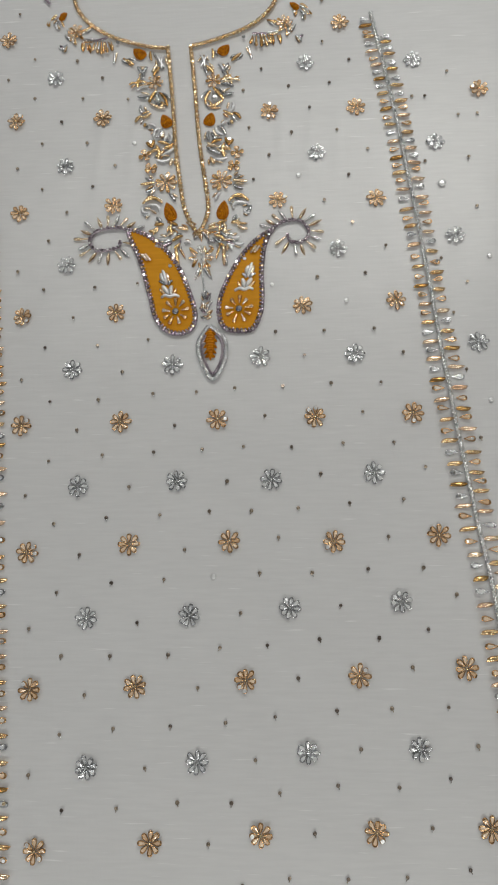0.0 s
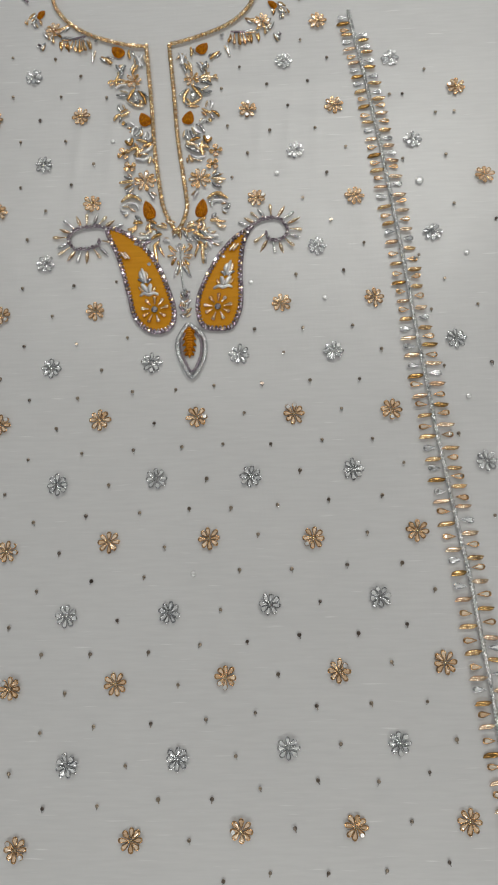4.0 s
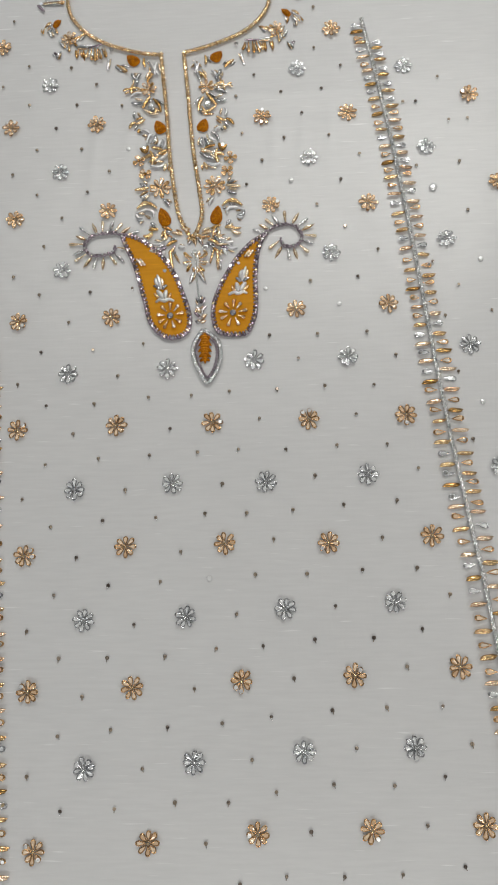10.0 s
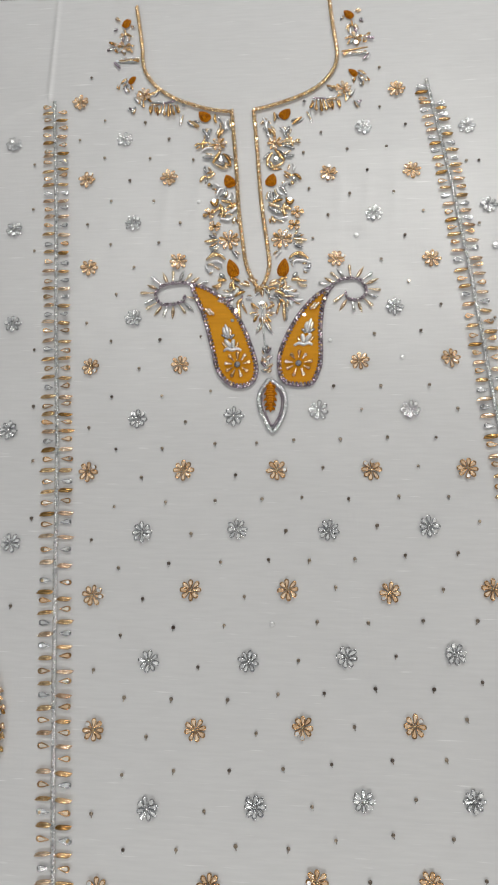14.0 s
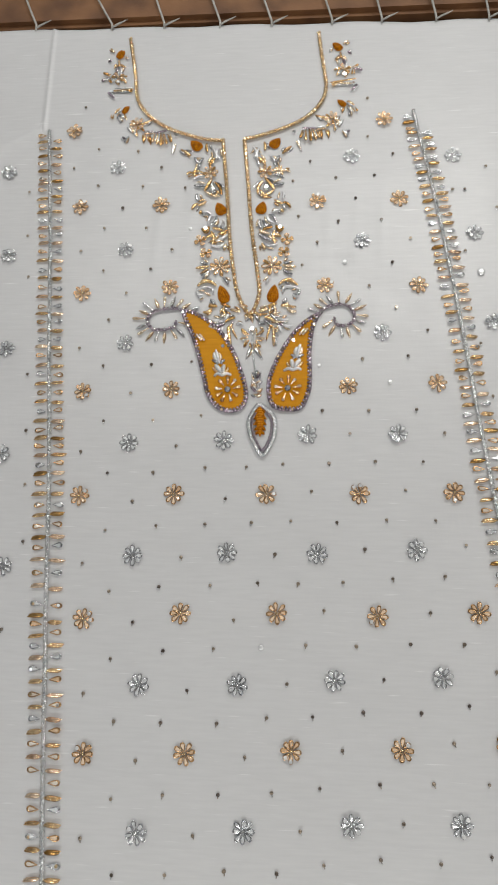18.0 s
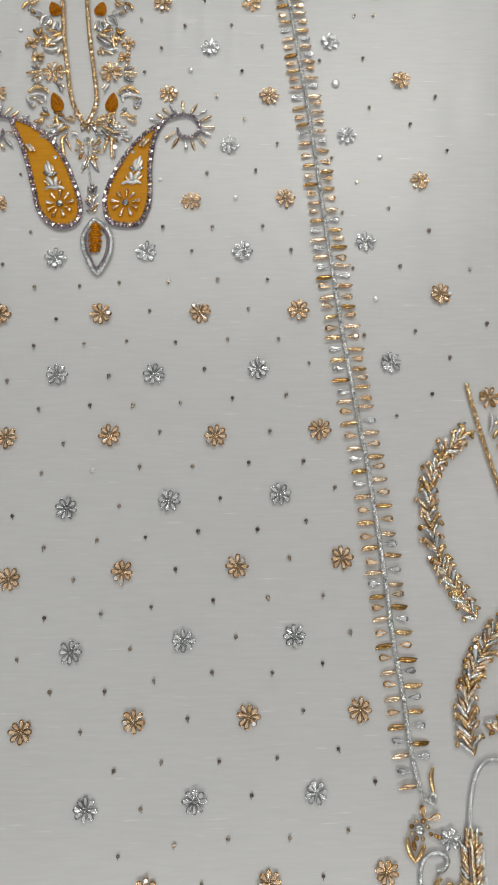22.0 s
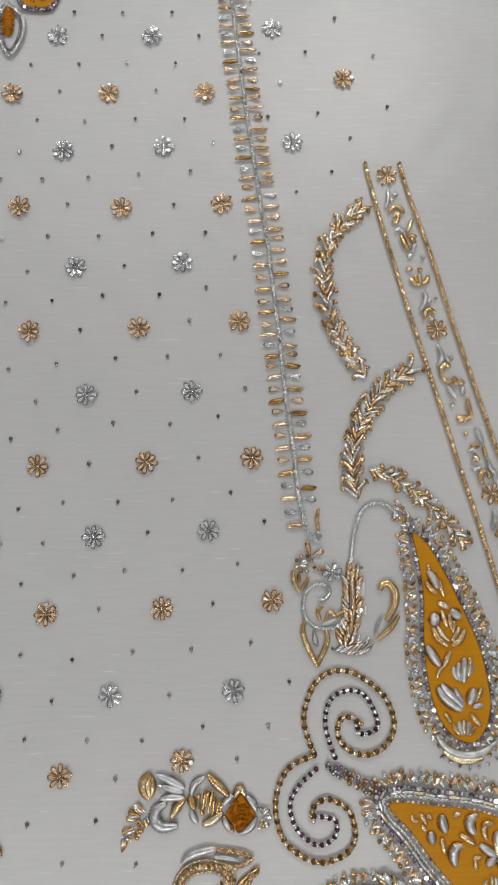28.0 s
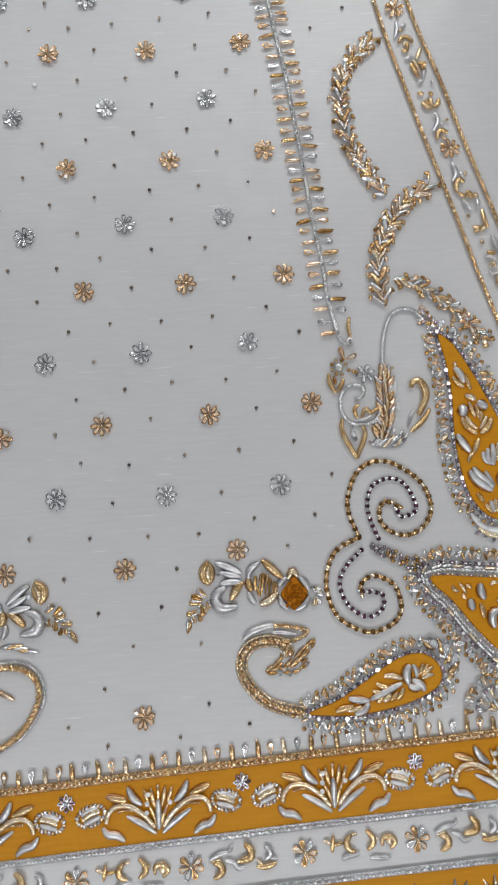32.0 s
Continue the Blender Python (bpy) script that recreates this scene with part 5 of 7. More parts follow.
STRIP_UPPER = [("stalk", "s", 0.20, ((34.89, -9.53), (34.97, -10.37), (34.67, -11.27))), ("bud", "s", 0.20, ((35.35, -10.15), (35.56, -10.04), (35.88, -9.93))), ("bud", "p", 0.16, ((35.12, -10.6), (35.33, -10.43), (35.5, -10.26))),
               ("curl", "g", 0.20, ((34.97, -11.83), (35.25, -11.33), (35.73, -11.16), (36.19, -11.45), (36.39, -11.84))), ("curl", "p", 0.18, ((35.43, -12.06), (35.71, -11.78), (36.02, -11.89))), ("curl", "g", 0.17, ((35.71, -11.72), (35.85, -12.17), (35.67, -12.62), (35.41, -12.73))),
               ("curl", "g", 0.18, ((35.26, -12.39), (35.51, -12.67), (35.89, -12.5))), ("long_leaf", "p", 0.22, ((37.1, -12.4), (36.87, -12.96), (36.58, -13.62))), ("leaf", "s", 0.20, ((35.48, -13.61), (35.86, -13.34), (36.32, -13.56))),
               ("long_leaf", "g", 0.22, ((35.99, -13.95), (36.22, -14.61), (36.66, -15.5))), ("long_leaf", "p", 0.17, ((36.26, -13.62), (36.55, -14.28), (36.79, -14.84))), ("leaf", "g", 0.18, ((36.67, -14.06), (37.09, -13.96), (37.5, -14.18))),
               ("leaf", "s", 0.20, ((37.42, -14.73), (37.15, -15.06), (37.02, -15.61))), ("leaf", "g", 0.18, ((36.92, -14.18), (37.17, -14.51), (37.36, -14.9))), ("bead_leaf", "s", 0.17, ((36.48, -16.05), (36.75, -15.88), (37.12, -15.83))),
               ("bead_leaf", "s", 0.16, ((37.8, -15.84), (37.95, -16), (37.99, -16.28))), ("cup", "g", 0.20, ((36.34, -17.09), (36.65, -17.14), (36.95, -17.26))), ("cup", "g", 0.18, ((37.43, -17.04), (37.63, -17.2), (37.78, -17.42))),
               ("cup", "g", 0.24, ((36.71, -18.02), (37.11, -18.51), (37.73, -18.62))), ("cup", "g", 0.22, ((38.34, -17.76), (38.21, -18.3), (37.78, -18.62))), ("cup", "p", 0.20, ((37.56, -17.59), (37.6, -18.08), (37.57, -18.57))),
               ("cup", "g", 0.18, ((37.14, -17.75), (37.23, -18.08), (37.37, -18.46))), ("stalk", "s", 0.22, ((37.75, -19.22), (38.09, -19.76), (37.9, -20.52), (37.47, -21.11))), ("bud", "s", 0.20, ((38.18, -20.09), (38.38, -20.2), (38.53, -20.36))),
               ("bud", "p", 0.16, ((38.81, -19.88), (38.96, -19.99), (39.01, -20.09))), ("curl", "g", 0.22, ((37.84, -21.91), (37.98, -21.27), (38.4, -21.01), (38.9, -21.33))), ("curl", "p", 0.18, ((38.27, -21.6), (38.47, -21.81), (38.72, -21.97)))]
STRIP_LOWER = [("stalk", "s", 0.22, ((38.92, -24.27), (39.2, -24.85), (39.27, -25.54), (38.83, -26.28))), ("bud", "s", 0.20, ((39.59, -25.44), (39.79, -25.55), (39.98, -25.81))), ("bud", "p", 0.17, ((40.11, -25.28), (40.15, -25.5), (40.09, -25.71))),
               ("curl", "g", 0.24, ((39.19, -27.33), (39.17, -26.59), (39.56, -26.07), (40, -26.39))), ("curl", "g", 0.20, ((39.29, -27.33), (39.79, -27.65), (40.2, -27.55))), ("bud", "g", 0.24, ((40.11, -27.23), (40.4, -27.55), (40.58, -28.02))),
               ("bud", "p", 0.26, ((40.71, -27.55), (40.91, -27.71), (41.05, -27.97))), ("leaf", "s", 0.24, ((39.66, -28.17), (40.05, -28.59), (40.43, -29.11))), ("leaf", "s", 0.22, ((41.04, -28.08), (41.07, -28.49), (40.95, -28.86))),
               ("bud", "p", 0.18, ((39.95, -29.52), (40.04, -29.73), (40.08, -29.94))), ("long_leaf", "g", 0.22, ((41.39, -29.12), (41.5, -29.95), (41.75, -30.99))), ("leaf", "g", 0.18, ((40.34, -30.77), (40.85, -30.88), (41.31, -30.78))),
               ("leaf", "p", 0.18, ((41.03, -31.29), (41.35, -30.99), (41.61, -30.78))), ("leaf", "g", 0.16, ((40.42, -31.29), (40.73, -31.19), (41.04, -31.09))), ("stalk", "s", 0.24, ((42.07, -31.71), (42.24, -32.33), (42.59, -33.21))),
               ("bud", "p", 0.20, ((40.99, -32.12), (41.08, -32.32), (41.17, -32.53))), ("leaf", "g", 0.22, ((41.48, -33.25), (41.82, -33.45), (42.23, -33.36))), ("stalk", "g", 0.18, ((42.59, -33.36), (42.7, -33.97), (42.87, -34.59))),
               ("leaf", "s", 0.18, ((41.19, -33.96), (41.71, -33.76), (42.19, -34.07))), ("curl", "p", 0.24, ((41.6, -34.78), (41.87, -34.47), (42.16, -34.73))), ("curl", "s", 0.18, ((41.43, -35.18), (41.82, -35.49), (42.33, -35.29))),
               ("stalk", "s", 0.24, ((42.88, -34.48), (43.13, -35.3), (43.46, -35.81), (43.41, -36.51))), ("curl", "g", 0.24, ((42.45, -36.81), (42.22, -36.3), (42.41, -35.7), (42.86, -35.65))), ("leaf", "g", 0.18, ((42.86, -35.65), (42.99, -36.01), (42.88, -36.31)))]
for unit in range(4):
    s0 = unit * 15.3
    x, y = strip_place(s0)
    fx, fy = x - 0.3, y
    neck_flower(fx, fy, 0.95, "old-gold bead flower between the slit cords", 8, (BROWN_GOLD, GOLD, BLUSH))
    bx, by = strip_place((unit % 2) * 15.3)
    coils = (STRIP_UPPER, STRIP_LOWER)[unit % 2]
    for part_coils in (coils[:14], coils[14:]):
        px, py = part_coils[0][3][0]
        ob = thing("strip_scroll", px + x - bx, py + y - by, "winding scroll of silver and gold wire coils between slit cords", "scroll motif", "strip scrolls")
        for name, tint, radius, pts in part_coils:
            bullion(ob, name, [(px + x - bx, py + y - by) for px, py in pts], radius * 1.1, COILS[tint], blunt=0.3)



def garland(pts, label, step, size, spread=33, mats=(GOLD, SILVER, BLUSH, PALE, SILVER, GOLD), turn=0):
    """Pairs of wire arms in overlapping chevrons along a stem, a dark bead at each arm's end."""
    ob = thing("leaf_garland", *pts[len(pts) // 2], label, "leaf garland", "leaf garlands")
    cord(ob, "stem", pts, 0.1, SILVER_CORD, z=0.1)
    path = smooth_path(pts, step)
    heads = headings(path)
    for i, (p, a) in enumerate(zip(path, heads)):
        for s in (-1, 1):
            aim = a + turn + s * spread + rng.uniform(-17, 17)
            long = size * rng.uniform(0.8, 1.15)
            r = math.radians(aim)
            piece(ob, "arm", ("crescent", "leaf", "crescent", "loop")[int(rng.random() * 4)], mats[(i + (s > 0)) % len(mats)], p.x, p.y, aim, long, 0.42 * rng.uniform(0.85, 1.2), 0.3, 0.04 + 0.06 * (i % 2), 10)
            if i % 4 < 3:
                piece(ob, "hooked_bead", "crescent", (GOLD, BROWN_GOLD, BLUSH)[i % 3], p.x + long * 0.94 * math.cos(r), p.y + long * 0.94 * math.sin(r), aim + s * 115, 0.5, 0.36, 0.3, 0.06, 10)
            elif s > 0:
                piece(ob, "spangle", "disc", GLASS, p.x + long * 0.9 * math.cos(r), p.y + long * 0.9 * math.sin(r), 0, 0.3, 0.3, 0.16, 0.3, 12)
    return ob


UPPER_GARLAND = [(32.35, -27.3), (30.8, -24.8), (29.65, -22.6), (29.0, -20.1), (28.85, -17.5), (29.35, -14.8), (30.7, -12.9), (32.15, -11.55)]
garland(UPPER_GARLAND, "curved garland of overlapping gold and silver leaf beads beside the slit", 0.5, 1.35)
garland([(31.35, -37.9), (31.0, -35.3), (31.4, -32.6), (32.35, -30.4), (34.05, -28.1), (36.2, -26.7)], "curved garland of gold and silver leaf beads above the tall paisley", 0.48, 1.45)
garland([(40.2, -41.4), (39.0, -40.0), (37.3, -38.3), (35.85, -37.0), (34.1, -35.95), (32.5, -35.4)], "slender leaf-bead branch bending over the tall paisley", 0.62, 1.15, 30, (PALE, GOLD, SILVER), 180)
garland([(2 * (2.15 - 0.1 * (y + 20)) - x - 0.7, y - 3.8) for x, y in UPPER_GARLAND],
        "curved garland of gold and silver leaf beads outside the seam", 0.5, 1.35)
end = thing("garland_tip", 31.9, -11.3, "pointed silver leaf at the garland's end", "leaf bead")
piece(end, "leaf", "leaf", SILVER, 31.4, -11.9, 55, 1.7, 0.42, 0.4, 0.05)
piece(end, "leaf", "leaf", GOLD, 31.0, -12.7, 30, 1.8, 0.42, 0.4, 0.05)


def bead_spiral(gold_pts, plum_pts, label):
    ob = thing("bead_spiral", *gold_pts[6], label, "bead spiral", "bead spirals")
    chain(ob, "umber_bead", "bead", [UMBER], gold_pts, 0.74, 0.54, 0.54, z=0.03, height=0.36)
    chain(ob, "gold_link", "bar", [GOLD, GOLD, PALE], gold_pts, 0.74, 0.58, 0.38, z=0.03, height=0.34)
    chain(ob, "plum_bead", "bead", [PLUM], plum_pts, 0.62, 0.45, 0.47, z=0.03, height=0.34)
    chain(ob, "silver_link", "bar", [SILVER], plum_pts, 0.62, 0.5, 0.32, z=0.03, height=0.3)
    return ob


bead_spiral([(27.25, -58.9), (26.44, -56.3), (27.15, -53.8), (28.54, -52.5), (30.59, -52.5), (33.0, -54.2), (33.94, -56.3), (33.42, -58.0), (32.06, -58.95), (30.55, -58.85), (29.37, -57.8), (29.33, -56.5), (30.03, -56.0), (30.86, -56.4)],
            [(28.99, -59.2), (28.38, -57.45), (28.25, -55.9), (28.89, -54.45), (30.47, -53.9), (31.7, -54.5), (32.44, -55.9), (32.5, -56.95), (31.3, -57.4), (30.9, -56.9)], "double spiral of gold and dark plum beads")
bead_spiral([(27.24, -59.0), (25.41, -59.8), (24.4, -61.2), (24.05, -63.1), (24.5, -65.1), (25.64, -66.4), (27.56, -67.2), (29.6, -66.65), (30.46, -65.5), (30.34, -64.0), (29.68, -63.0), (28.22, -62.4), (27.16, -63.0), (27.11, -63.7)],
            [(27.4, -60.1), (26.05, -61.3), (25.3, -62.5), (25.35, -63.7), (26.0, -64.95), (27.43, -65.9), (28.72, -65.4), (29.05, -64.4), (28.6, -63.9), (27.2, -63.7)], "double spiral of gold and dark plum beads, turned down")

PLUME_COMB = [(29.1, -50.8, 30.3, -50.2, "sl"), (29.4, -50.9, 30.7, -50.2, "sl"), (29.7, -51.0, 31.0, -50.1, "sl"), (30.1, -51.1, 31.4, -50.0, "pl"), (30.4, -51.1, 31.7, -50.0, "sl"), (30.8, -51.1, 32.1, -49.9, "sl"), (31.1, -51.1, 32.4, -49.9, "pl"), (31.5, -51.0, 32.5, -50.0, "sl"), (29.5, -50.5, 29.7, -50.1, "sc"), (30.0, -50.4, 30.2, -49.8, "sc"), (30.6, -50.2, 30.8, -49.7, "sc"), (31.1, -50.1, 31.3, -49.5, "sc"), (29.0, -50.7, 28.9, -50.4, "kl"), (31.8, -50.0, 32.0, -49.6, "sc")]
scroll_foot = thing("seam_scroll", 27.6, -46.5, "leaf and scroll finial of silver wire under the seam border", "scroll motif")
cord(scroll_foot, "stem", [(26.57, -39.34), (26.85, -40.5), (27.3, -41.25), (27.6, -41.55)], 0.19, SILVER_CORD)
bullion(scroll_foot, "tip_coil", [(27.98, -40.75), (27.82, -39.75), (28.02, -38.86)], 0.2, GOLD_COIL)
piece(scroll_foot, "ring_bead", "ring", SILVER, 27.88, -41.72, 88, 0.95, 0.76, 0.3, 0.02)
piece(scroll_foot, "looped_leaf", "loop", GOLD, 27.26, -42.95, 106, 1.35, 0.46, 0.28, 0.02)
piece(scroll_foot, "looped_leaf", "loop", PALE, 27.35, -42.8, 20, 1.1, 0.46, 0.28, 0.02)
piece(scroll_foot, "centre_bead", "bead", SILVER, 26.68, -43.52, 0, 0.85, 0.85, 0.4, 0.02)
for k in range(7):
    r = math.radians(20 + 45 * k)
    piece(scroll_foot, "petal_bead", "bead", BROWN_GOLD if k % 2 else GLEAM, 26.68 + 0.68 * math.cos(r), -43.52 + 0.68 * math.sin(r), 0, 0.4, 0.4, 0.3, 0.03, 9)
for x, y in ((27.57, -43.86), (27.95, -43.98), (28.25, -44.1)):
    piece(scroll_foot, "link_bead", "bead", BROWN_GOLD, x, y, 0, 0.38, 0.36, 0.3, 0.03, 9)
bullion(scroll_foot, "tulip_petal", [(25.67, -44.07), (25.76, -45.0), (26.2, -45.85)], 0.23, GOLD_COIL)
bullion(scroll_foot, "tulip_petal", [(27.04, -44.65), (26.72, -45.25), (26.25, -45.85)], 0.21, GOLD_COIL)
piece(scroll_foot, "tulip_heart", "leaf", BROWN_GOLD, 26.25, -45.1, 95, 0.9, 0.4, 0.3, 0.03)
for k in range(6):
    r = math.radians(12 + 60 * k)
    piece(scroll_foot, "star_petal", "loop", SILVER, 29.07 + 0.1 * math.cos(r), -44.26 + 0.1 * math.sin(r), 12 + 60 * k, 0.8, 0.44, 0.22, 0.02, 8)
bullion(scroll_foot, "curl_leaf", [(28.0, -48.3), (27.79, -47.5), (28.24, -47.06)], 0.2, GOLD_COIL)
bullion(scroll_foot, "curl_leaf", [(28.35, -48.3), (28.8, -47.5), (29.27, -47.85), (29.94, -47.45)], 0.2, GOLD_COIL)
bullion(scroll_foot, "curl_leaf", [(28.05, -48.55), (28.7, -48.45), (29.3, -48.15)], 0.16, SILVER_COIL)
piece(scroll_foot, "hanging_drop", "loop", SILVER, 27.4, -48.95, 278, 1.35, 0.5, 0.26, 0.02)
cord(scroll_foot, "scroll", [(27.88, -46.57), (28.47, -46.42), (28.81, -45.84), (28.49, -45.37), (27.78, -45.26), (27.09, -45.57), (26.64, -46.32), (26.54, -47.36), (26.93, -48.29), (27.74, -48.86), (28.71, -48.9), (29.53, -48.64), (30.1, -47.99), (30.37, -47.29)], 0.18, SILVER_CORD, pitch=0.5, label="curled silver cord", strands=3)
bullion(scroll_foot, "leaf_edge", [(26.62, -48.28), (26.48, -49.11), (26.74, -50.07), (27.17, -50.99), (27.68, -51.95)], 0.26, GOLD_COIL, label="gold pointed leaf outline")
bullion(scroll_foot, "leaf_edge", [(28.39, -49.01), (28.57, -49.72), (28.29, -50.62), (27.94, -51.27), (27.68, -51.95)], 0.26, GOLD_COIL, label="gold pointed leaf outline")
for x, y in ((26.71, -43.5), (27.62, -50.19)):
    piece(scroll_foot, "spangle", "disc", GLASS, x, y, 0, 0.44, 0.44, 0.2, 0.26, 8)

plume = thing("plume_motif", 31.2, -46.5, "tall plume of pale gold leaves on a hooked silver stem", "plume motif")
cord(plume, "stem", [(34.75, -39.4), (34.0, -38.65), (33.2, -38.4), (32.45, -38.5), (31.65, -39.2), (31.0, -41.1), (30.65, -43.9)], 0.2, SILVER_CORD, pitch=0.45, strands=3)
column = smooth_path([(30.06, -49.9), (30.56, -48.55), (30.74, -47.09), (30.73, -45.4), (30.88, -43.79)], 0.4)
for i, p in enumerate(column):
    narrow = 1.0 if i < len(column) - 3 else 0.7
    for s in (-1, 1):
        piece(plume, "plume_leaf", "leaf", (PALE, GOLD, PALE, SILVER, BLUSH)[(i + 2 * (s > 0)) % 5], p.x + s * 0.22, p.y - 0.4, 88 - s * 36 * narrow + rng.uniform(-7, 7), rng.uniform(1.05, 1.3) * narrow, 0.44, 0.34, 0.03, 7)
    piece(plume, "middle_leaf", "bar", (PALE, GOLD)[i % 2], p.x, p.y - 0.5, 90 + rng.uniform(-16, 16), 0.95, 0.32, 0.3, 0.18, 7)
    if i % 3 == 0:
        piece(plume, "spangle", "disc", GLEAM, p.x + 0.72, p.y + 0.3, 0, 0.3, 0.3, 0.16, 0.18, 12)
strokes(plume, PLUME_COMB, wide=0.4, cap=0.5, z=0.06)
# Two long glints on the plume, painted as white leaves.
for x, y, long in ((31.6, -46.3, 1.3), (31.75, -47.9, 0.9)):
    piece(plume, "bright_leaf", "leaf", GLINT_WHITE, x, y, 86, long, 0.46, 0.3, 0.12, 4)
bullion(plume, "hook_leaf", [(34.66, -47.85), (33.94, -48.87), (32.75, -49.85)], 0.25, GOLD_COIL, label="gold coil leaf")
bullion(plume, "hook_leaf", [(32.55, -49.5), (32.8, -48.6), (33.25, -47.8)], 0.17, SILVER_COIL)
bullion(plume, "hook", [(33.09, -45.79), (33.3, -45.3), (33.9, -45.22), (34.36, -45.9), (34.38, -46.7), (34.1, -47.4), (33.55, -48.35)], 0.36, GOLD_COIL, label="gold hooked tip")


# ---- large paisleys ----
def grown(outline, by):
    """The outline moved outwards, in centimetres."""
    path = smooth_path(outline, 1.1, True)
    ang = headings(path, True)
    turn = sum(a.x * b.y - a.y * b.x for a, b in zip(path, path[1:] + path[:1]))
    s = -90 if turn > 0 else 90
    return [(p.x + by * math.cos(math.radians(a + s)), p.y + by * math.sin(math.radians(a + s))) for p, a in zip(path, ang)]


TALL_COILS = [("bud_petal", "s", 0.26, ((37.22, -44.16), (37.68, -44.75), (37.99, -45.63))), ("bud_petal", "g", 0.22, ((36.98, -44.99), (37.4, -45.62), (37.97, -46.06))), ("bud_petal", "g", 0.20, ((38.17, -44.85), (38.33, -45.63), (38.54, -46.31))),
              ("bud_bead", "p", 0.17, ((37.24, -43.63), (37.33, -43.87), (37.32, -44.12))), ("tulip_crown", "p", 0.26, ((37.93, -46.83), (38.41, -46.98), (38.89, -47.28))), ("tulip_petal", "s", 0.36, ((37.4, -47.74), (37.63, -48.12), (37.5, -48.69))),
              ("tulip_petal", "s", 0.32, ((39.03, -47.42), (39.4, -47.76), (39.87, -48.06))), ("tulip_cup", "g", 0.28, ((37.45, -48.83), (37.85, -49.7), (38.69, -50.37))), ("tulip_cup", "g", 0.28, ((40.16, -49.01), (39.78, -49.82), (38.98, -50.37))),
              ("tulip_cup", "p", 0.20, ((37.84, -48.7), (38.2, -49.37), (38.81, -49.95))), ("tulip_cup", "p", 0.20, ((39.74, -48.82), (39.41, -49.48), (39, -49.95))), ("tulip_heart", "g", 0.20, ((38.24, -47.41), (38.45, -48.13), (38.71, -48.85))),
              ("tulip_heart", "g", 0.20, ((38.82, -47.66), (38.98, -48.38), (39.05, -49))), ("tulip_heart", "g", 0.18, ((39.32, -48.29), (39.3, -48.72), (39.13, -49.29))), ("stalk", "g", 0.24, ((38.86, -50.8), (38.54, -51.45), (38.27, -52.06))),
              ("stalk", "g", 0.18, ((38.27, -52.06), (37.81, -52.48), (37.7, -52.94))), ("side_leaf", "s", 0.28, ((36.89, -50.34), (37.39, -51.2), (37.93, -52.01))), ("comb_leaf", "s", 0.24, ((39.99, -51.38), (40, -52.18), (39.89, -53.35))),
              ("comb_leaf", "s", 0.20, ((39.54, -51.75), (39.45, -52.5), (39.66, -53.25))), ("comb_leaf", "p", 0.20, ((40.48, -51.29), (40.5, -51.95), (40.31, -52.79))), ("comb_leaf", "s", 0.20, ((39.04, -52.07), (39.16, -52.64), (39.47, -53.16))),
              ("comb_leaf", "s", 0.18, ((40.74, -51.96), (40.57, -52.33), (40.3, -52.89))), ("broad_leaf", "s", 0.30, ((37.71, -53.69), (38.06, -54.35), (38.75, -55.01), (39.59, -55.57))), ("broad_leaf", "s", 0.26, ((38.01, -53.41), (38.6, -54.17), (39.25, -54.74), (39.7, -55.3))),
              ("broad_leaf", "p", 0.16, ((38.22, -54.02), (38.77, -54.54), (39.13, -55.11))), ("broad_leaf", "s", 0.20, ((39.1, -53.8), (39.45, -54.51), (39.8, -55.21))), ("right_leaf", "s", 0.30, ((40.74, -53.83), (40.51, -54.52), (40.24, -55.08))),
              ("right_leaf", "g", 0.22, ((41.37, -53.75), (41.14, -54.3), (40.78, -54.85))), ("right_leaf", "s", 0.20, ((41.43, -55.14), (41, -55.23), (40.56, -55.31))), ("foot_leaf", "g", 0.20, ((38.14, -55.74), (38.46, -56.11), (38.67, -56.58))),
              ("foot_leaf", "g", 0.22, ((40.29, -55.82), (40.7, -56.33), (41.2, -56.8))), ("shell_rib", "s", 0.20, ((39.3, -56.45), (39.42, -56.95), (39.58, -57.51))), ("shell_rib", "p", 0.22, ((39.74, -56.32), (39.76, -56.96), (39.77, -57.51))),
              ("shell_rib", "s", 0.20, ((40.16, -56.51), (40.08, -57.06), (39.92, -57.51))), ("shell_rib", "g", 0.18, ((38.81, -56.67), (39.12, -57.18), (39.44, -57.6))), ("shell_rib", "g", 0.18, ((40.67, -56.88), (40.41, -57.29), (40.06, -57.61)))]
SCALLOPS = [(37.7, -57.8, 37.8, -58.5, "sl"), (38.1, -58.9, 38.4, -58.3, "gl"), (38.5, -59.3, 38.8, -58.5, "gl"), (39.2, -59.6, 39.4, -58.8, "gl"), (39.8, -59.8, 40.0, -59.0, "gl"), (40.5, -59.8, 40.6, -59.0, "gl"), (41.2, -59.6, 41.2, -59.0, "gl"), (41.8, -59.3, 41.8, -58.7, "gl"), (42.4, -58.9, 42.2, -58.2, "gl"), (38.2, -59.2, 37.7, -59.4, "kl"), (38.8, -59.6, 38.4, -59.8, "sl"), (39.5, -59.8, 39.2, -60.2, "sl"), (40.2, -60.0, 40.1, -60.4, "sl"), (41.0, -60.0, 40.9, -60.3, "sl"), (41.6, -59.7, 41.8, -60.1, "sl"), (42.3, -59.3, 42.6, -59.6, "sl")]
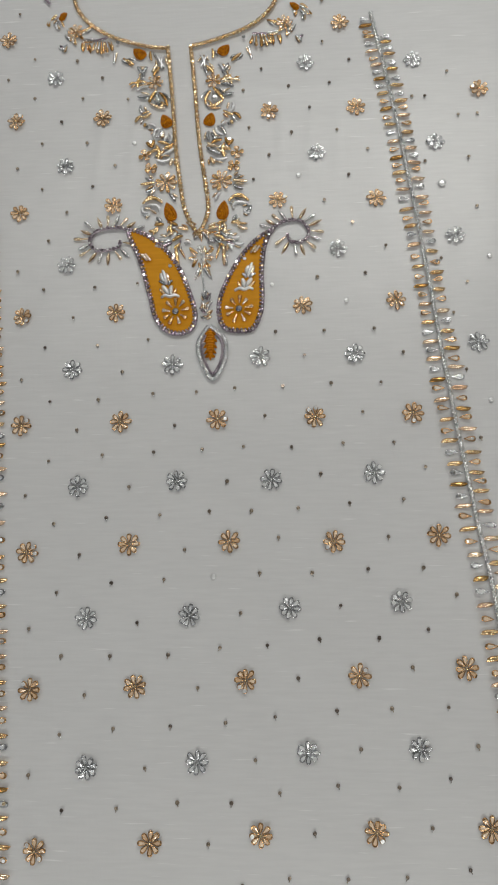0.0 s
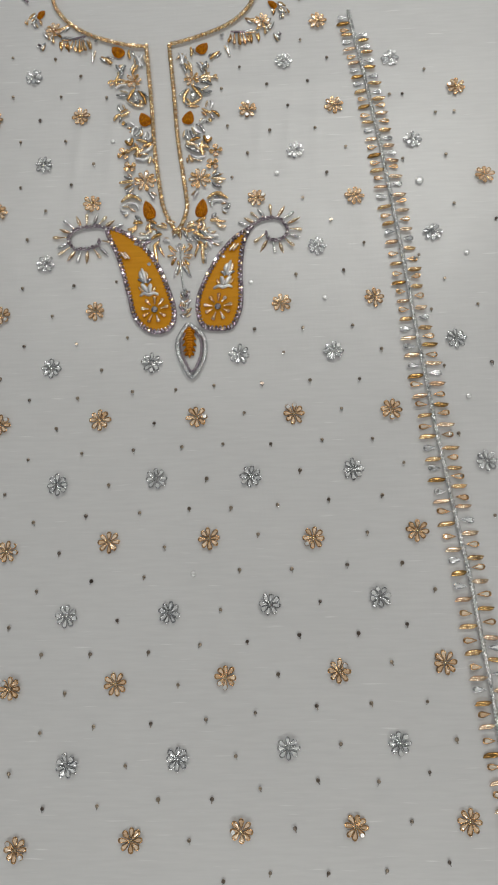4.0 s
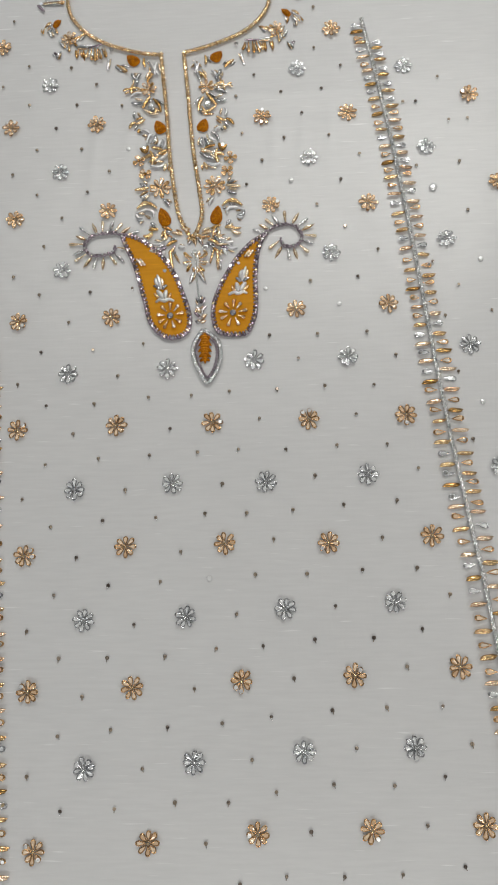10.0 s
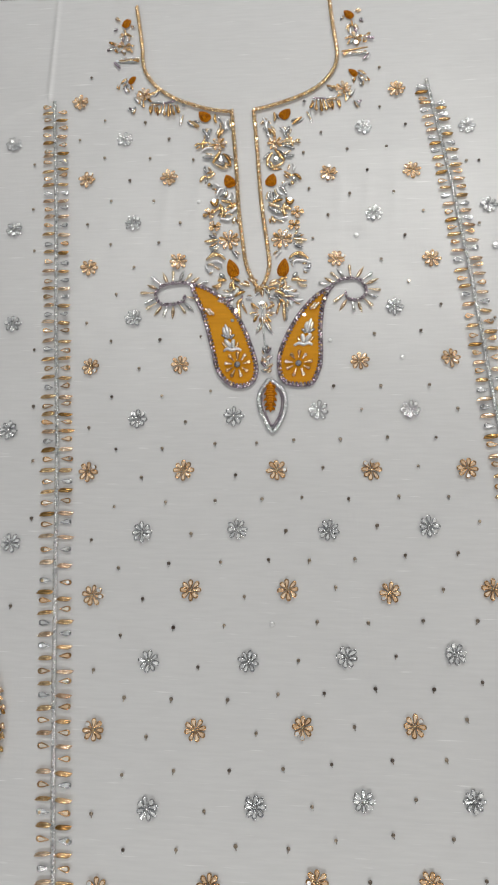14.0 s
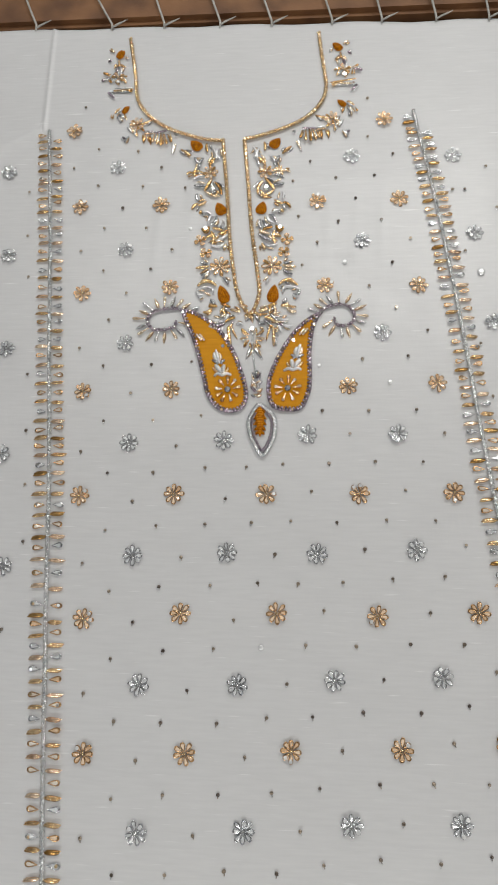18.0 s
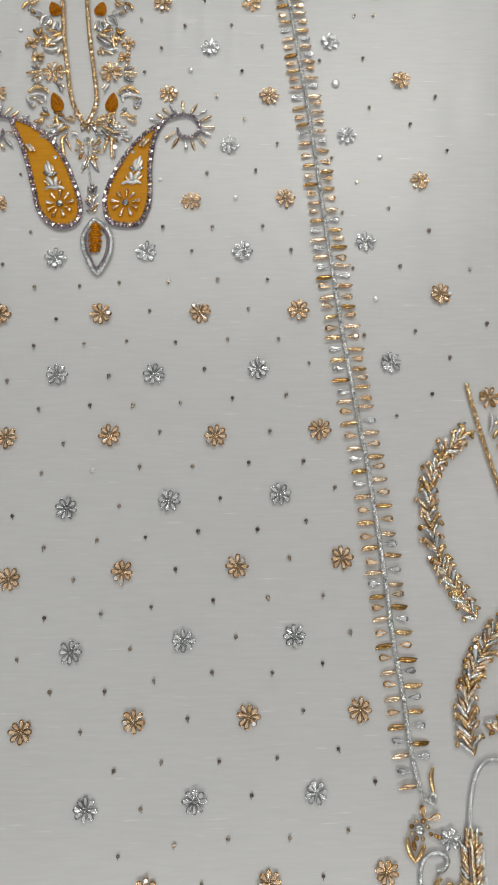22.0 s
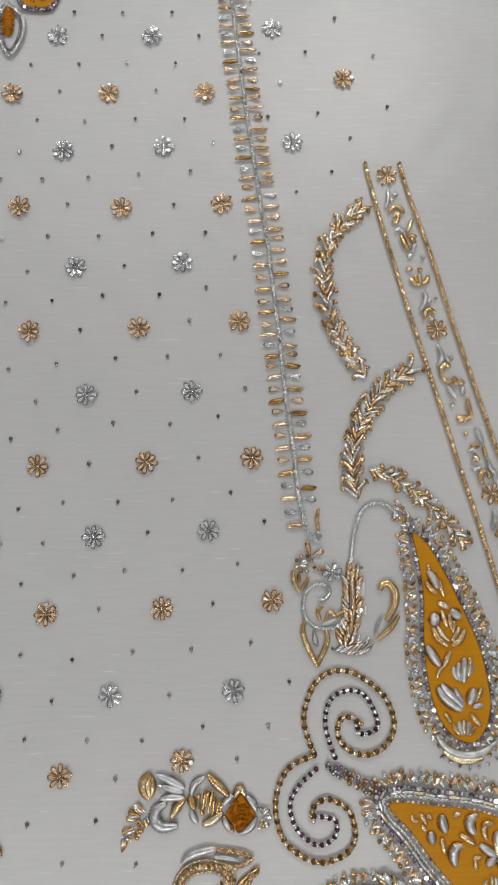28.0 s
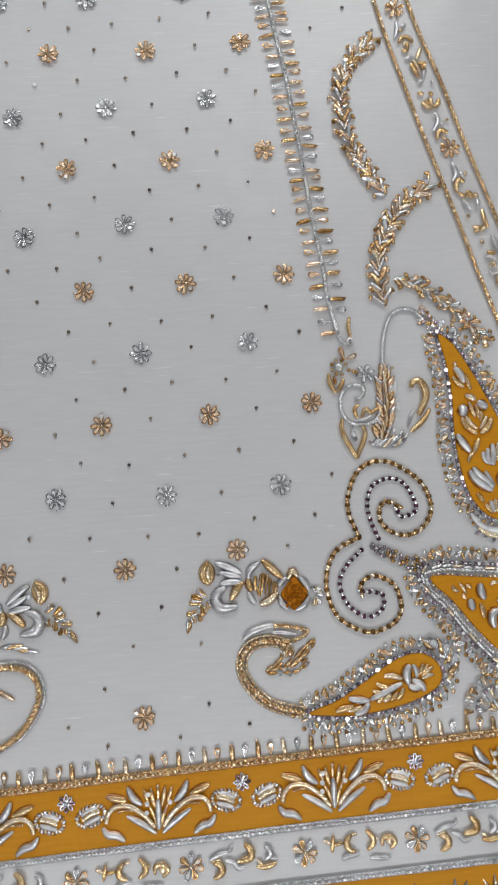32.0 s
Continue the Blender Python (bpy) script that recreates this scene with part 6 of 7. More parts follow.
BROAD_COILS = [("curl", "g", 0.18, ((35.13, -63.66), (35.3, -64.06), (35.72, -64.2))), ("curl", "g", 0.18, ((35.75, -63.54), (36.06, -63.9), (36.32, -64.44))), ("curl", "g", 0.18, ((36.35, -63.68), (36.67, -63.91), (36.76, -64.09))),
               ("curl", "g", 0.18, ((35.94, -64.43), (36.12, -64.74), (36.15, -64.97))), ("leaf_coil", "s", 0.26, ((36.62, -64.93), (36.69, -65.46), (36.81, -65.9))), ("crescent_coil", "s", 0.28, ((37.62, -63.66), (37.64, -64.33), (37.88, -65.04))),
               ("leaf_coil", "g", 0.22, ((37.49, -65.39), (37.61, -65.92), (37.67, -66.62))), ("curl", "p", 0.18, ((38.55, -63.9), (38.8, -63.64), (39.17, -63.69))), ("crescent_coil", "s", 0.30, ((38.56, -67.52), (38.4, -66.9), (38.57, -66.24), (39.15, -66.03))),
               ("leaf_coil", "g", 0.26, ((38.96, -65.15), (39.55, -65.51), (40.27, -65.97))), ("crescent_coil", "s", 0.30, ((40.29, -63.84), (39.91, -64.06), (39.88, -64.63), (40.22, -65.17))), ("curl", "p", 0.18, ((40.01, -63.93), (40.3, -63.75), (40.62, -63.85))),
               ("crescent_coil", "g", 0.26, ((41.82, -64.4), (41.21, -64.39), (40.99, -64.83), (41.14, -65.63))), ("stem_coil", "s", 0.26, ((40.56, -65.97), (41.19, -66.42), (41.91, -66.88))), ("leaf_coil", "g", 0.20, ((40.17, -67.02), (40.19, -67.46), (40.21, -67.98))),
               ("curl", "g", 0.18, ((39.94, -67.06), (40.5, -66.94), (40.78, -67.03))), ("star_petal", "s", 0.28, ((42.02, -64.98), (42.08, -65.56), (42.22, -66.44))), ("star_petal", "s", 0.28, ((42.1, -66.88), (42.67, -66.71), (43.33, -66.55))),
               ("star_petal", "s", 0.28, ((41.99, -67.05), (42.43, -67.59), (42.81, -68.29))), ("star_petal", "s", 0.26, ((41.81, -67.05), (41.42, -67.31), (41.08, -67.56))), ("star_petal", "p", 0.20, ((41.91, -66.88), (41.99, -66.31), (41.79, -65.64))),
               ("frond", "g", 0.20, ((42.02, -68.28), (41.98, -68.93), (42.12, -69.58))), ("frond", "g", 0.20, ((41.41, -68.27), (41.47, -68.83), (41.2, -69.48))), ("frond", "p", 0.18, ((40.97, -68.61), (40.86, -68.91), (40.7, -69.21))),
               ("frond", "s", 0.18, ((41.72, -68.49), (41.78, -69.06), (41.66, -69.66))), ("bud_coil", "p", 0.30, ((42.83, -65.57), (43.1, -65.84), (43.31, -66.11))), ("frond", "g", 0.18, ((42.35, -65.03), (42.56, -65.3), (42.59, -65.66)))]
LYING_COILS = [("tip_leaf", "g", 0.26, ((24.02, -73.65), (24.79, -73.42), (25.65, -73.3))), ("tip_leaf", "s", 0.24, ((27, -73.11), (26.48, -73.71), (25.7, -73.99))), ("side_leaf", "s", 0.24, ((25.23, -72.64), (25.97, -72.81), (27.01, -72.93))),
               ("tip_leaf", "p", 0.18, ((24.97, -73.62), (25.54, -73.62), (26.32, -73.34))), ("side_leaf", "g", 0.20, ((27.32, -72.13), (27.91, -72.31), (28.39, -72.29))), ("side_leaf", "g", 0.22, ((27.69, -71.52), (28.24, -71.82), (28.9, -71.96))),
               ("side_leaf", "p", 0.26, ((28.4, -71.01), (29.16, -70.97), (30, -71.29))), ("stem_coil", "s", 0.24, ((27.11, -72.88), (28.29, -72.37), (29.97, -71.66))), ("side_leaf", "g", 0.22, ((27.66, -73.15), (27.96, -72.9), (28.27, -72.65))),
               ("side_leaf", "p", 0.24, ((28.23, -73.1), (28.64, -72.8), (28.95, -72.51))), ("side_leaf", "g", 0.22, ((28.81, -73.04), (29.26, -72.71), (29.47, -72.36))), ("side_leaf", "g", 0.22, ((29.48, -72.99), (29.8, -72.56), (30.07, -72.03))),
               ("cup_petal", "s", 0.30, ((30.76, -70.15), (30.42, -70.86), (30.53, -71.78))), ("cup_petal", "s", 0.26, ((30.53, -71.88), (30.99, -72.09), (31.66, -72.04))), ("cup_petal", "s", 0.26, ((31.88, -72.41), (31.58, -71.85), (30.85, -71.44))),
               ("cup_petal", "s", 0.20, ((31.05, -70.17), (31.29, -70.73), (31.28, -71.28))), ("stamen", "g", 0.20, ((31.92, -70.13), (31.78, -70.58), (31.49, -71.11))), ("stamen", "g", 0.20, ((32.76, -70.46), (32.25, -70.79), (31.73, -71.22))),
               ("stamen", "p", 0.18, ((32.8, -71.1), (32.31, -71.16), (31.71, -71.4))), ("stamen", "g", 0.18, ((32.33, -70.21), (32.11, -70.56), (31.81, -70.95)))]


def large_paisley(outline, coils, label, silver_line=False, reach=1.25, round_end=None):
    """A satin patch edged with smoky glass beads, a jumble of small wire loops and an outer row of dark gold beads."""
    ob = thing("large_paisley", *outline[len(outline) // 2], label, "paisley motif", "skirt paisleys")
    pad(ob, "silk_patch", outline, MUSTARD, 0.14, "mustard satin patch")
    inner = 0.16
    if silver_line:
        chain(ob, "inner_bead", "bead", [SMOKE, GLEAM, PALE], grown(outline, 0.1), 0.42, 0.28, 0.28, True, z=0.1)
        cord(ob, "silver_line", grown(outline, 0.5), 0.17, SILVER_CORD, True, label="silver cord line")
        chain(ob, "tube_bead", "bar", [PALE, SILVER, SILVER], grown(outline, 0.8), 0.95, 0.9, 0.3, True, z=0.1, jitter=3)
        inner = 1.15
    chain(ob, "edge_bead", "bead", [SMOKE, SMOKE, SILVER_DARK, SMOKE, GLASS], grown(outline, inner), 0.4, 0.44, 0.42, True, z=0.03, height=0.26)
    chain(ob, "edge_spangle", "disc", [GLASS], grown(outline, inner + 0.05), 1.25, 0.34, 0.34, True, z=0.33, height=0.12, tilt=7.0)
    ring = smooth_path(grown(outline, inner + 0.32), 0.66, True)
    heads = headings(ring, True)
    mid = sum(ring, Vector()) / len(ring)
    for i, (p, a) in enumerate(zip(ring, heads)):
        d = p - mid
        out = a + 90 if math.cos(math.radians(a + 90)) * d.x + math.sin(math.radians(a + 90)) * d.y > 0 else a - 90
        r = math.radians(out)
        c, q = math.cos(r), math.sin(r)
        far = reach * rng.uniform(0.66, 0.86)
        lean = rng.choice((-34, 30)) + rng.uniform(-14, 14)
        piece(ob, "fringe_loop", "loop" if i % 3 else "leaf", (SILVER, PALE, SILVER, GOLD)[int(rng.random() * 4)], p.x + 0.06 * c, p.y + 0.06 * q, out + lean, far * 0.95, 0.44, 0.15, 0.0, 7)
        piece(ob, "fringe_thread", "crescent", (SILVER, BROWN_GOLD, BLUSH)[i % 3], p.x, p.y, out - 0.9 * lean, far * 0.8, 0.24, 0.13, 0.0, 7)
        piece(ob, "fringe_bead", "bead", (BROWN_GOLD, GLEAM, GLASS, BROWN_GOLD)[i % 4], p.x + far * c, p.y + far * q, 0, 0.42, 0.42, 0.2, 0.02, 9)
    for name, tint, radius, pts in coils:
        leaf = bullion(ob, name, pts, radius * 1.2, COILS[tint], z=0.12, blunt=0.25)
        # A wider, darker coil set lower outlines each broad silver one.
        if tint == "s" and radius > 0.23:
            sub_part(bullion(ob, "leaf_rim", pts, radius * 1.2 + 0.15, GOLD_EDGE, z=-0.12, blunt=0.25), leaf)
    if round_end:
        cx, cy, a0, a1, rad = round_end
        for k in range(7):
            a = a0 + (a1 - a0) * k / 6
            r = math.radians(a)
            piece(ob, "scallop", "loop" if k % 2 else "leaf", SILVER if k % 2 else GOLD, cx + rad * math.cos(r), cy + rad * math.sin(r), a + 60, 1.5, 0.7, 0.5, 0.05)
            piece(ob, "scallop", "leaf", SILVER, cx + (rad + 0.5) * math.cos(r), cy + (rad + 0.5) * math.sin(r), a + 85, 1.3, 0.42, 0.45, 0.05)
    return ob


tall = large_paisley([(36.05, -40.9), (36.5, -43.4), (36.8, -46.4), (36.7, -50.3), (37.03, -53.8), (37.9, -56.5), (39.4, -58.0), (40.85, -58.0), (41.9, -56.3), (42.06, -54.0), (41.4, -50.5), (40.1, -47.3), (38.9, -44.7), (37.4, -42.0)],
              TALL_COILS,
              "tall mustard satin paisley with beaded edge and inner silver blossoms")
strokes(tall, SCALLOPS)
for k in range(14):
    bx, by = 35.9 - 0.09 * k + rng.uniform(-0.55, 0.55), -40.5 + 0.13 * k + rng.uniform(-0.3, 0.3)
    piece(tall, "tip_loop", "loop" if k % 2 else "leaf", (SILVER, PALE, GOLD, SILVER)[k % 4], bx, by, rng.uniform(60, 200), 0.75, 0.4, 0.16, 0.02, 8)
    piece(tall, "tip_bead", "bead", (SMOKE, BROWN_GOLD, GLASS, SMOKE)[k % 4], bx + rng.uniform(-0.4, 0.4), by + rng.uniform(-0.3, 0.3), 0, 0.38, 0.38, 0.24, 0.02, 9)
SCALLOP_EDGE = [(37.45, -57.5), (37.99, -58.3), (38.87, -58.9), (40.05, -59.12), (41.25, -58.9), (42.35, -58.2)]
bullion(tall, "scallop_edge", SCALLOP_EDGE, 0.32, SILVER_COIL, blunt=0.4, label="silver scalloped edge")
bullion(tall, "scallop_edge", [(x, y - 0.5) for x, y in SCALLOP_EDGE[1:-1]], 0.28, PALE_COIL, blunt=0.3, label="pale gold scalloped edge")
large_paisley([(33.3, -62.85), (37.7, -63.1), (41.2, -63.65), (44.1, -65.0), (45.05, -67.4), (44.35, -69.75), (42.0, -71.05), (39.6, -70.2), (37.35, -68.0), (35.1, -65.05)],
              BROAD_COILS,
              "broad mustard satin paisley with silver cord line and beaded edge", True, 1.15)
large_paisley([(21.6, -73.7), (24.4, -72.7), (27.0, -71.2), (29.6, -69.7), (31.6, -69.25), (33.05, -69.95), (33.55, -71.25), (32.8, -72.4), (30.2, -73.45), (26.75, -74.05), (24.3, -74.05)],
              LYING_COILS,
              "lying mustard satin paisley above the hem with a gold curled tail", False, 1.1, (32.6, -70.6, -20, 75, 1.6))
knot = thing("paisley_knot", 31.5, -60.9, "knot of smoky beads where spirals and paisley meet", "bead cluster")
for t in range(15):
    u = t / 14
    for side in (-1, 0, 1):
        piece(knot, "bead", "bead", (SMOKE, GLASS, BROWN_GOLD, SMOKE, SILVER_DARK)[int(rng.random() * 5)], 28.4 + 4.2 * u + side * (0.12 + 0.2 * u) + rng.uniform(-0.14, 0.14), -59.9 - 2.1 * u + side * (0.18 + 0.24 * u) + rng.uniform(-0.14, 0.14), 0, 0.4, 0.38, 0.32, 0.03, 10)

curl = thing("paisley_tail", 17.6, -70.0, "gold cord tail curling into a feathered head above the hem", "scroll motif")
TAIL = [(21.3, -73.6), (19.31, -73.04), (18.2, -72.49), (17.05, -71.4), (16.32, -70.17), (16.22, -69.05), (16.69, -68.05), (17.71, -67.47), (18.95, -67.4), (19.99, -67.79), (20.44, -68.54)]
cord(curl, "tail", TAIL, 0.3, GOLD_CORD, pitch=0.8, label="thick gold cord")
for side in (-1, 1):
    heads = headings([Vector((*p, 0)) for p in TAIL])
    cord(curl, "tail_edge", [(x + side * 0.42 * math.cos(math.radians(a + 90)), y + side * 0.42 * math.sin(math.radians(a + 90))) for (x, y), a in zip(TAIL, heads)], 0.13, PALE_CORD, label="pale edge cord")
HEAD_B = [(19.8, -68.8, 18.8, -69.6, "gl"), (18.9, -69.5, 18.2, -70.0, "gl"), (18.3, -70.1, 19.3, -70.1, "bl"), (18.8, -69.9, 19.7, -69.6, "gl"), (19.7, -69.9, 20.4, -69.2, "bl"), (20.0, -69.6, 20.7, -69.0, "gl"), (20.3, -69.8, 21.2, -68.9, "gl"), (20.7, -69.7, 21.4, -68.9, "bl"), (21.0, -69.4, 21.9, -68.3, "gl"), (21.4, -69.1, 22.2, -68.0, "gl"), (20.8, -69.0, 22.0, -67.9, "gl"), (21.9, -68.0, 22.7, -67.4, "gl"), (22.7, -67.6, 22.3, -68.3, "bl"), (22.2, -68.3, 21.6, -69.0, "gl"), (21.2, -69.9, 22.1, -69.4, "gl"), (19.8, -69.0, 19.6, -68.5, "bl"), (20.0, -68.9, 20.4, -68.4, "gl"), (20.4, -68.9, 20.9, -68.3, "bl"), (19.7, -70.1, 20.5, -70.2, "bl"), (20.5, -70.2, 21.3, -70.0, "gl"), (21.3, -69.9, 22.0, -69.5, "bl"), (19.4, -69.7, 20.1, -70.0, "gl"), (19.0, -69.9, 19.8, -69.3, "bl"), (21.4, -69.4, 22.0, -69.1, "bl")]
bullion(curl, "crest_coil", [(16.5, -67.1), (17.3, -66.5), (19.15, -66.02)], 0.34, SILVER_COIL, label="thick silver coil")
cord(curl, "crest_leaf", [(19.2, -66.15), (20.4, -66.25), (22.1, -66.75), (21.1, -67.4), (19.8, -67.5)], 0.22, GOLD_CORD, label="gold pointed leaf outline")
bullion(curl, "crest_heart", [(19.05, -66.7), (20.1, -66.8), (21.05, -67.0)], 0.2, SILVER_COIL)
strokes(curl, HEAD_B, wide=0.42, z=0.05)
chain(curl, "tail_bead", "bead", [GLEAM, GOLD, BLUSH], TAIL, 0.5, 0.42, 0.36, z=0.26, height=0.24)
for x, y in ((19.85, -69.86), (20.31, -70.31), (21.81, -69.58), (19.5, -70.22)):
    piece(curl, "spangle", "disc", GLASS, x, y, 0, 0.34, 0.34, 0.2, 0.2, 8)

arch = thing("scallop_arch", 38.4, -73.4, "half-round arch of silver and gold scallops above the hem", "arch motif")
for ring, n, size, wide, kind, wires in ((2.35, 15, 0.85, 0.62, "club", (PALE, SILVER, GOLD)), (1.95, 15, 0.4, 0.4, "bead", (SMOKE, GLASS)), (1.15, 9, 0.8, 0.5, "club", (SILVER, PALE)), (0.2, 7, 0.85, 0.45, "leaf", (PALE, SILVER, GOLD))):
    for k in range(n):
        a = 4 + 172 * k / (n - 1) + rng.uniform(-4, 4)
        r = math.radians(a)
        piece(arch, "scallop" if kind == "club" else kind, kind, wires[k % len(wires)], 38.3 + ring * math.cos(r), -74.5 + ring * math.sin(r), a, size, wide, wide * 0.6, 0.03, 9)
for k in range(6):
    r = math.radians(15 + 30 * k)
    piece(arch, "spangle", "disc", GLASS, 38.3 + 2.85 * math.cos(r), -74.5 + 2.85 * math.sin(r), 0, 0.36, 0.36, 0.2, 0.3, 9)

BUD_B = [(13.5, -63.2, 12.8, -62.7, "gc"), (13.1, -63.6, 12.2, -63.1, "bc"), (13.4, -63.7, 13.7, -64.3, "gc"), (13.0, -63.9, 12.0, -63.7, "gc"), (12.9, -64.1, 13.2, -64.8, "bc"), (12.6, -64.4, 11.7, -64.7, "gc"), (12.6, -64.7, 12.9, -65.3, "bc"), (12.2, -64.9, 12.4, -65.4, "gc"), (12.0, -65.2, 11.7, -66.4, "gl"), (12.9, -63.8, 12.7, -64.3, "sl")]
ROSE_B = [(17.8, -63.0, 17.9, -61.8, "bc"), (18.1, -63.2, 18.3, -61.7, "gc"), (18.3, -63.3, 18.6, -61.6, "bc"), (18.6, -63.4, 18.9, -61.8, "gc"), (18.9, -63.5, 19.2, -62.1, "bc"), (19.2, -63.5, 19.5, -62.4, "bc"), (19.5, -63.3, 19.7, -62.6, "gc"), (17.8, -62.5, 18.1, -63.5, "bc")]
GEM = [(23.0, -63.5, 22.85, -62.95, "sc"), (23.0, -63.5, 23.5, -63.1, "sc"), (23.0, -63.9, 22.7, -64.6, "pc"), (23.1, -63.9, 23.4, -64.5, "sc"), (23.1, -63.7, 23.7, -63.8, "sc")]
SPRAY_COILS = [("cup_coil", "g", 0.36, ((13.82, -60.25), (13.3, -61.0), (13.35, -61.7), (13.82, -62.25))), ("cup_coil", "p", 0.3, ((13.9, -60.35), (13.68, -61.2), (13.88, -62.2))), ("cup_coil", "g", 0.24, ((13.95, -60.5), (14.08, -61.2), (13.95, -62.1))),
               ("trumpet_coil", "s", 0.36, ((14.35, -60.4), (15.5, -60.85), (16.65, -61.45))), ("trumpet_coil", "s", 0.3, ((14.75, -61.25), (15.6, -61.5), (16.5, -61.75))), ("trumpet_coil", "s", 0.34, ((14.7, -62.25), (15.7, -62.15), (16.65, -62.2))),
               ("crescent_coil", "s", 0.5, ((15.2, -62.55), (14.45, -63.0), (14.3, -63.75), (14.85, -64.35), (16.15, -64.25))),
               ("gold_leaf", "g", 0.36, ((16.75, -62.2), (16.2, -62.7), (15.6, -63.7))), ("rose_petal", "s", 0.3, ((17.2, -62.1), (17.45, -61.2), (18.3, -60.6))),
               ("rose_petal", "g", 0.36, ((18.5, -60.4), (19.4, -61.3), (20.25, -62.1))), ("rose_petal", "g", 0.34, ((17.15, -61.9), (17.25, -62.5), (17.5, -63.06))), ("rose_petal", "s", 0.28, ((17.15, -63.1), (17.4, -63.7), (17.75, -64.1))),
               ("rose_petal", "p", 0.38, ((18.1, -64.25), (18.9, -63.95), (19.75, -63.3))), ("gem_frame", "s", 0.3, ((21.7, -62.1), (22.2, -62.65), (22.5, -63.3))), ("gem_frame", "s", 0.3, ((22.5, -63.75), (22.0, -64.5), (21.2, -64.95))),
               ("gem_frame", "s", 0.28, ((19.85, -63.6), (20.1, -64.3), (20.65, -64.85))), ("gem_frame", "s", 0.26, ((19.85, -62.8), (20.1, -62.4), (20.6, -62.05))), ("gem_point", "p", 0.3, ((20.7, -62.2), (21.15, -61.55), (21.6, -62.1)))]


def bud_spray(mirror=False):
    """A spray of buds and a framed amber diamond; mirrored for the other side of the skirt."""
    def at(x, y, a=0.0):
        if not mirror:
            return x, y, a
        # Laid out as the other one's mirror image, turned a little.
        c, q = math.cos(math.radians(13.9)), math.sin(math.radians(13.9))
        return -2.51 - c * x - q * y, 0.78 - q * x + c * y, 180 - a + 13.9

    x, y, _ = at(16.5, -62.6)
    ob = thing("bud_spray", x, y, "spray of gold buds, silver leaves and a framed amber diamond", "flower spray", "hem sprays")

    def place(px, py):
        return at(px, py)[:2]

    for rows in (BUD_B, GEM):
        strokes(ob, rows, True, place=place, wide=0.62, cap=0.5, double=True)
    for name, tint, radius, pts in SPRAY_COILS:
        coil = bullion(ob, name, [place(*p) for p in pts], 0.92 * radius, COILS[tint], z=0.06, blunt=0.12)
        # A slightly wider, darker coil lies lower as an outline.
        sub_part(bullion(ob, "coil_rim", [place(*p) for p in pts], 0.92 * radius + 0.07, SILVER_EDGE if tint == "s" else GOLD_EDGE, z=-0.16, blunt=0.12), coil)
    strokes(ob, ROSE_B, True, wide=0.5, z=0.1, place=place)
    pad(ob, "amber_bed", [place(*p) for p in ((21.25, -62.0), (21.8, -62.7), (22.4, -63.45), (21.8, -64.2), (21.05, -64.95), (20.5, -64.2), (20.0, -63.45), (20.6, -62.7))], AMBER, 0.16)
    for k in range(22):
        u, w = k * 2.4, (k / 22) ** 0.5
        kx, ky, ka = at(21.05 + 0.85 * w * math.cos(u), -63.55 + 1.05 * w * math.sin(u), k * 67)
        piece(ob, "amber_knot", "crescent", AMBER, kx, ky, ka, 0.5, 0.3, 0.3, 0.1, 8)
    for px, py in ((14.6, -61.37), (12.75, -62.8), (12.28, -63.63)):
        qx, qy = place(px, py)
        piece(ob, "spangle", "disc", GLASS, qx, qy, 0, 0.4, 0.4, 0.2, 0.2, 8)
    return ob


bud_spray()
bud_spray(True)
left_curl = thing("paisley_tail", -2.6, -70.5, "gold cord tail of a paisley curling above the hem", "scroll motif")
cord(left_curl, "tail", [(-8.0, -75.2), (-5.4, -75.0), (-3.4, -74.0), (-2.0, -72.5), (-1.25, -70.7), (-1.6, -69.2), (-2.9, -68.3), (-4.6, -68.2), (-5.6, -69.0)], 0.3, GOLD_CORD, pitch=0.8, label="thick gold cord")
cord(left_curl, "tail_edge", [(-5.0, -75.2), (-3.0, -74.1), (-1.55, -72.5), (-0.8, -70.7), (-1.2, -69.0), (-2.6, -67.85), (-4.6, -67.7)], 0.14, SILVER_CORD)
chain(left_curl, "feather_leaf", "leaf", [SILVER, GOLD], [(-2.6, -66.9), (-3.6, -66.6), (-4.6, -66.5)], 0.5, 1.6, 0.42, turn=190, z=0.05)
chain(left_curl, "feather_leaf", "leaf", [PALE, GOLD], [(-3.4, -70.9), (-4.4, -70.4), (-5.4, -69.8)], 0.55, 1.4, 0.42, turn=0, z=0.05)


# ---- hem ----
def hem_y(x, base):
    """The hem's lines run almost straight across; base is their height at x = 16 cm."""
    return base + 0.0455 * (x - 16.2) - 0.0002 * (x - 16.2) ** 2


def hem_line(base, x0=-34.0, x1=56.0, n=12):
    return [(x0 + (x1 - x0) * k / n, hem_y(x0 + (x1 - x0) * k / n, base)) for k in range(n + 1)]


def hem_band(name, top, bottom, mat, label):
    ob = thing(name, 16.0, (top + bottom) / 2, label, "hem band")
    up, down = hem_line(top), hem_line(bottom)
    o = origin(ob) / CM
    n = len(up)
    verts = []
    for z in (0.0, 0.05):
        verts += [((x - o.x) * CM, (y - o.y) * CM, z * CM) for x, y in up + down]
    faces = []
    for i in range(n - 1):
        faces += [(2 * n + n + i, 2 * n + n + i + 1, 2 * n + i + 1, 2 * n + i), (i, i + 1, 2 * n + i + 1, 2 * n + i), (n + i + 1, n + i, 3 * n + i, 3 * n + i + 1)]
    band = new("satin_band", link_mesh("satin_band", verts, faces, mat, False))
    band.parent = ob
    return ob


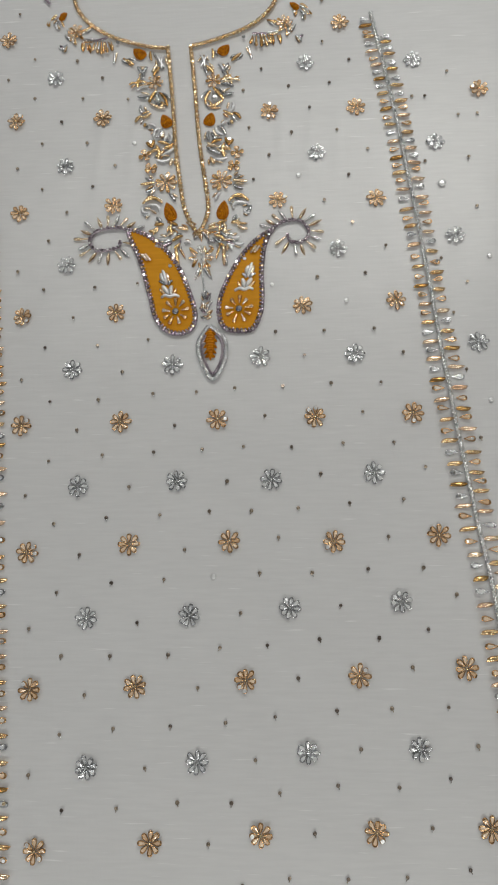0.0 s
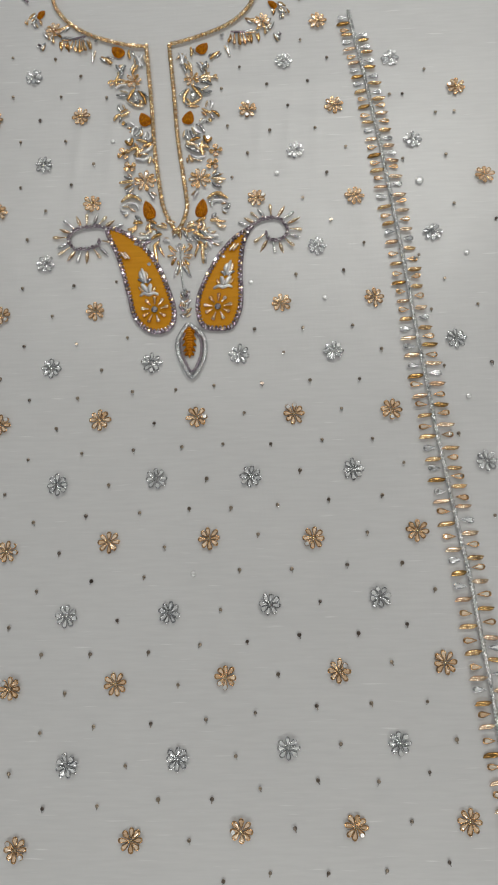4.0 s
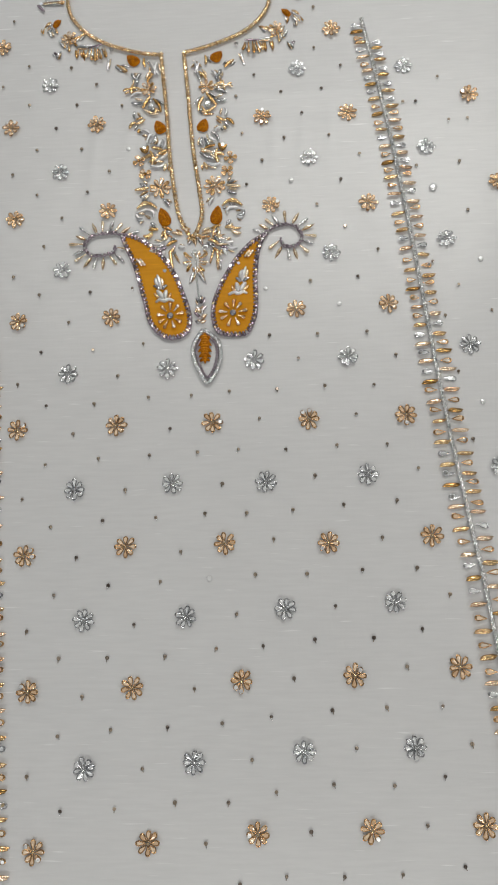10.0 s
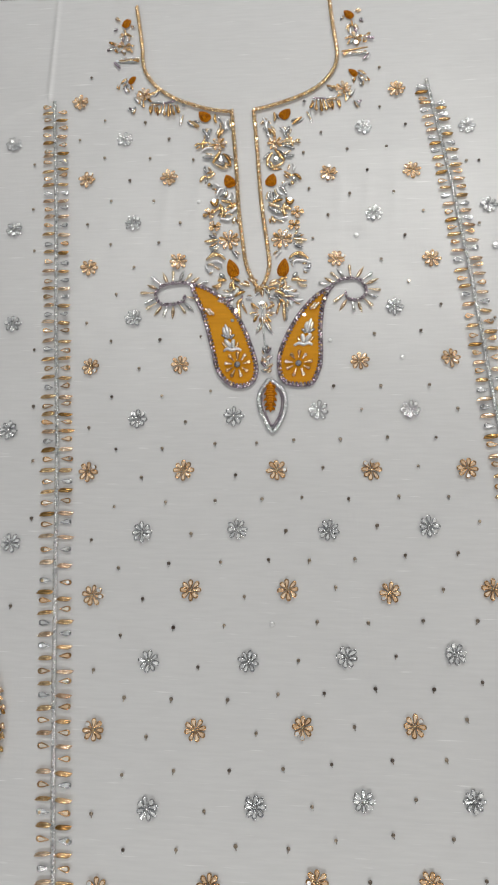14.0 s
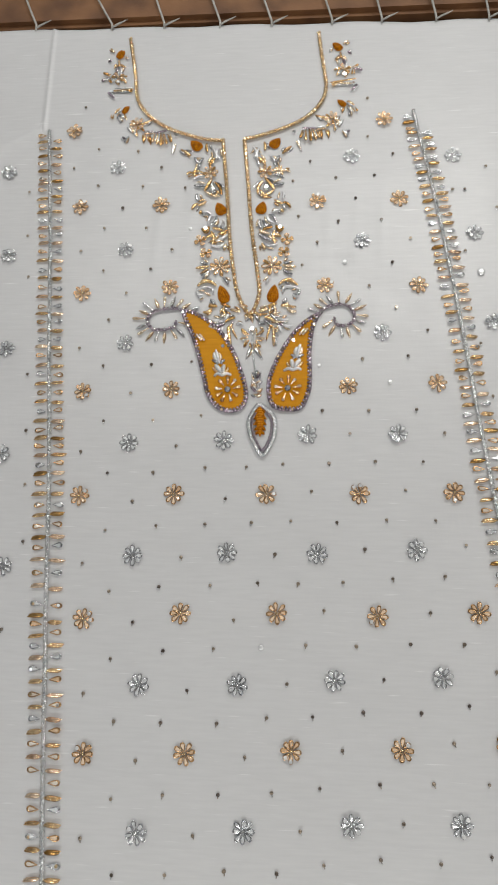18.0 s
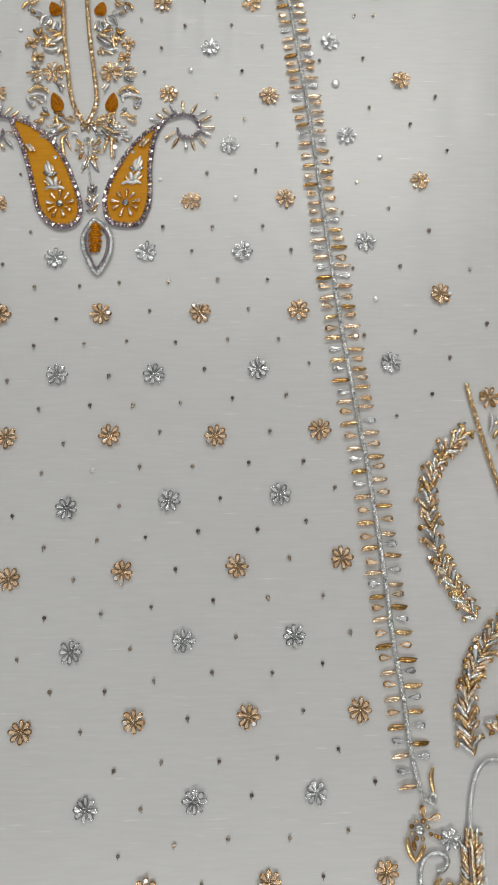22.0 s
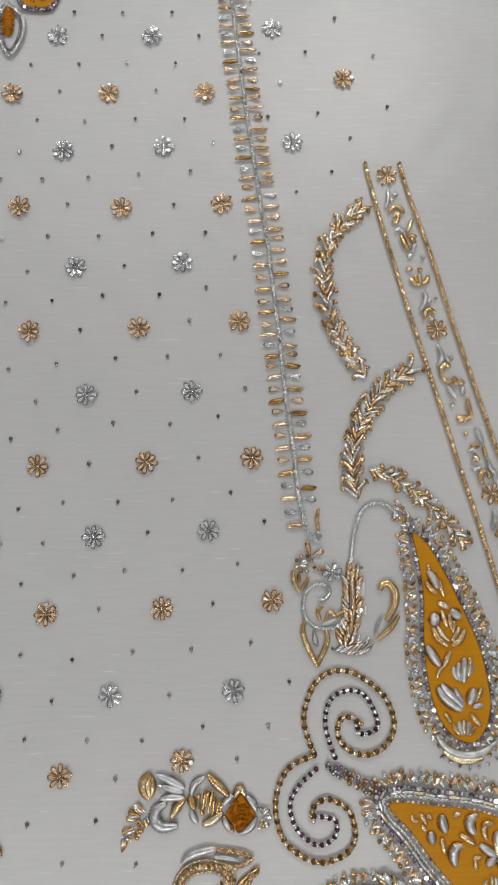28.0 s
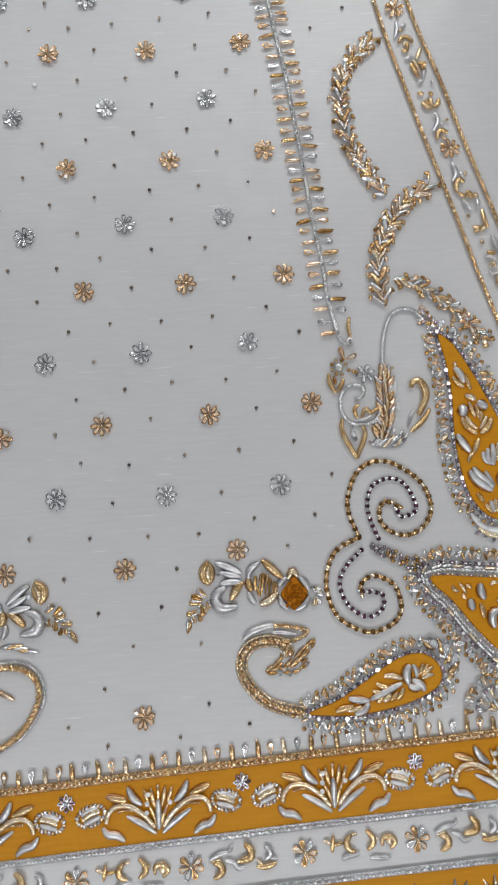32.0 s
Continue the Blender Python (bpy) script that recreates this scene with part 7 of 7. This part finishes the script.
upper = hem_band("hem_band", -77.3, -83.0, MUSTARD, "mustard satin hem band between gold and silver cords")
for dy in (0.12, -0.22):
    cord(upper, "gold_cord", hem_line(-77.24 + dy), 0.2, GOLD_CORD, pitch=0.62, label="twisted gold edge cord")
chain(upper, "edge_spangle", "sequin", [GLEAM], hem_line(-77.25), 0.62, 0.34, 0.34, z=0.36, jitter=40)
for dy in (0.14, -0.16):
    cord(upper, "silver_cord", hem_line(-82.97 + dy), 0.18, SILVER_CORD, pitch=0.6, label="twisted silver edge cord")
chain(upper, "edge_spangle", "sequin", [GLASS], hem_line(-82.97), 0.62, 0.34, 0.34, z=0.34, jitter=40)
lower = hem_band("hem_band", -87.6, -94.0, MUSTARD, "second mustard satin hem band with silver edge cords")
for dy in (0.14, -0.16):
    cord(lower, "silver_cord", hem_line(-87.45 + dy), 0.18, SILVER_CORD, pitch=0.6, label="twisted silver edge cord")
chain(lower, "edge_spangle", "sequin", [GLASS], hem_line(-87.45), 0.62, 0.34, 0.34, z=0.34, jitter=40)

fringe = thing("hem_fringe", 16.0, -76.5, "row of upright gold and silver beads along the hem", "bead fringe")
for k in range(-22, 36):
    x = 5.82 + 1.132 * k
    y = hem_y(x, -76.95)
    if k % 2 == 0:
        piece(fringe, "crescent_bead", "crescent", GOLD if k % 3 else PALE, x, y, 92 + rng.uniform(-5, 5), rng.uniform(1.15, 1.35), 0.48, 0.28, 0.02)
    else:
        bead = piece(fringe, "looped_bead", "loop", SILVER if k % 4 == 1 else PALE, x, y + 0.05, 90 + rng.uniform(-5, 5), rng.uniform(1.05, 1.2), 0.54, 0.22, 0.02, 8)
        sub_part(piece(fringe, "spangle", "disc", GLASS, x, y + 0.85, 0, 0.28, 0.28, 0.12, 0.2, 10), bead)


PALM_COILS = [("lower_leaf", "s", 0.27, ((0.25, -0.1), (1.35, 0.75), (2.7, 1.55))), ("top_leaf", "s", 0.32, ((1.35, 2.3), (2.1, 2.95), (2.55, 3.85))), ("gold_leaf", "g", 0.3, ((2.65, 2.75), (3.5, 3.0), (4.4, 3.3))),
              ("outer_leaf", "s", 0.32, ((4.75, 0.85), (4.3, 0.25), (3.6, 0.1), (2.9, -0.4))), ("middle_petal", "g", 0.22, ((0.3, 2.0), (0.5, 2.9), (0.62, 3.6))), ("foot_petal", "g", 0.18, ((0.12, 0.3), (0.4, 1.3), (0.85, 2.3))),
              ("inner_leaf", "g", 0.2, ((0.75, 2.3), (1.0, 2.9), (1.2, 3.5)))]


def hem_palmette(cx, label):
    """A mirrored spray on the satin band: middle stem, arched arms, leaf pairs, a comb-edged oval at each end."""
    cy = hem_y(cx, -81.95)
    ob = thing("hem_palmette", cx, cy + 1.5, label, "flower spray", "hem sprays on satin")
    for s in (-1, 1):
        def place(dx, dy):
            return cx + s * dx, cy + dy + 0.0426 * s * dx

        for name, tint, radius, pts in PALM_COILS:
            leaf = bullion(ob, name, [place(*p) for p in pts], radius, COILS[tint], z=0.1, blunt=0.03)
            # Broad leaves get a wider, darker coil below as outline.
            if radius > 0.25:
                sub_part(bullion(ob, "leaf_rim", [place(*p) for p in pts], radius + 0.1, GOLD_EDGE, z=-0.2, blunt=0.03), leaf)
        bullion(ob, "arm", [place(dx, dy) for dx, dy in ((0.35, 0.4), (1.2, 1.45), (2.4, 2.3), (3.55, 2.4), (4.2, 1.9), (4.4, 1.15))], 0.26, PALE_COIL, z=0.12, blunt=0.7, label="arched pale gold stem")
        cord(ob, "arm_edge", [place(dx, dy - 0.4) for dx, dy in ((0.9, 1.3), (1.5, 1.95), (2.5, 2.35), (3.5, 2.3))], 0.12, GOLD_CORD, z=0.16)
        for k in range(22):
            a = 2 * math.pi * k / 22
            ex, ey = 5.7 + 0.98 * math.cos(a), 1.82 + 0.62 * math.sin(a) - 0.2 * math.cos(a)
            qx, qy = place(ex, ey)
            aim = math.degrees(math.atan2(math.sin(a) * 1.5, s * math.cos(a)))
            piece(ob, "comb_stitch", "leaf", (SILVER, GOLD, SILVER, PALE)[k % 4], qx, qy, aim + s * 35, 0.52, 0.38, 0.28, 0.06, 8)
        bullion(ob, "comb_heart", [place(4.9, 2.2), place(5.7, 2.05), place(6.4, 1.6)], 0.3, PALE_COIL, z=0.06)
        bullion(ob, "comb_heart", [place(4.9, 1.75), place(5.6, 1.5), place(6.3, 1.25)], 0.22, SILVER_COIL, z=0.06)
        bullion(ob, "comb_heart", [place(5.1, 2.5), place(5.8, 2.35), place(6.5, 1.95)], 0.2, SILVER_COIL, z=0.06)
    bullion(ob, "middle_stem", [(cx - 0.04, cy + 0.2), (cx - 0.02, cy + 1.4), (cx, cy + 2.6)], 0.28, SILVER_COIL, z=0.1, blunt=0.2)
    piece(ob, "top_bead", "bead", GLEAM, cx + 0.02, cy + 3.65, 0, 0.42, 0.42, 0.34, 0.06)
    bullion(ob, "top_stalk", [(cx, cy + 2.6), (cx + 0.02, cy + 3.1), (cx + 0.02, cy + 3.5)], 0.16, GOLD_COIL, z=0.08)
    # White sequins carry the palmette's glints in their colour.
    for dx, dy in ((1.0, 2.35), (-0.95, 2.3), (-0.85, 3.05), (-1.0, 1.6)):
        piece(ob, "spangle", "sequin", GLINT_WHITE, cx + dx, cy + dy, 0, 0.44, 0.44, 0.2, 0.3, 5)
    return ob


for k in range(-2, 3):
    cx = 8.5 + 14.88 * k
    hem_palmette(cx, "mirrored spray of silver leaves and gold stems on mustard satin")
    fx = cx + 7.15
    fy = hem_y(fx, -78.8)
    ob = thing("hem_flower", fx, fy, "small silver flower on mustard satin", "flower motif", "hem flowers")
    for p in range(8):
        r = math.radians(45 * p)
        piece(ob, "petal", "ring", SMOKE if p % 3 == 0 else SILVER, fx + 0.14 * math.cos(r), fy + 0.14 * math.sin(r), 45 * p, 0.62, 0.4, 0.24, 0.06, 9)
    piece(ob, "centre_bead", "bead", GLASS, fx, fy, 0, 0.4, 0.4, 0.3, 0.1)

STRIP_A = [("star_petal", "p", 0.17, ((1.63, 0.81), (1.96, 0.64), (2.33, 0.46))), ("star_petal", "g", 0.17, ((2.47, 1.12), (2.43, 0.54), (2.28, -0.20))), ("star_petal", "g", 0.16, ((2.55, 0.30), (2.90, 0.40), (3.24, 0.45))),
           ("crescent", "g", 0.26, ((4.00, 1.03), (3.58, 0.54), (3.72, -0.06), (4.28, -0.34))), ("leaf", "s", 0.20, ((3.09, -0.88), (3.68, -0.63), (4.64, -0.56))), ("leaf", "p", 0.14, ((4.01, 1.12), (4.29, 1.00), (4.53, 1.06))),
           ("crescent", "g", 0.24, ((5.27, 1.25), (5.76, 0.70), (5.80, 0.11), (5.24, -0.32))), ("leaf", "p", 0.17, ((5.53, 0.32), (5.88, 0.50), (6.27, 0.51))), ("leaf", "s", 0.20, ((5.43, -0.97), (6.28, -1.06), (7.24, -1.13))),
           ("ring", "g", 0.22, ((6.60, -0.16), (6.65, 0.42), (7.23, 0.53), (7.68, 0.08), (7.25, -0.46))), ("ring", "p", 0.22, ((6.92, 0.25), (7.20, 0.09), (7.42, -0.16))), ("leaf", "g", 0.15, ((3.40, 0.65), (3.70, 0.80), (3.95, 0.95)))]
STRIP_B = [("fork", "s", 0.20, ((1.49, 0.36), (2.39, 0.71), (3.23, 0.84))), ("fork", "s", 0.15, ((3.23, 0.84), (3.40, 1.05), (3.47, 1.32))), ("crescent", "g", 0.28, ((1.86, 0.18), (2.51, -0.11), (2.55, -0.70), (1.88, -1.08))),
           ("stalk", "s", 0.20, ((2.93, 0.20), (3.58, -0.05), (3.97, -0.50), (4.56, -0.47))), ("crescent", "g", 0.30, ((4.55, 1.38), (5.08, 0.82), (4.96, 0.20), (3.93, 0.05))), ("crescent", "s", 0.22, ((6.21, 0.93), (6.66, 0.65), (6.66, 0.20), (6.19, -0.11))),
           ("leaf", "g", 0.23, ((5.47, -0.53), (6.23, -0.66), (7.18, -0.45))), ("leaf", "p", 0.16, ((1.57, 0.22), (2.06, 0.30), (2.55, 0.29))), ("leaf", "s", 0.16, ((6.61, 0.11), (6.92, -0.10), (7.26, -0.14))),
           ("leaf", "p", 0.14, ((5.51, -0.13), (5.79, -0.29), (6.05, -0.55)))]
for k in range(-5, 5):
    fx = 20.57 + 9.6 * k
    fy = hem_y(fx, -85.1)
    neck_flower(fx, fy, 1.05, "pale bead flower on the white hem strip", 7, (PALE, SILVER, BROWN_GOLD))
    rows = STRIP_B if k % 2 else STRIP_A
    ob = thing("hem_sprig", fx + 4.5, fy + 0.2, "curled crescents and leaves of beads on white hem strip", "leaf spray", "hem sprigs")

    def along(dx, dy):
        return fx + dx, hem_y(fx + dx, -85.1) + dy

    for name, tint, radius, pts in rows:
        bullion(ob, name, [along(*q) for q in pts], radius * 1.15, COILS[tint], blunt=0.2)
for k in range(-5, 10):
    x = 16.0 + 3.4 * k
    y = hem_y(x, -89.6)
    ob = thing("hem_sprig", x, y, "upright pale leaf spray on the lower satin band", "leaf spray", "lower hem sprigs")
    for a in (60, 90, 120):
        piece(ob, "leaf", "leaf", SILVER if k % 2 else PALE, x, y - 1.0, a, 2.2, 0.5, 0.36, 0.08)
